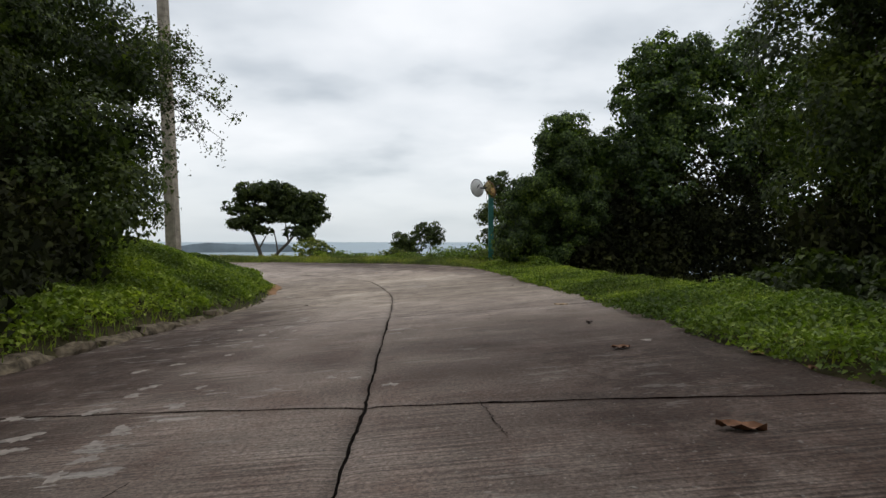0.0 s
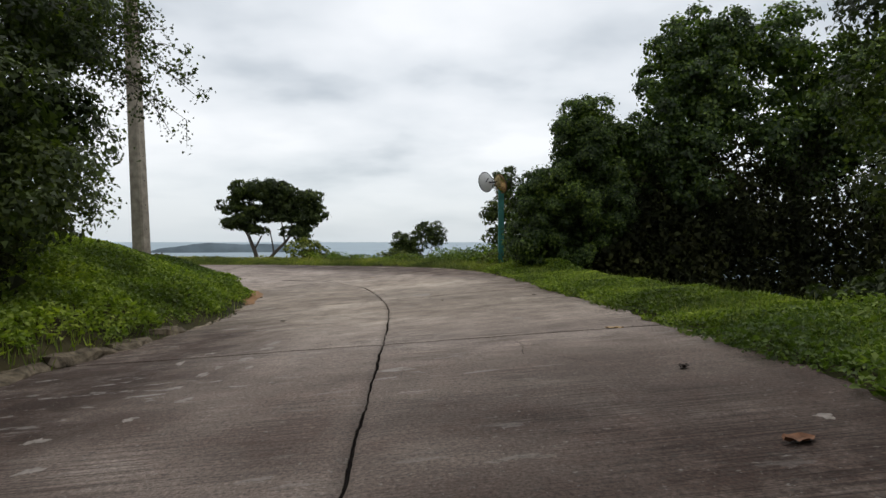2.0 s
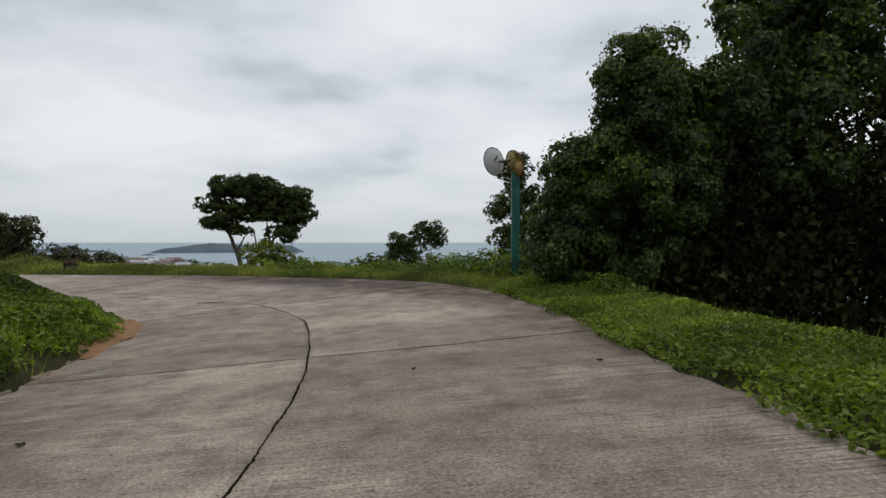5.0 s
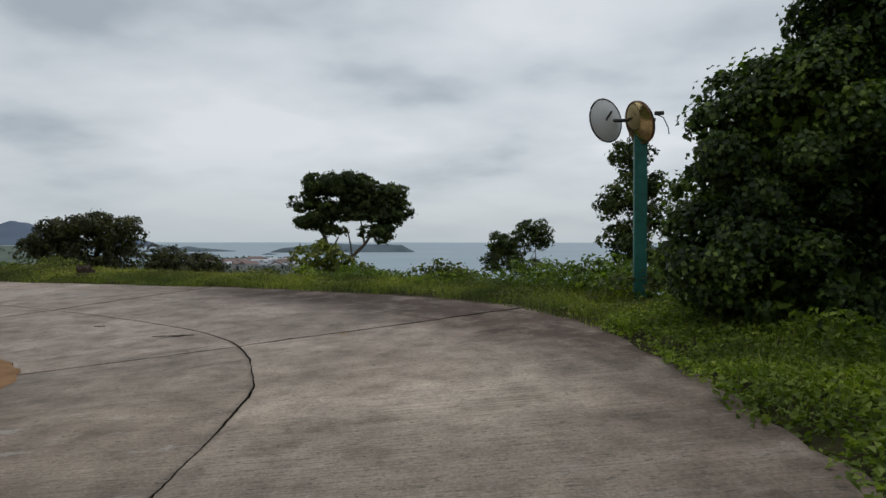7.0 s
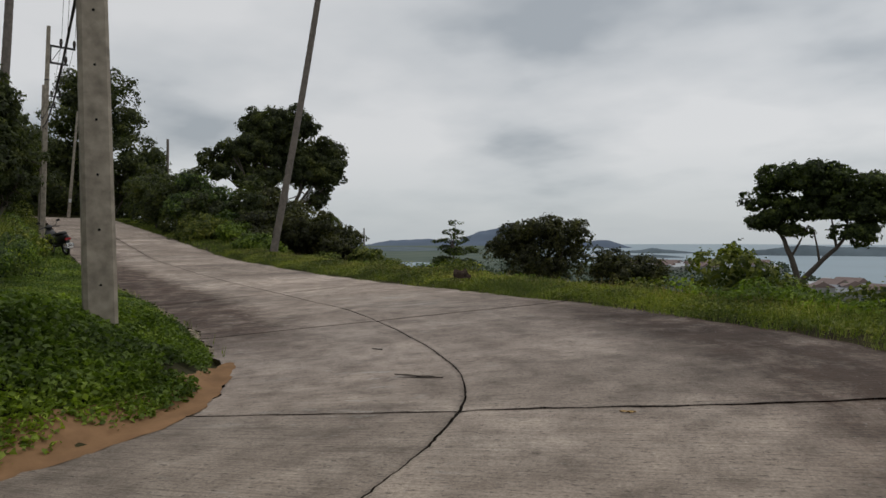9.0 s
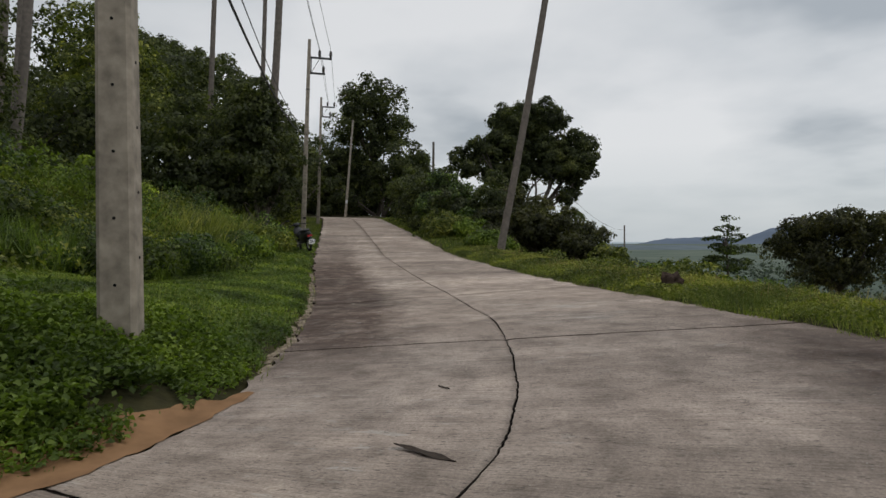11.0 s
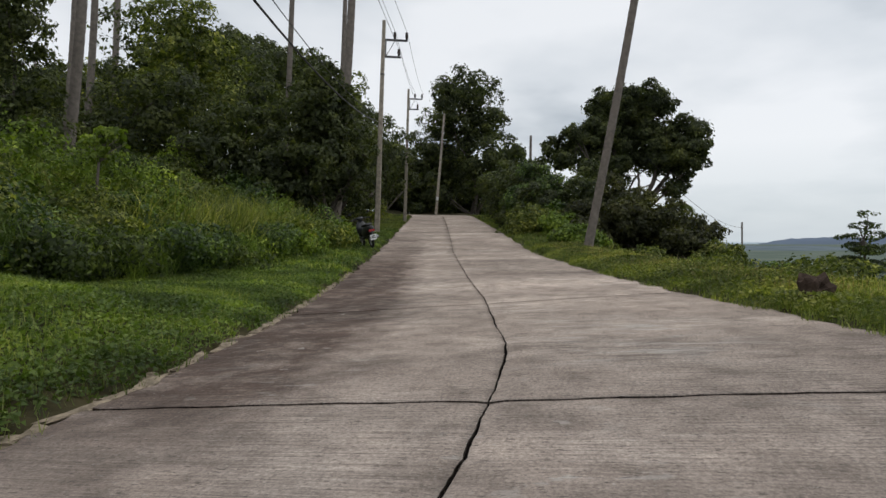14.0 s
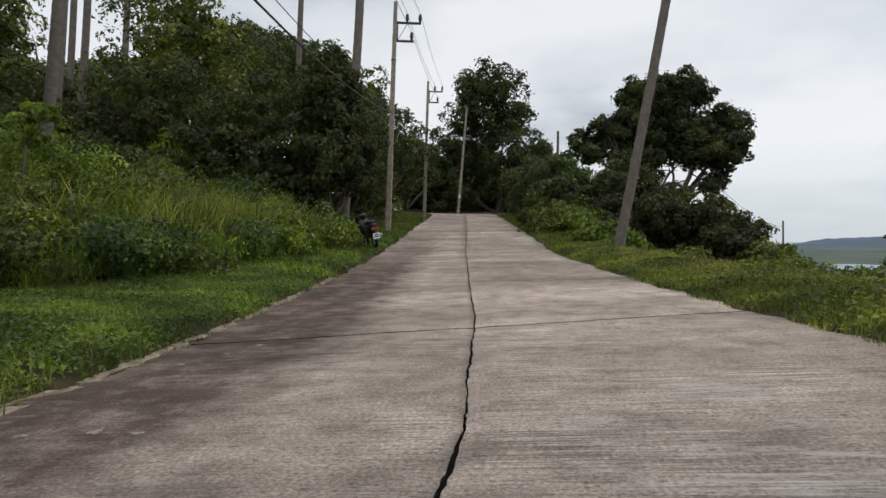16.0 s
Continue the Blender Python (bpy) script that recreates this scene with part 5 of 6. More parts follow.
tree("sapling", -17.2, 14.6, [(-17.4, 14.7, 2.9, 0.2, 0.2, 0.1), (-17.3, 14.9, 2.8, 0.2, 0.2, 0.1), (-17.7, 14.3, 2.7, 0.2, 0.2, 0.1), (-17.2, 14.6, 2.6, 0.2, 0.2, 0.1), (-17.4, 14.8, 2.5, 0.2, 0.2, 0.1), (-17.5, 15.0, 2.7, 0.1, 0.1, 0.1), (-17.4, 14.5, 2.4, 0.2, 0.2, 0.1)], 0.11, 60, 12, 0.1, "bright yellow-green sapling with layered leaves on the bank", LEAF_BANK, 0.03, seed=160, core=False, category="sapling", limbs=7, sub=0.16, flat=0.4)

# low scrub along the falling outer edge of the bend and the second leg
EDGE = [(0.2, 21.4, 0.5), (-1.6, 22.8, 0.55), (-3.2, 23.4, 0.5), (-6.4, 24.4, 0.4), (-9.6, 25.2, 0.45), (-11.4, 25.0, 0.5), (-13.6, 26.2, 0.55), (-15.2, 26.0, 0.5), (-17.6, 27.2, 0.6), (-19.6, 27.2, 0.6), (-21.0, 28.6, 0.7), (-24.6, 30.4, 0.8), (-23.0, 31.4, 0.7), (2.1, 18.2, 0.45), (1.2, 19.6, 0.4), (-26.0, 28.6, 0.7)]
for i, (x, y, k) in enumerate(EDGE):
    r = np.random.default_rng(170 + i)
    g = max(ground_z(x, y), -0.7)
    k = k * 0.6 if x < -9 else k
    bl = [(x + r.normal() * 0.45, y + r.normal() * 0.3, g + k * (0.3 + 0.5 * r.uniform()), 0.6, 0.5, 0.4 * k + 0.1) for _ in range(3)]
    tree("edge_shrub", x, y, bl, 0.062, 200, 12, 0.12, "low green shrub on the edge of the slope", (LEAF_WEED, LEAF_OLIVE)[i % 2], 0.02, seed=170 + i, group="shrubs on the slope's edge", category="shrub", limbs=3)


# ---- palms and bare trunks ----
def ringed(base, top, r0, r1, bend, sides=10):
    """A palm trunk with leaf-scar rings."""
    b, t = np.array(base, float), np.array(top, float)
    n = 60
    k = np.linspace(0, 1, n)[:, None]
    line = b + (t - b) * k + np.array(bend) * np.sin(k * np.pi)
    rad = np.linspace(r0, r1, n) * (1 + 0.05 * (np.arange(n) % 2))
    rad[:4] *= np.array([1.35, 1.2, 1.1, 1.04])
    return tube(line, rad, sides)


def frond(r, length, azimuth, rise):
    """One feathered palm leaf: rib and leaflets."""
    k = np.linspace(0, 1, 9)[:, None]
    d = np.array([math.cos(azimuth), math.sin(azimuth), 0])
    line = d * k * length + np.array([0, 0, 1.0]) * (rise * k - (rise + 0.9) * k ** 2) * length * 0.6
    pieces = [tube(line, np.linspace(0.03, 0.008, 9), 4)]
    side = np.array([-d[1], d[0], 0])
    for j in np.linspace(0.12, 1.0, 22):
        p = np.array([np.interp(j, k[:, 0], line[:, q]) for q in range(3)])
        for sgn in (-1, 1):
            tip = p + side * sgn * 0.45 * math.sin(j * 2.6 + 0.4) + d * 0.25 + np.array([0, 0, -0.22])
            w = d * 0.03
            pieces.append((np.array([p - w, p + w, tip]), [(0, 1, 2)]))
    return joined(pieces)


def palm(base, top, r0, r1, bend, label, fronds=9, length=2.6, seed=0):
    ob = thing("palm_tree", base, label, "palm tree", "palms")
    o = np.array(base, float)
    part("trunk", mesh_of("trunk", *ringed(np.zeros(3) - [0, 0, 0.3], np.array(top) - o, r0, r1, bend), PALM_BARK, smooth=True), ob)
    r = np.random.default_rng(seed)
    for i in range(fronds):
        f = part("frond", mesh_of("frond", *frond(r, length * r.uniform(0.85, 1.1), 2 * math.pi * i / fronds + r.uniform(-0.2, 0.2), r.uniform(0.3, 1.3)), LEAF_OLIVE), ob)
        f.location = np.array(top) - o
    return ob


palm((-22.95, 26.9, ground_z(-22.95, 26.9)), (-22.1, 29.1, 14.2), 0.135, 0.10, (0.0, 0.1, 0), "grey leaning coconut palm beside the road", seed=5)
for i, (b, t, r0) in enumerate([((-28.0, 10.75), (-28.0, 11.6, 13.5), 0.19), ((-33.7, 9.0), (-33.7, 9.7, 15.0), 0.17), ((-37.9, 8.0), (-38.0, 8.6, 17.0), 0.16), ((-35.7, 9.2), (-35.7, 9.9, 16.0), 0.17), ((-54.5, 5.7), (-54.7, 6.4, 23.0), 0.24), ((-34.5, 19.9), (-34.5, 20.9, 16.0), 0.2), ((-42.8, 20.3), (-42.8, 21.1, 18.0), 0.15)]):
    palm((*b, ground_z(*b) - 0.1), t, r0, r0 * 0.75, (0, 0.12, 0), "tall bare-stemmed coconut palm on the hillside", seed=200 + i)
palm((-32.2, 35.4, ground_z(-32.2, 35.4)), (-32.2, 35.4, 2.5), 0.09, 0.07, (0, 0, 0), "young palm below the road's edge", fronds=10, length=0.75, seed=230)
for b, t, r0 in (((-72.6, 42.4, 3.0), (-72.7, 42.6, 11.8), 0.16), ((-58.9, 58.0, -8.0), (-58.9, 58.0, 2.4), 0.09), ((-28.0, 9.6, 1.0), (-28.0, 9.6, 5.1), 0.08), ((-41.4, 17.6, ground_z(-41.4, 17.6)), (-41.4, 18.1, 14.6), 0.16)):
    ob = thing("dead_trunk", b, "bare dead tree trunk standing among scrub", "tree trunk", "dead trunks")
    part("trunk", mesh_of("trunk", *ringed((0, 0, -0.3), np.array(t) - b, r0, r0 * 0.8, (0.05, 0, 0)), PALM_BARK, smooth=True), ob)


# ---- poles, wires, mirrors ----
POLE_CONCRETE = plain("pole_concrete", (0.30, 0.262, 0.210), 0.88, 0.2, scale=7.0, vary=0.35, bump=0.008)
STEEL_DARK = plain("dark_steel", (0.05, 0.05, 0.05), 0.55, 0.5, metal=0.6)
BLACK_RUBBER = plain("black_rubber", (0.012, 0.012, 0.013), 0.6, 0.4)
GLAZED = plain("glazed_insulator", (0.03, 0.018, 0.012), 0.25, 0.6)
HOLE = plain("bolt_hole", (0.01, 0.01, 0.01), 0.9, 0.1)
PAINT_GREEN = plain("green_paint", (0.03, 0.16, 0.13), 0.55, 0.4, vary=0.3, scale=8.0)
PAINT_WHITE = plain("faded_white_paint", (0.62, 0.62, 0.61), 0.5, 0.4, vary=0.1)
ORANGE = plain("faded_orange_plastic", (0.20, 0.10, 0.045), 0.6, 0.4)
CABLE = plain("black_cable", (0.015, 0.015, 0.016), 0.6, 0.4)


def square_pole(h, w0, w1, chamfer=0.12):
    """A tapered square post with chamfered corners, standing on z = 0."""
    c = np.array([(1, -1 + chamfer * 2), (1, 1 - chamfer * 2), (1 - chamfer * 2, 1), (-1 + chamfer * 2, 1), (-1, 1 - chamfer * 2), (-1, -1 + chamfer * 2), (-1 + chamfer * 2, -1), (1 - chamfer * 2, -1)])
    zs = np.linspace(-0.6, h, 9)
    v, f = [], []
    for z in zs:
        w = (w0 + (w1 - w0) * max(z, 0) / h) / 2
        v += [(x * w, y * w, z) for x, y in c]
    for i in range(8):
        for k in range(8):
            q = (k + 1) % 8
            f.append((i * 8 + k, i * 8 + q, (i + 1) * 8 + q, (i + 1) * 8 + k))
    f.append(tuple(64 + k for k in range(8)))
    return np.array(v), f


def insulator():
    prof = [(0.0, 0.02), (0.02, 0.045), (0.05, 0.06), (0.08, 0.05), (0.11, 0.075), (0.15, 0.06), (0.19, 0.08), (0.23, 0.06), (0.28, 0.065), (0.33, 0.04)]
    return tube([(0, 0, z) for z, _ in prof], [r for _, r in prof], 10)


def utility_pole(base, h, w0, w1, lean, turn, arms, label, name="utility_pole"):
    """lean: metres sideways per metre of height in x and y; arms: (height, length, places of insulators)."""
    ob = thing(name, base, label, "utility pole", "utility poles")
    ob.matrix_basis = Matrix.Translation(base) @ Matrix.Rotation(math.atan(lean[0]), 4, "Y") @ Matrix.Rotation(-math.atan(lean[1]), 4, "X") @ Matrix.Rotation(turn, 4, "Z")
    part("shaft", mesh_of("shaft", *square_pole(h, w0, w1), POLE_CONCRETE), ob)
    w = lambda z: (w0 + (w1 - w0) * z / h) / 2
    for z in np.arange(0.55, min(h - 0.5, 6.0), 0.49):
        for s in (0, 1):
            v, f = tube([(w(z) - 0.01, 0, z), (w(z) + 0.004, 0, z)] if s == 0 else [(0, w(z) - 0.01, z + 0.2), (0, w(z) + 0.004, z + 0.2)], 0.012, 8)
            if h > 8:
                part("bolt_hole", mesh_of("bolt_hole", v, f, HOLE), ob)
    for z, length, spots in arms:
        part("crossarm", mesh_of("crossarm", *box(0, w(z) + length / 2, z, 0.07, length, 0.09, 0.008), STEEL_DARK), ob)
        for y in spots:
            q = part("insulator", mesh_of("insulator", *insulator(), GLAZED), ob)
            q.location = (0, w(z) + y, z + 0.045)
    if arms:
        za, zb = arms[0][0], arms[1][0]
        part("bracket", mesh_of("bracket", *box(0, w(za) + 0.035, (za + zb) / 2, 0.07, 0.05, za - zb, 0.006), STEEL_DARK), ob)
        part("brace", mesh_of("brace", *tube([(0, w(zb) + 0.06, zb + 0.05), (0, w(za) + 0.42, za - 0.05)], 0.014, 6), STEEL_DARK), ob)
        part("clamp", mesh_of("clamp", *box(0, 0, za - 1.55, w(za) * 2 + 0.04, w(za) * 2 + 0.04, 0.05, 0.006), STEEL_DARK), ob)
    return ob


P0 = (-6.26, 15.83, ground_z(-6.26, 15.83) - 0.1)
P1 = (-33.95, 21.75, 1.2)
P2 = (-52.6, 25.95, 2.9)
P3 = (-61.5, 30.05, 2.95)
P1 = (P1[0], P1[1], ground_z(P1[0], P1[1]) - 0.05)
P2 = (P2[0], P2[1], ground_z(P2[0], P2[1]) - 0.05)
near_pole = utility_pole(P0, 9.6, 0.28, 0.172, (-0.035, -0.009), radians(-12), [], "weathered square concrete utility pole on the bank")
pole_one = utility_pole(P1, 10.6 - P1[2], 0.25, 0.15, (0.0, 0.036), radians(-9), [(9.75 - P1[2], 1.0, (0.42, 0.95)), (9.0 - P1[2], 0.72, (0.62,))], "slim concrete pole with steel arms and insulators")
pole_two = utility_pole(P2, 11.7 - P2[2], 0.25, 0.15, (0.0, 0.03), radians(-9), [(11.0 - P2[2], 0.95, (0.4, 0.9)), (10.25 - P2[2], 0.7, (0.6,))], "slim concrete pole with steel arms and insulators")
pole_three = utility_pole((P3[0], P3[1], ground_z(P3[0], P3[1]) - 0.05), 9.0, 0.24, 0.15, (0.0, 0.085), radians(-9), [], "plain leaning concrete pole at the road's crest")
part("meter_box", mesh_of("meter_box", *box(0.16, 0.0, 1.6, 0.12, 0.2, 0.3, 0.01), PAINT_WHITE), pole_three, "small grey meter box")


def wire(name, a, b, sag, radius, label):
    k = np.linspace(0, 1, 22)[:, None]
    a, b = np.array(a, float), np.array(b, float)
    line = a + (b - a) * k - np.array([0, 0, 4 * sag]) * k * (1 - k)
    ob = new(name, mesh_of(name, *tube(line - a, radius, 5), CABLE, smooth=True))
    ob.location = a
    return tagged(ob, label, "cable", "overhead wires")


def arm_tip(pole, y, z):
    return pole.matrix_basis @ Vector((0, y, z))


top0 = near_pole.matrix_basis @ Vector((0, 0, 9.5))
for y, z, dz in ((0.52, 9.75, 0.0), (1.05, 9.75, 0.15), (0.72, 9.0, -0.6)):
    a = arm_tip(pole_one, y, z - P1[2] + 0.36)
    c = arm_tip(pole_two, y, z + 1.27 - P2[2] + 0.36)
    wire("overhead_wire", (top0.x + 0.1 * y, top0.y + 0.25 * y, top0.z + dz), a, 0.35, 0.009, "thin black power wire between poles")
    wire("overhead_wire", a, c, 0.3, 0.009, "thin black power wire between poles")
c1 = near_pole.matrix_basis @ Vector((0, 0.12, 4.5))
c2 = pole_one.matrix_basis @ Vector((0, -0.12, 6.1 - P1[2]))
wire("telephone_cable", c1, c2, 0.65, 0.022, "thick black sagging telephone cable")
wire("telephone_cable", (c1.x, c1.y + 0.1, c1.z + 0.25), (c2.x, c2.y - 0.05, c2.z + 0.3), 0.6, 0.010, "thin black sagging telephone cable")
wire("telephone_cable", (-58.9, 58.0, 1.9), (-34.0, 35.0, 4.8), 0.8, 0.012, "thin cable running down the slope")


def mirror_post(x, y):
    g = ground_z(x, y) - 0.05
    ob = thing("traffic_mirror", (x, y, g), "green steel post with two round convex traffic mirrors", "traffic mirror")
    top = 2.2 - g
    part("post", mesh_of("post", *square_pole(top, 0.135, 0.135, 0.05), PAINT_GREEN), ob)
    part("bracket_bar", mesh_of("bracket_bar", *tube([(-0.36, 0.0, top + 0.14), (0.16, 0.02, top + 0.14)], 0.02, 8), STEEL_DARK), ob)
    part("bracket_bar", mesh_of("bracket_bar", *tube([(0, 0, top - 0.05), (0, 0, top + 0.18)], 0.025, 8), STEEL_DARK), ob)

    def disc(name, centre, facing, radius, bulge, mat, parent, label=""):
        f = Vector(facing).normalized()
        q = f.to_track_quat("Z", "Y").to_matrix()
        v, fc = [], []
        rings, seg = 8, 40
        for i in range(rings + 1):
            r = radius * i / rings
            z = bulge * (1 - (i / rings) ** 2)
            for k in range(seg):
                a = 2 * math.pi * k / seg
                v.append(tuple(q @ Vector((r * math.cos(a), r * math.sin(a), z)) + Vector(centre)))
        for i in range(rings):
            for k in range(seg):
                m = (k + 1) % seg
                fc.append((i * seg + k, i * seg + m, (i + 1) * seg + m, (i + 1) * seg + k))
        return part(name, mesh_of(name, v, fc, mat, smooth=True), parent, label)

    def rim(centre, facing, radius, parent, mat):
        q = Vector(facing).normalized().to_track_quat("Z", "Y").to_matrix()
        a = np.linspace(0, 2 * np.pi, 41)
        line = [tuple(q @ Vector((radius * math.cos(t), radius * math.sin(t), 0)) + Vector(centre)) for t in a]
        part("rim", mesh_of("rim", *tube(line, 0.009, 6, cap=False), mat, smooth=True), parent)

    # the mirror whose back is turned to the lower road
    cl = (-0.37, -0.02, top + 0.14)
    fl = (-0.66, 0.74, -0.10)
    d = disc("mirror_back", cl, (0.66, -0.74, 0.10), 0.238, 0.05, PAINT_WHITE, ob, "faded white back of a convex mirror")
    disc("mirror_glass", (cl[0] + 0.006 * fl[0], cl[1] + 0.006 * fl[1], cl[2]), fl, 0.232, 0.045, MIRROR, ob)
    rim(cl, fl, 0.238, d, BLACK_RUBBER)
    e1, e2 = Vector(cl) + Vector((-0.085, -0.06, -0.13)), Vector(cl) + Vector((0.06, -0.055, 0.09))
    part("mount_strap", mesh_of("mount_strap", *tube([tuple(e1), tuple(e2)], 0.013, 6), STEEL_DARK), d)
    part("hanging_wire", mesh_of("hanging_wire", *tube([(-0.12, 0, top + 0.1), (-0.115, 0, top - 0.1), (-0.11, 0.01, top - 0.28)], 0.005, 5), CABLE), ob)
    # the mirror that faces down the first leg
    cr_ = (-0.03, -0.14, top + 0.09)
    fr = (-0.84, -0.46, -0.30)
    m = disc("mirror_glass", cr_, fr, 0.22, 0.045, MIRROR_TINTED, ob, "convex mirror face with its brownish reflection tinted in")
    rim(cr_, fr, 0.226, m, ORANGE)
    disc("mirror_back", (cr_[0] + 0.02, cr_[1] + 0.015, cr_[2] + 0.006), (0.84, 0.46, 0.30), 0.232, 0.08, ORANGE, ob, "faded orange back shell")
    part("cable_end", mesh_of("cable_end", *tube([(0.15, 0.0, top + 0.2), (0.24, 0.0, top + 0.16), (0.29, 0.0, top + 0.05), (0.30, 0.0, top - 0.02)], 0.006, 5), CABLE), ob)
    part("clamp", mesh_of("clamp", *box(0.2, 0.02, top + 0.21, 0.1, 0.04, 0.04, 0.006), STEEL_DARK), ob)
    return ob


MIRROR, _n, _l, _b = material("mirror_glass", 0.06, 0.5)
_b.inputs["Base Color"].default_value = (0.85, 0.86, 0.87, 1); _b.inputs["Metallic"].default_value = 1.0
# the yellow-brown tint paints in the surroundings this mirror reflects
MIRROR_TINTED = plain("tinted_mirror", (0.58, 0.45, 0.22), 0.14, 0.5, metal=0.9, vary=0.2, scale=5.0)
mirror_post(1.23, 18.5)


# ---- scooter ----
def scooter(x, y, heading, lean):
    g = ground_z(x, y) + 0.02
    ob = thing("motor_scooter", (x, y, g), "black motor scooter parked leaning on the grass verge", "scooter")
    ob.matrix_basis = Matrix.Translation((x, y, g)) @ Matrix.Rotation(heading, 4, "Z") @ Matrix.Rotation(lean, 4, "X")
    black = plain("black_scooter_paint", (0.02, 0.02, 0.022), 0.3, 0.5)
    seatm = plain("black_vinyl", (0.025, 0.024, 0.024), 0.6, 0.4)
    red = plain("red_lens", (0.35, 0.02, 0.02), 0.25, 0.5)
    white = plain("white_plate", (0.75, 0.75, 0.73), 0.5, 0.4, vary=0.05)
    grey = plain("grey_alloy", (0.3, 0.3, 0.31), 0.4, 0.5, metal=0.8)

    def ring(r, w, cx, mat, nm, parent):
        prof = np.linspace(0, 2 * np.pi, 9)[:-1]
        v, f = [], []
        for a in np.linspace(0, 2 * np.pi, 29)[:-1]:
            for p in prof:
                rr = r + w * math.cos(p)
                v.append((cx + rr * math.cos(a), w * 0.9 * math.sin(p), 0.27 + rr * math.sin(a)))
        for i in range(28):
            for k in range(8):
                f.append((i * 8 + k, i * 8 + (k + 1) % 8, ((i + 1) % 28) * 8 + (k + 1) % 8, ((i + 1) % 28) * 8 + k))
        return part(nm, mesh_of(nm, v, f, mat, smooth=True), parent)

    for cx in (0.62, -0.6):
        w = ring(0.225, 0.048, cx, BLACK_RUBBER, "wheel", ob)
        ring(0.17, 0.018, cx, grey, "rim", w)
        part("hub", mesh_of("hub", *tube([(cx, -0.05, 0.27), (cx, 0.05, 0.27)], 0.06, 12), grey), w)

    def hull(rows, mat, nm, label=""):
        """A body lofted from (x, half width, bottom, top) rows."""
        v, f = [], []
        for x_, hw, lo, hi in rows:
            for k in range(10):
                a = 2 * math.pi * k / 10
                v.append((x_, hw * math.cos(a), (lo + hi) / 2 + (hi - lo) / 2 * math.sin(a)))
        for i in range(len(rows) - 1):
            for k in range(10):
                f.append((i * 10 + k, i * 10 + (k + 1) % 10, (i + 1) * 10 + (k + 1) % 10, (i + 1) * 10 + k))
        f += [tuple(range(10))[::-1], tuple((len(rows) - 1) * 10 + k for k in range(10))]
        return part(nm, mesh_of(nm, v, f, mat, smooth=True), ob, label)

    hull([(-0.92, 0.05, 0.62, 0.74), (-0.78, 0.13, 0.5, 0.76), (-0.4, 0.17, 0.36, 0.74), (-0.1, 0.16, 0.34, 0.7), (0.05, 0.1, 0.34, 0.5)], black, "rear_body")
    hull([(-0.2, 0.13, 0.3, 0.42), (0.2, 0.14, 0.28, 0.36), (0.42, 0.1, 0.3, 0.45)], black, "floorboard")
    hull([(0.3, 0.2, 0.35, 0.8), (0.38, 0.2, 0.38, 0.95), (0.47, 0.12, 0.5, 0.98), (0.52, 0.05, 0.6, 0.9)], black, "front_shield")
    hull([(-0.85, 0.08, 0.75, 0.8), (-0.6, 0.14, 0.74, 0.84), (-0.2, 0.14, 0.7, 0.8), (0.05, 0.1, 0.7, 0.76)], seatm, "seat", "black vinyl seat")
    hull([(0.3, 0.1, 0.95, 1.05), (0.42, 0.14, 0.93, 1.08), (0.5, 0.06, 0.95, 1.05)], black, "handlebar_cover")
    hull([(0.38, 0.06, 0.5, 0.56), (0.62, 0.075, 0.52, 0.6), (0.86, 0.05, 0.42, 0.48)], black, "front_fender")
    hull([(-0.95, 0.06, 0.46, 0.52), (-0.75, 0.075, 0.5, 0.58), (-0.5, 0.07, 0.52, 0.6)], black, "rear_fender")
    part("handlebar", mesh_of("handlebar", *tube([(0.28, -0.34, 0.98), (0.38, -0.12, 1.02), (0.38, 0.12, 1.02), (0.28, 0.34, 0.98)], 0.016, 8), BLACK_RUBBER), ob)
    part("fork", mesh_of("fork", *tube([(0.62, 0.07, 0.27), (0.45, 0.06, 0.7)], 0.022, 8), grey), ob)
    for s in (-1, 1):
        m = part("mirror_stalk", mesh_of("mirror_stalk", *tube([(0.34, s * 0.2, 1.02), (0.32, s * 0.3, 1.18)], 0.007, 6), BLACK_RUBBER), ob)
        part("mirror_head", mesh_of("mirror_head", *box(0.32, s * 0.33, 1.2, 0.03, 0.12, 0.08, 0.015), BLACK_RUBBER), m)
    part("tail_light", mesh_of("tail_light", *box(-0.93, 0, 0.58, 0.06, 0.2, 0.08, 0.015), red), ob, "red tail light")
    plate = part("number_plate", mesh_of("number_plate", *box(-0.99, 0, 0.36, 0.012, 0.2, 0.17, 0.004), white), ob, "white number plate with dark bars")
    for z, wd in ((0.395, 0.11), (0.34, 0.15)):
        part("plate_bar", mesh_of("plate_bar", *box(-0.9985, 0, z, 0.005, wd, 0.03), BLACK_RUBBER), plate)
    part("plate_bracket", mesh_of("plate_bracket", *box(-0.95, 0, 0.46, 0.06, 0.05, 0.2, 0.01), black), ob)
    part("exhaust", mesh_of("exhaust", *tube([(0.0, -0.14, 0.25), (-0.4, -0.16, 0.26), (-0.8, -0.17, 0.36)], [0.02, 0.045, 0.055], 10), grey, smooth=True), ob)
    part("side_stand", mesh_of("side_stand", *tube([(0.05, 0.1, 0.3), (0.1, 0.26, -0.03)], 0.012, 6), grey), ob)
    return ob


scooter(-26.5, 20.6, radians(180 + 8), radians(-12))


# ---- stones, stump, sand, litter ----
STONE = plain("kerb_stone", (0.135, 0.108, 0.075), 0.95, 0.15, scale=11.0, vary=0.65, bump=0.05)
PALE_EDGE = plain("crumbled_concrete_edge", (0.24, 0.195, 0.14), 0.95, 0.15, scale=14.0, vary=0.5, bump=0.02)
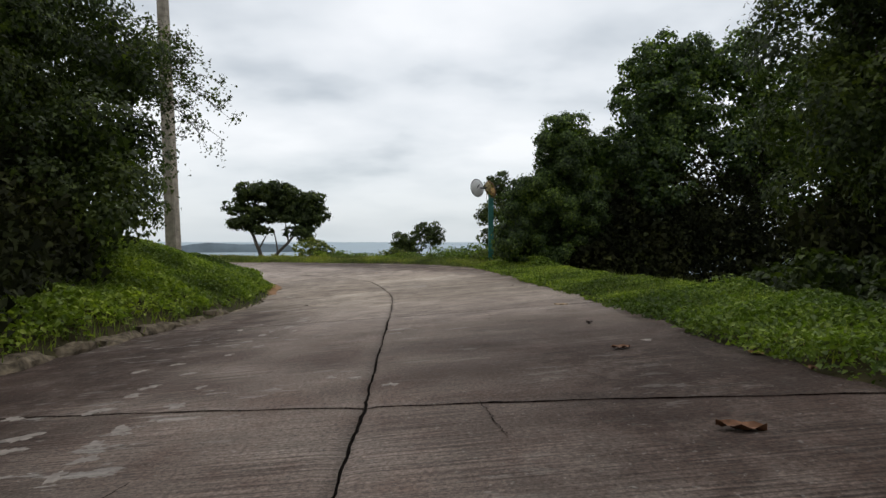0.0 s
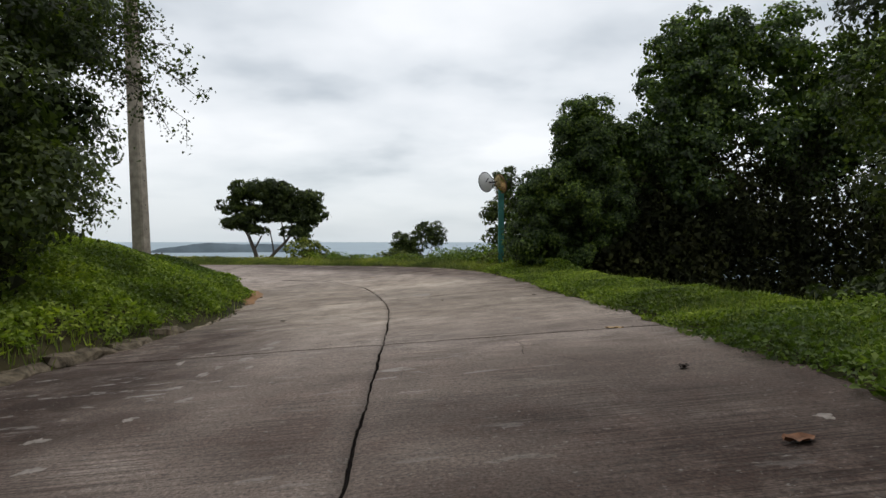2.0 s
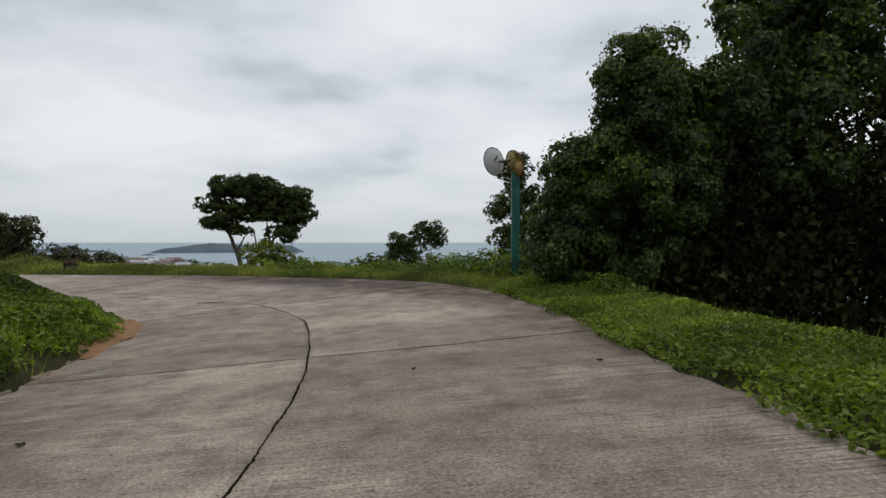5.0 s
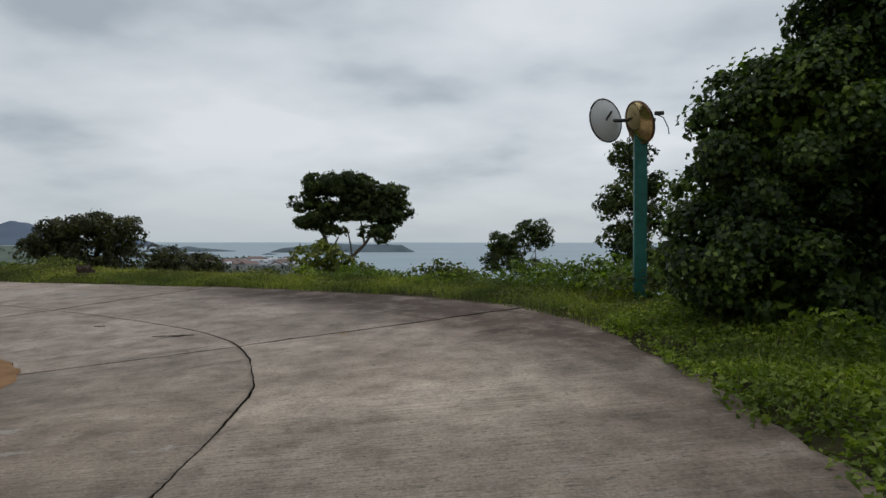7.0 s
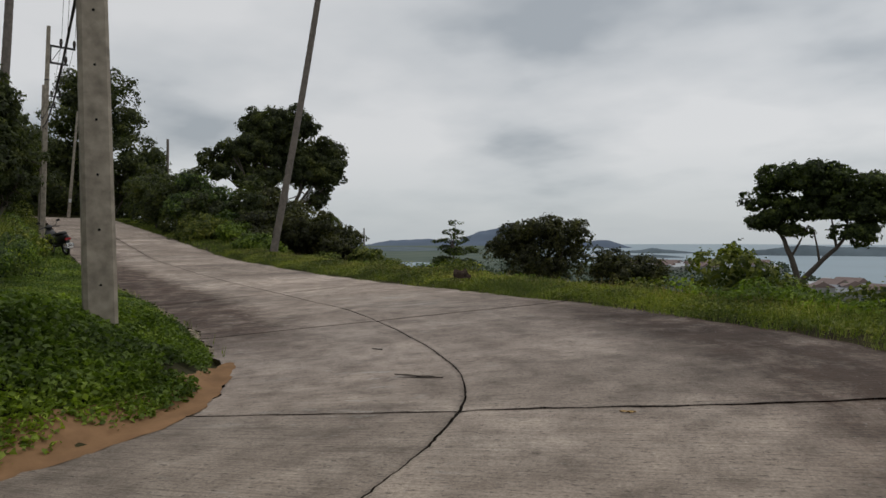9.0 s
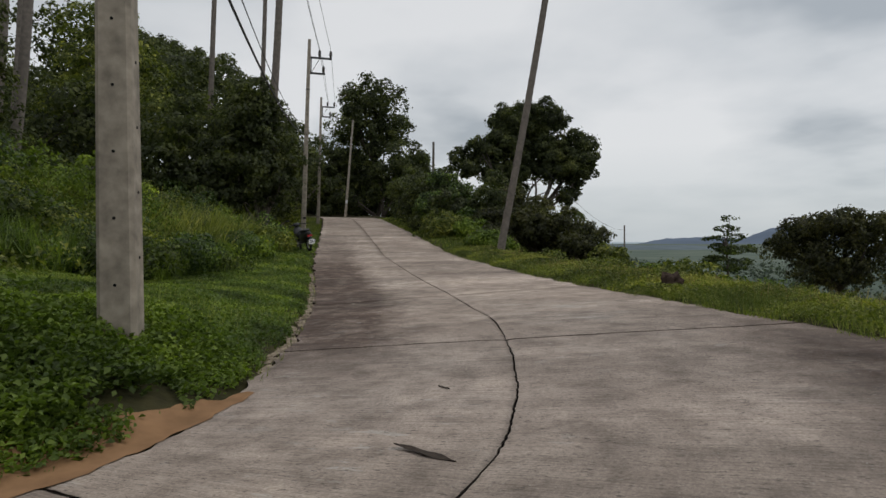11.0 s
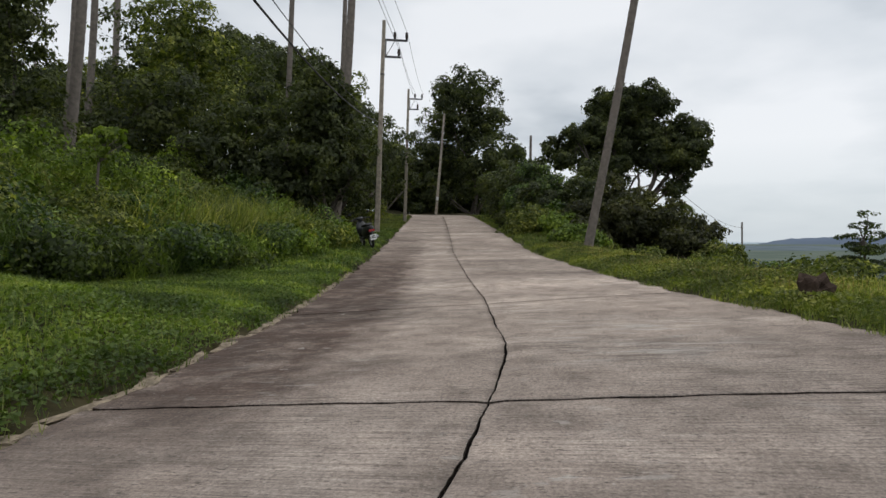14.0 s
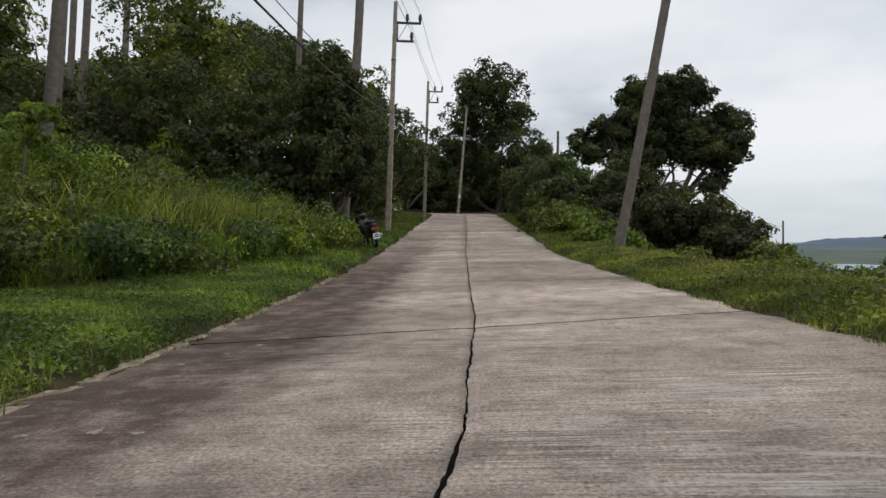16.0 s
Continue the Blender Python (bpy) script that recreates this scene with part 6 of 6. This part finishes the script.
STUMP = plain("stump_wood", (0.06, 0.042, 0.033), 0.95, 0.1, scale=14.0, vary=0.4, bump=0.03)


def rock(size, r, rough=0.2):
    bm = bmesh.new()
    bmesh.ops.create_icosphere(bm, subdivisions=3, radius=1.0)
    off = Vector(r.uniform(-9, 9, 3))
    for v in bm.verts:
        p = v.co
        m = max(abs(p.x), abs(p.y), abs(p.z))
        q = p / m * 0.75 + p * 0.25
        q = q * (1 + rough * noise.fractal(p * 1.7 + off, 1.0, 2.0, 4))
        v.co = Vector((q.x * size[0] / 2, q.y * size[1] / 2, q.z * size[2] / 2))
    v = [tuple(x.co) for x in bm.verts]
    bm.verts.index_update()
    f = [tuple(x.index for x in q.verts) for q in bm.faces]
    bm.free()
    return v, f


r = np.random.default_rng(5)
s = 11.9
while s < 17.6:
    length = r.uniform(0.45, 0.85)
    w = float(np.interp(s + length / 2, RS, RL[:, 4]))
    p = on_road(s + length / 2, -(w + 0.14 + r.uniform(-0.03, 0.05)))
    q = on_road(s + length / 2 + 0.1, -(w + 0.14))
    ob = new("kerb_stone", mesh_of("kerb_stone", *rock((length, r.uniform(0.24, 0.36), r.uniform(0.2, 0.28)), r, 0.38), STONE))
    ob.location = (p[0], p[1], p[2] - 0.045)
    ob.rotation_euler = (r.uniform(-0.1, 0.1), r.uniform(-0.06, 0.06), math.atan2(q[1] - p[1], q[0] - p[0]) + r.uniform(-0.12, 0.12))
    tagged(ob, "rough brown kerb stone at the concrete road's edge", "kerb stone", "kerb stones")
    s += length + r.uniform(0.0, 0.12)
for s in np.r_[np.arange(18.1, 21.6, 0.42), np.arange(28.7, 41.0, 0.27)] + r.uniform(-0.14, 0.14, 55)[:9 + 46]:
    w = float(np.interp(s, RS, RL[:, 4]))
    off = w + r.uniform(0.0, 0.1)
    p = on_road(s, -off)
    q = on_road(s + 0.1, -off)
    ob = new("edge_fragment", mesh_of("edge_fragment", *rock((r.uniform(0.14, 0.6), r.uniform(0.05, 0.11), 0.05), r, 0.5), PALE_EDGE))
    ob.location = (p[0], p[1], p[2] - 0.02)
    ob.rotation_euler = (0, 0, math.atan2(q[1] - p[1], q[0] - p[0]) + r.uniform(-0.25, 0.25))
    tagged(ob, "pale crumbled concrete fragment beside the road", "concrete fragment", "edge fragments")

stump = new("tree_stump", mesh_of("tree_stump", *rock((0.25, 0.23, 0.30), np.random.default_rng(3), 0.6), STUMP))
stump.location = (-8.85, 22.95, ground_z(-8.85, 22.95) + 0.09)
tagged(stump, "dark weathered tree stump in the grass", "tree stump")


def sand_patch():
    """Washed-out orange sand along the inner edge of the bend."""
    m, c = 60, 8
    s = np.linspace(21.6, 27.6, m + 1)[:, None] * np.ones((1, c + 1))
    k = np.linspace(0, 1, c + 1)[None] * np.ones((m + 1, 1))
    u = (s - 21.6) / 6.0
    w = np.interp(s, RS, RL[:, 4])
    wide = (0.10 + 0.40 * np.sin(np.pi * np.clip(u, 0, 1)) ** 0.8) * (1 + 0.05 * np.sin(3 * s))
    inner = -(w - 0.06 - 0.03 * np.sin(2.1 * s) - 0.014 * np.sin(9 * s) - 0.010 * np.sin(23 * s + 1))
    n = inner - wide * k
    p = on_road(s, n)
    g = height(p[..., 0], p[..., 1])
    road_z = p[..., 2]
    z = np.where(-n < w + 0.02, road_z + 0.003 + 0.008 * np.sin(np.pi * k), np.maximum(g + 0.012, road_z - 0.01))
    z = np.maximum(z, np.where(-n > w, road_z - 0.004 + 0.02 * np.sin(np.pi * k), z))
    p[..., 2] = z + 0.004 * np.sin(23 * s) * np.sin(17 * n)
    i = np.arange((m + 1) * (c + 1)).reshape(m + 1, c + 1)
    f = np.stack([i[:-1, :-1], i[:-1, 1:], i[1:, 1:], i[1:, :-1]], -1).reshape(-1, 4)[:, ::-1]
    return mesh_of("sand", p.reshape(-1, 3), f, SAND, smooth=True)


tagged(new("sand_strip", sand_patch()), "orange washed sand along the bend's inner edge", "sand", kind="structure")


def curled_leaf(length, width, curl, r):
    v, f = [], []
    for i in range(9):
        u = i / 8
        hw = width / 2 * math.sin(math.pi * min(0.03 + u * 0.97, 0.99)) ** 0.7 * (1 + 0.15 * math.sin(9 * u + r.uniform(0, 3)))
        for j in range(5):
            t = j / 2 - 1
            v.append(((u - 0.5) * length, t * hw, 0.003 + 0.3 * curl * (t * t * 0.5 + (2 * u - 1) ** 2 * 0.15 + 0.25 * math.sin(7 * u + 2 * t) ** 2) * width + 0.004 * math.sin(13 * u + 5 * t)))
    for i in range(8):
        for j in range(4):
            f.append((i * 5 + j, i * 5 + j + 1, i * 5 + j + 6, i * 5 + j + 5))
    return v, f


DRY = plain("dry_brown_leaf", (0.17, 0.08, 0.042), 0.8, 0.3, vary=0.5, scale=25.0)
DRY_DARK = plain("dark_dry_leaf", (0.04, 0.028, 0.02), 0.8, 0.3, vary=0.4, scale=25.0)
DRY_PALE = plain("pale_yellow_leaf", (0.42, 0.27, 0.11), 0.8, 0.3, vary=0.3, scale=25.0)
for x, y, length, width, curl, turn, mt, lab in (
    (1.04, 4.15, 0.13, 0.075, 0.8, 0.3, DRY, "curled dry brown leaf lying on concrete"), (0.95, 2.23, 0.16, 0.085, 1.1, -0.4, DRY, "curled dry brown leaf lying on concrete"),
    (1.14, 5.55, 0.07, 0.06, 1.0, 1.0, DRY_DARK, "small dark seed husk on concrete"), (1.22, 7.37, 0.15, 0.06, 0.4, 0.1, DRY_PALE, "pale yellow fallen leaf on a joint"),
    (-1.73, 17.23, 0.09, 0.03, 0.3, 0.6, DRY_PALE, "pale dry twig end on concrete"), (-3.57, 17.28, 0.40, 0.055, 0.25, 0.45, DRY_DARK, "dark dried palm strip lying on concrete"),
    (1.10, 11.4, 0.05, 0.03, 0.6, 0.2, DRY_DARK, "tiny dark leaf scrap on concrete"), (-0.17, 11.57, 0.05, 0.03, 0.6, 1.2, DRY_DARK, "tiny dark leaf scrap on concrete"),
    (-4.83, 17.86, 0.12, 0.02, 0.3, 0.3, DRY_DARK, "thin dark twig on concrete"), (1.62, 3.6, 0.10, 0.06, 0.6, 2.0, DRY_PALE, "yellow fallen leaf at the verge"),
    (1.66, 3.1, 0.09, 0.05, 0.8, 0.8, DRY, "curled dry brown leaf lying on concrete"), (-2.1, 10.2, 0.05, 0.04, 0.8, 0.3, DRY_DARK, "small dark pebble-like husk on concrete")):
    s_, n_, _b2 = road_place([x], [y])
    z_ = on_road(s_, n_)[0][2]
    ob = new("fallen_leaf", mesh_of("fallen_leaf", *curled_leaf(length, width, curl, np.random.default_rng(int(x * 100 + 500))), mt, smooth=True))
    ob.location, ob.rotation_euler = (x, y, z_ + 0.002), (0, 0, turn)
    tagged(ob, lab, "fallen leaf", "litter on the road")


# ---- verge plants ----
def verge(s0, s1, e0, e1, side, count, seed, fade=0.25):
    """Random feet on the ground beside the road, thinner towards the road's edge."""
    r = np.random.default_rng(seed)
    s = r.uniform(s0, s1, count)
    e = e0 + (e1 - e0) * r.uniform(0, 1, count)
    rag = 0.10 * np.sin(2.3 * s) + 0.07 * np.sin(6.1 * s + 1) + 0.05 * np.sin(15 * s)
    keep = r.uniform(0, 1, count) < np.clip((e - e0 + rag + 0.05) / fade, 0, 1)
    # the outer edge thins out unevenly
    thin = (e1 + 0.25 * np.sin(1.3 * s + seed) + 0.2 * np.sin(3.7 * s) - e) / (0.3 * (e1 - e0))
    ends = np.minimum(s - s0, s1 - s) / 0.6 + 0.35
    keep &= (r.uniform(0, 1, count) < np.clip(thin, 0, 1)) & (r.uniform(0, 1, count) < np.clip(ends, 0, 1))
    s, e = s[keep], e[keep]
    w = np.interp(s, RS, RL[:, 4] if side < 0 else RL[:, 5])
    p = on_road(s, side * (w + e))
    p[:, 2] = height(p[:, 0], p[:, 1])
    p[:, 2] = np.where(e < 0, on_road(s, side * (w + e))[:, 2], p[:, 2])
    return p, r


def weeds(name, feet, r, leaf, tall, mat, label, wide=0.34, patch=1.0, single=False):
    """Low broad-leaved plants: leaves at all heights over their feet, in uneven drifts."""
    h = tall * (0.55 + 0.45 * np.sin(feet[:, 0] * 2.1 * patch + 1.3 * np.sin(feet[:, 1] * 1.7)) * np.sin(feet[:, 1] * 2.6 * patch)) + tall * 0.25
    p = feet.copy()
    p[:, 2] += h * r.uniform(0.05, 1.0, len(p)) ** 0.7
    v, f = leaves(p, leaf, up=0.9, droop=0.2, wide=wide, vary=0.6, r=r, single=single)
    return tagged(new(name, mesh_of(name, v, f, mat)), label, "weeds", kind="stuff")


def grass(name, feet, r, tall, width, mat, label, lean=0.6, single=True):
    v, f = blades(feet, tall, width, lean=lean, r=r, single=single)
    return tagged(new(name, mesh_of(name, v, f, mat)), label, "grass", kind="stuff")


# outer verge of the first leg
# taller first stretch, in a darker leaf colour that stands in for shade
weeds("verge_weeds", *verge(8.5, 14.5, -0.10, 2.2, 1, 54000, 1), 0.033, 0.17, LEAF_LAWN, "bright yellow-green low weeds along the outer verge")
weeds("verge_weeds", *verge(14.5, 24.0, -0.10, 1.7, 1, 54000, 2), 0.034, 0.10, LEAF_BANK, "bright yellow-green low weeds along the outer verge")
grass("verge_grass", *verge(9, 24.0, 0.06, 1.9, 1, 13000, 3), 0.14, 0.011, LEAF_GRASS, "short grass along the outer verge")
# outer verge of the bend
weeds("bend_weeds", *verge(23.5, 33.0, 0.0, 1.6, 1, 30000, 4), 0.036, 0.085, LEAF_ROUGH, "green weeds on the outer edge of the bend")
grass("bend_grass", *verge(23.5, 33.0, -0.10, 1.6, 1, 34000, 5), 0.12, 0.007, LEAF_GRASS, "yellow-green grass on the outer edge of the bend")
weeds("tall_weeds", *verge(22.0, 29.0, 0.8, 1.6, 1, 7000, 6), 0.05, 0.22, LEAF_WEED, "taller leafy weeds on the slope's edge", patch=1.6)
grass("dry_grass", *verge(27.0, 50.0, 0.5, 2.2, 1, 9000, 21), 0.20, 0.007, DRY_GRASS, "dry straw-coloured grass along the outer edge")
# outer verge of the second leg
grass("outer_grass", *verge(32, 50, -0.08, 2.4, 1, 38000, 7), 0.12, 0.010, LEAF_GRASS, "yellow-green grass along the outer verge")
weeds("outer_weeds", *verge(32, 50, 0.0, 2.6, 1, 34000, 8), 0.045, 0.14, LEAF_ROUGH, "yellow-green weeds along the outer verge")
grass("outer_grass", *verge(50, 84, -0.05, 2.6, 1, 18000, 9), 0.16, 0.025, LEAF_GRASS, "yellow-green grass along the outer verge")
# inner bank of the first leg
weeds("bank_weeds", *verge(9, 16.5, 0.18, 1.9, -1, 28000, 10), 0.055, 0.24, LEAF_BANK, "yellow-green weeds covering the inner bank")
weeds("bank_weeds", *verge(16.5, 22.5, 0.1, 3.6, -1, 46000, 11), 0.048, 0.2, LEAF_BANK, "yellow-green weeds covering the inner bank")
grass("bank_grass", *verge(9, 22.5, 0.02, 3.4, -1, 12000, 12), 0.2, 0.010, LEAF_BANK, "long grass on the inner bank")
# nose of the bend, behind the sand
weeds("nose_weeds", *verge(22.0, 29.0, 0.34, 3.4, -1, 78000, 13), 0.042, 0.24, LEAF_WEED, "dense leafy green plants inside the bend", wide=0.34)
weeds("nose_weeds", *verge(21.5, 29.0, 0.1, 0.6, -1, 14000, 14), 0.036, 0.08, LEAF_WEED, "low green weeds beside the sand")
# inner verge of the second leg
weeds("inner_verge_weeds", *verge(28.0, 40.0, 0.03, 4.2, -1, 105000, 15), 0.032, 0.075, LEAF_LAWN, "low bright green weeds on the inner verge", single=True, wide=0.5)
grass("inner_verge_grass", *verge(28.0, 40.0, -0.05, 4.2, -1, 26000, 16), 0.12, 0.008, LEAF_GRASS, "short grass on the inner verge")
weeds("inner_verge_weeds", *verge(40.0, 62.0, 0.03, 3.2, -1, 30000, 17), 0.07, 0.10, LEAF_LAWN, "low bright green weeds on the inner verge", single=True)
grass("inner_verge_grass", *verge(40.0, 84.0, 0.0, 2.6, -1, 16000, 18), 0.18, 0.02, LEAF_GRASS, "grass on the inner verge")
# tall seeding grass and creepers on the bank above it
def tufts(s0, s1, off0, off1, count, per, seed):
    """Feet of grass tufts on the bank, many blades to each."""
    r = np.random.default_rng(seed)
    at_s = r.uniform(s0, s1, count)
    e = np.array([bank_foot(q) for q in at_s]) + r.uniform(off0, off1, count)
    p = on_road(at_s, -(np.interp(at_s, RS, RL[:, 4]) + e))
    p[:, 2] = height(p[:, 0], p[:, 1]) + r.uniform(0.0, 0.45, count)
    q = np.repeat(p, per, axis=0) + r.normal(size=(count * per, 3)) * [0.07, 0.07, 0.02]
    return q, r


grass("tall_bank_grass", *tufts(38.5, 50.0, 0.3, 3.8, 150, 26, 19), 1.1, 0.02, LEAF_TALL, "tall arching yellow-green grass tufts on the bank", lean=1.0, single=False)
grass("tall_bank_grass", *tufts(40.5, 45.5, 0.0, 1.6, 60, 34, 34), 1.15, 0.02, LEAF_TALL, "dense tall grass tufts at the bank's foot", lean=1.0, single=False)
grass("bank_foot_grass", *tufts(31.0, 52.0, -0.3, 0.6, 520, 20, 35), 0.45, 0.016, LEAF_LAWN, "long soft grass at the foot of the bank", lean=0.9, single=True)
weeds("bank_creepers", *verge(30.0, 54.0, 3.0, 10.5, -1, 24000, 20), 0.07, 0.5, LEAF_OLIVE, "tangled creepers covering the bank", patch=0.7, single=True)
grass("seed_grass", *verge(39.0, 52.0, 5.0, 8.0, -1, 400, 22), 1.4, 0.012, DRY_GRASS, "tall seed heads of dry grass on the bank", lean=0.3, single=False)
# rougher cover on the slopes beyond
weeds("slope_cover", *verge(4.0, 60.0, 2.3, 9.0, 1, 30000, 31), 0.075, 0.12, LEAF_WEED, "rough green cover on the falling slope", single=True)
weeds("bank_cover", *verge(4.0, 30.0, 2.2, 8.0, -1, 20000, 32), 0.08, 0.15, LEAF_WEED, "rough green cover above the bank", single=True)


# ---- far land ----
EYE_Z = 1.05


def ridge(name, rows, dist, depth, base_z, mat, label, seed, category="hills"):
    """A long hill: rows of (azimuth in degrees left of the first heading, rise of its crest in thousandths of its distance)."""
    r = np.random.default_rng(seed)
    az = np.array([a for a, _ in rows]); rise = np.array([h for _, h in rows])
    u = np.linspace(az.min(), az.max(), 160)
    o = np.argsort(az)
    top = EYE_Z + np.interp(u, az[o], rise[o]) * dist / 1000
    bumps = sum(np.sin(u * k * 6 + r.uniform(0, 6)) / k for k in (1.0, 2.3, 4.1, 7.7)) * 0.012 * (top.max() - base_z)
    top = np.maximum(top + bumps, base_z)
    k = np.linspace(-1, 1, 15)
    prof = np.cos(k * np.pi / 2) ** 1.2
    d = dist + depth * k[None] * np.ones((len(u), 1))
    a = np.radians(u)[:, None]
    x, y = -2 - np.sin(a) * d, 16 + np.cos(a) * d
    wob = 1 + 0.12 * np.sin(x * 0.02 * 1000 / dist + y * 0.013) * np.sin(y * 0.021)
    z = base_z - 2 + (top[:, None] - base_z + 2) * prof[None] * np.where(np.abs(k)[None] < 0.05, 1, wob)
    i = np.arange(x.size).reshape(x.shape)
    f = np.stack([i[:-1, :-1], i[1:, :-1], i[1:, 1:], i[:-1, 1:]], -1).reshape(-1, 4)
    ob = new(name, mesh_of(name, np.stack([x, y, z], -1).reshape(-1, 3), f, mat, smooth=True))
    return tagged(ob, label, category, kind="structure")


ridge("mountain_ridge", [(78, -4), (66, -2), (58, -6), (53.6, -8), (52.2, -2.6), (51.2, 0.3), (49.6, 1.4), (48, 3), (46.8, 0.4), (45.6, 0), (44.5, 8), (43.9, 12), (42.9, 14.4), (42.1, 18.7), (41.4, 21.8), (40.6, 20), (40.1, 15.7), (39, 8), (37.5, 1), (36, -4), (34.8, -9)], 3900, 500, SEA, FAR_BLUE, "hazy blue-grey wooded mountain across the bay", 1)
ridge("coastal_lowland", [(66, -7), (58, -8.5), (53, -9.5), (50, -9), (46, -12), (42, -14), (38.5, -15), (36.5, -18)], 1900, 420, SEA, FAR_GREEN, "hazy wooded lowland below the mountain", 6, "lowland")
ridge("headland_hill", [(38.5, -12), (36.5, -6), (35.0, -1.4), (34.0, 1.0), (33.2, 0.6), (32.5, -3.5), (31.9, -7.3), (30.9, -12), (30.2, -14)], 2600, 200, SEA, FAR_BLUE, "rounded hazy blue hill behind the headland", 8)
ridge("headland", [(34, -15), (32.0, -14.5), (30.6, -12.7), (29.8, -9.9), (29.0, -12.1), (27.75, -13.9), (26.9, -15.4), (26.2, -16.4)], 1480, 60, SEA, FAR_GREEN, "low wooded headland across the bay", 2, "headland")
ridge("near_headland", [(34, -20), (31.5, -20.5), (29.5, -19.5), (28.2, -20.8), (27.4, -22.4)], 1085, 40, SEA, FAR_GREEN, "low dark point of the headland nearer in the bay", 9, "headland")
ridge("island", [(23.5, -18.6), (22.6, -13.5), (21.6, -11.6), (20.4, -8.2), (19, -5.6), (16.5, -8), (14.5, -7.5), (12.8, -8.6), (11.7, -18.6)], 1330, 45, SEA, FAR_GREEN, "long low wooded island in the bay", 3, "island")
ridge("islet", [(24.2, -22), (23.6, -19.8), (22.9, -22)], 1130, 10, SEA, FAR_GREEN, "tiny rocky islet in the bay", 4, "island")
ridge("sandy_shore", [(34.6, -20.6), (32.0, -20.3), (30.0, -20.6)], 1170, 14, SEA, plain("pale_sand", (0.42, 0.40, 0.35), 0.9, 0.1), "pale sandy beach below the headland", 5, "beach")

def lagoon():
    """A pale inlet on the plain, uneven in outline, a little above the ground sheet."""
    a = np.linspace(0, 2 * np.pi, 48, endpoint=False)
    az = np.radians(49.3 + 1.5 * np.cos(a) * (1 + 0.15 * np.sin(3 * a)))
    d = 630 + 80 * np.sin(a) * (1 + 0.2 * np.cos(2 * a))
    v = np.stack([-2 - np.sin(az) * d, 16 + np.cos(az) * d, np.full(48, SEA + 3.2)], -1)
    return mesh_of("inlet_water", v, [tuple(range(48))], WATER)


tagged(new("inlet_water", lagoon()), "pale inlet of calm water on the coastal plain", "inlet", kind="structure")

# wooded plain and town by the shore
r = np.random.default_rng(77)
pts = []
for _ in range(1500):
    az, d = r.uniform(8, 62), r.uniform(150, 720)
    if d > coast(az) - 25 or (47.4 < az < 51.2 and d > 440):
        continue
    x, y = -2 - math.sin(math.radians(az)) * d, 16 + math.cos(math.radians(az)) * d
    pts.append((x, y, SEA + 2.2, r.uniform(3, 7), r.uniform(3, 7), r.uniform(2, 3.6)))
for az in np.arange(20, 33, 0.12):
    d = coast(az) - r.uniform(8, 45)
    x, y = -2 - math.sin(math.radians(az)) * d, 16 + math.cos(math.radians(az)) * d
    pts.append((x, y, SEA + 2.5, r.uniform(4, 8), r.uniform(4, 8), r.uniform(2.5, 4.2)))
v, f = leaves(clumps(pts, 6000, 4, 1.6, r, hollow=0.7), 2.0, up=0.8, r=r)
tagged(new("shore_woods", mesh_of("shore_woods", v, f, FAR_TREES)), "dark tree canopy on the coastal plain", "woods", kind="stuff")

# roof colours, the rust one too, greyed to carry distance haze
ROOFS = [plain("roof_" + nm, c, 0.8, 0.2, vary=0.12, scale=0.5) for nm, c in (("grey", (0.28, 0.29, 0.31)), ("white", (0.48, 0.50, 0.52)), ("slate", (0.17, 0.18, 0.20)), ("rust", (0.21, 0.155, 0.14)))]
WALLS = plain("house_render", (0.36, 0.36, 0.35), 0.85, 0.2, vary=0.1, scale=0.5)
WINDOW = plain("far_window", (0.06, 0.07, 0.08), 0.3, 0.5)


def house(w, d, h, roof_mat):
    ob = thing("house", (0, 0, 0), "small pale house with pitched roof on the plain", "house", "town houses")
    part("wall", mesh_of("wall", *box(0, 0, h / 2, w, d, h, 0.05), WALLS), ob)
    e = 0.6
    rv = [(-w / 2 - e, -d / 2 - e, h), (w / 2 + e, -d / 2 - e, h), (w / 2 + e, d / 2 + e, h), (-w / 2 - e, d / 2 + e, h), (-w / 2 - e, 0, h + d * 0.28), (w / 2 + e, 0, h + d * 0.28)]
    part("roof", mesh_of("roof", rv, [(0, 1, 5, 4), (2, 3, 4, 5), (0, 4, 3), (1, 2, 5), (0, 3, 2, 1)], roof_mat), ob)
    for i in (-1, 0, 1):
        part("window", mesh_of("window", *box(i * w * 0.3, -d / 2 - 0.02, h * 0.55, w * 0.14, 0.1, h * 0.4), WINDOW), ob)
    return ob


made = [house(w, d, h, ROOFS[i % 4]) for i, (w, d, h) in enumerate([(8, 6, 3.2), (10, 7, 4.5), (7, 7, 3.0), (12, 8, 5.5), (9, 8, 3.4)])]
for i in range(150):
    while True:
        az, d = (r.uniform(20.5, 31.5), r.uniform(540, 695)) if i < 125 else (r.uniform(9, 18), r.uniform(300, 400))
        if d < coast(az) - 60:
            break
    x, y = -2 - math.sin(math.radians(az)) * d, 16 + math.cos(math.radians(az)) * d
    m = pose(x, y, ground_z(x, y) - 0.3, 0, 0, math.degrees(r.uniform(0, 3.14)))
    if i < len(made):
        made[i].matrix_basis = m
    else:
        copy_thing(made[i % len(made)], m)
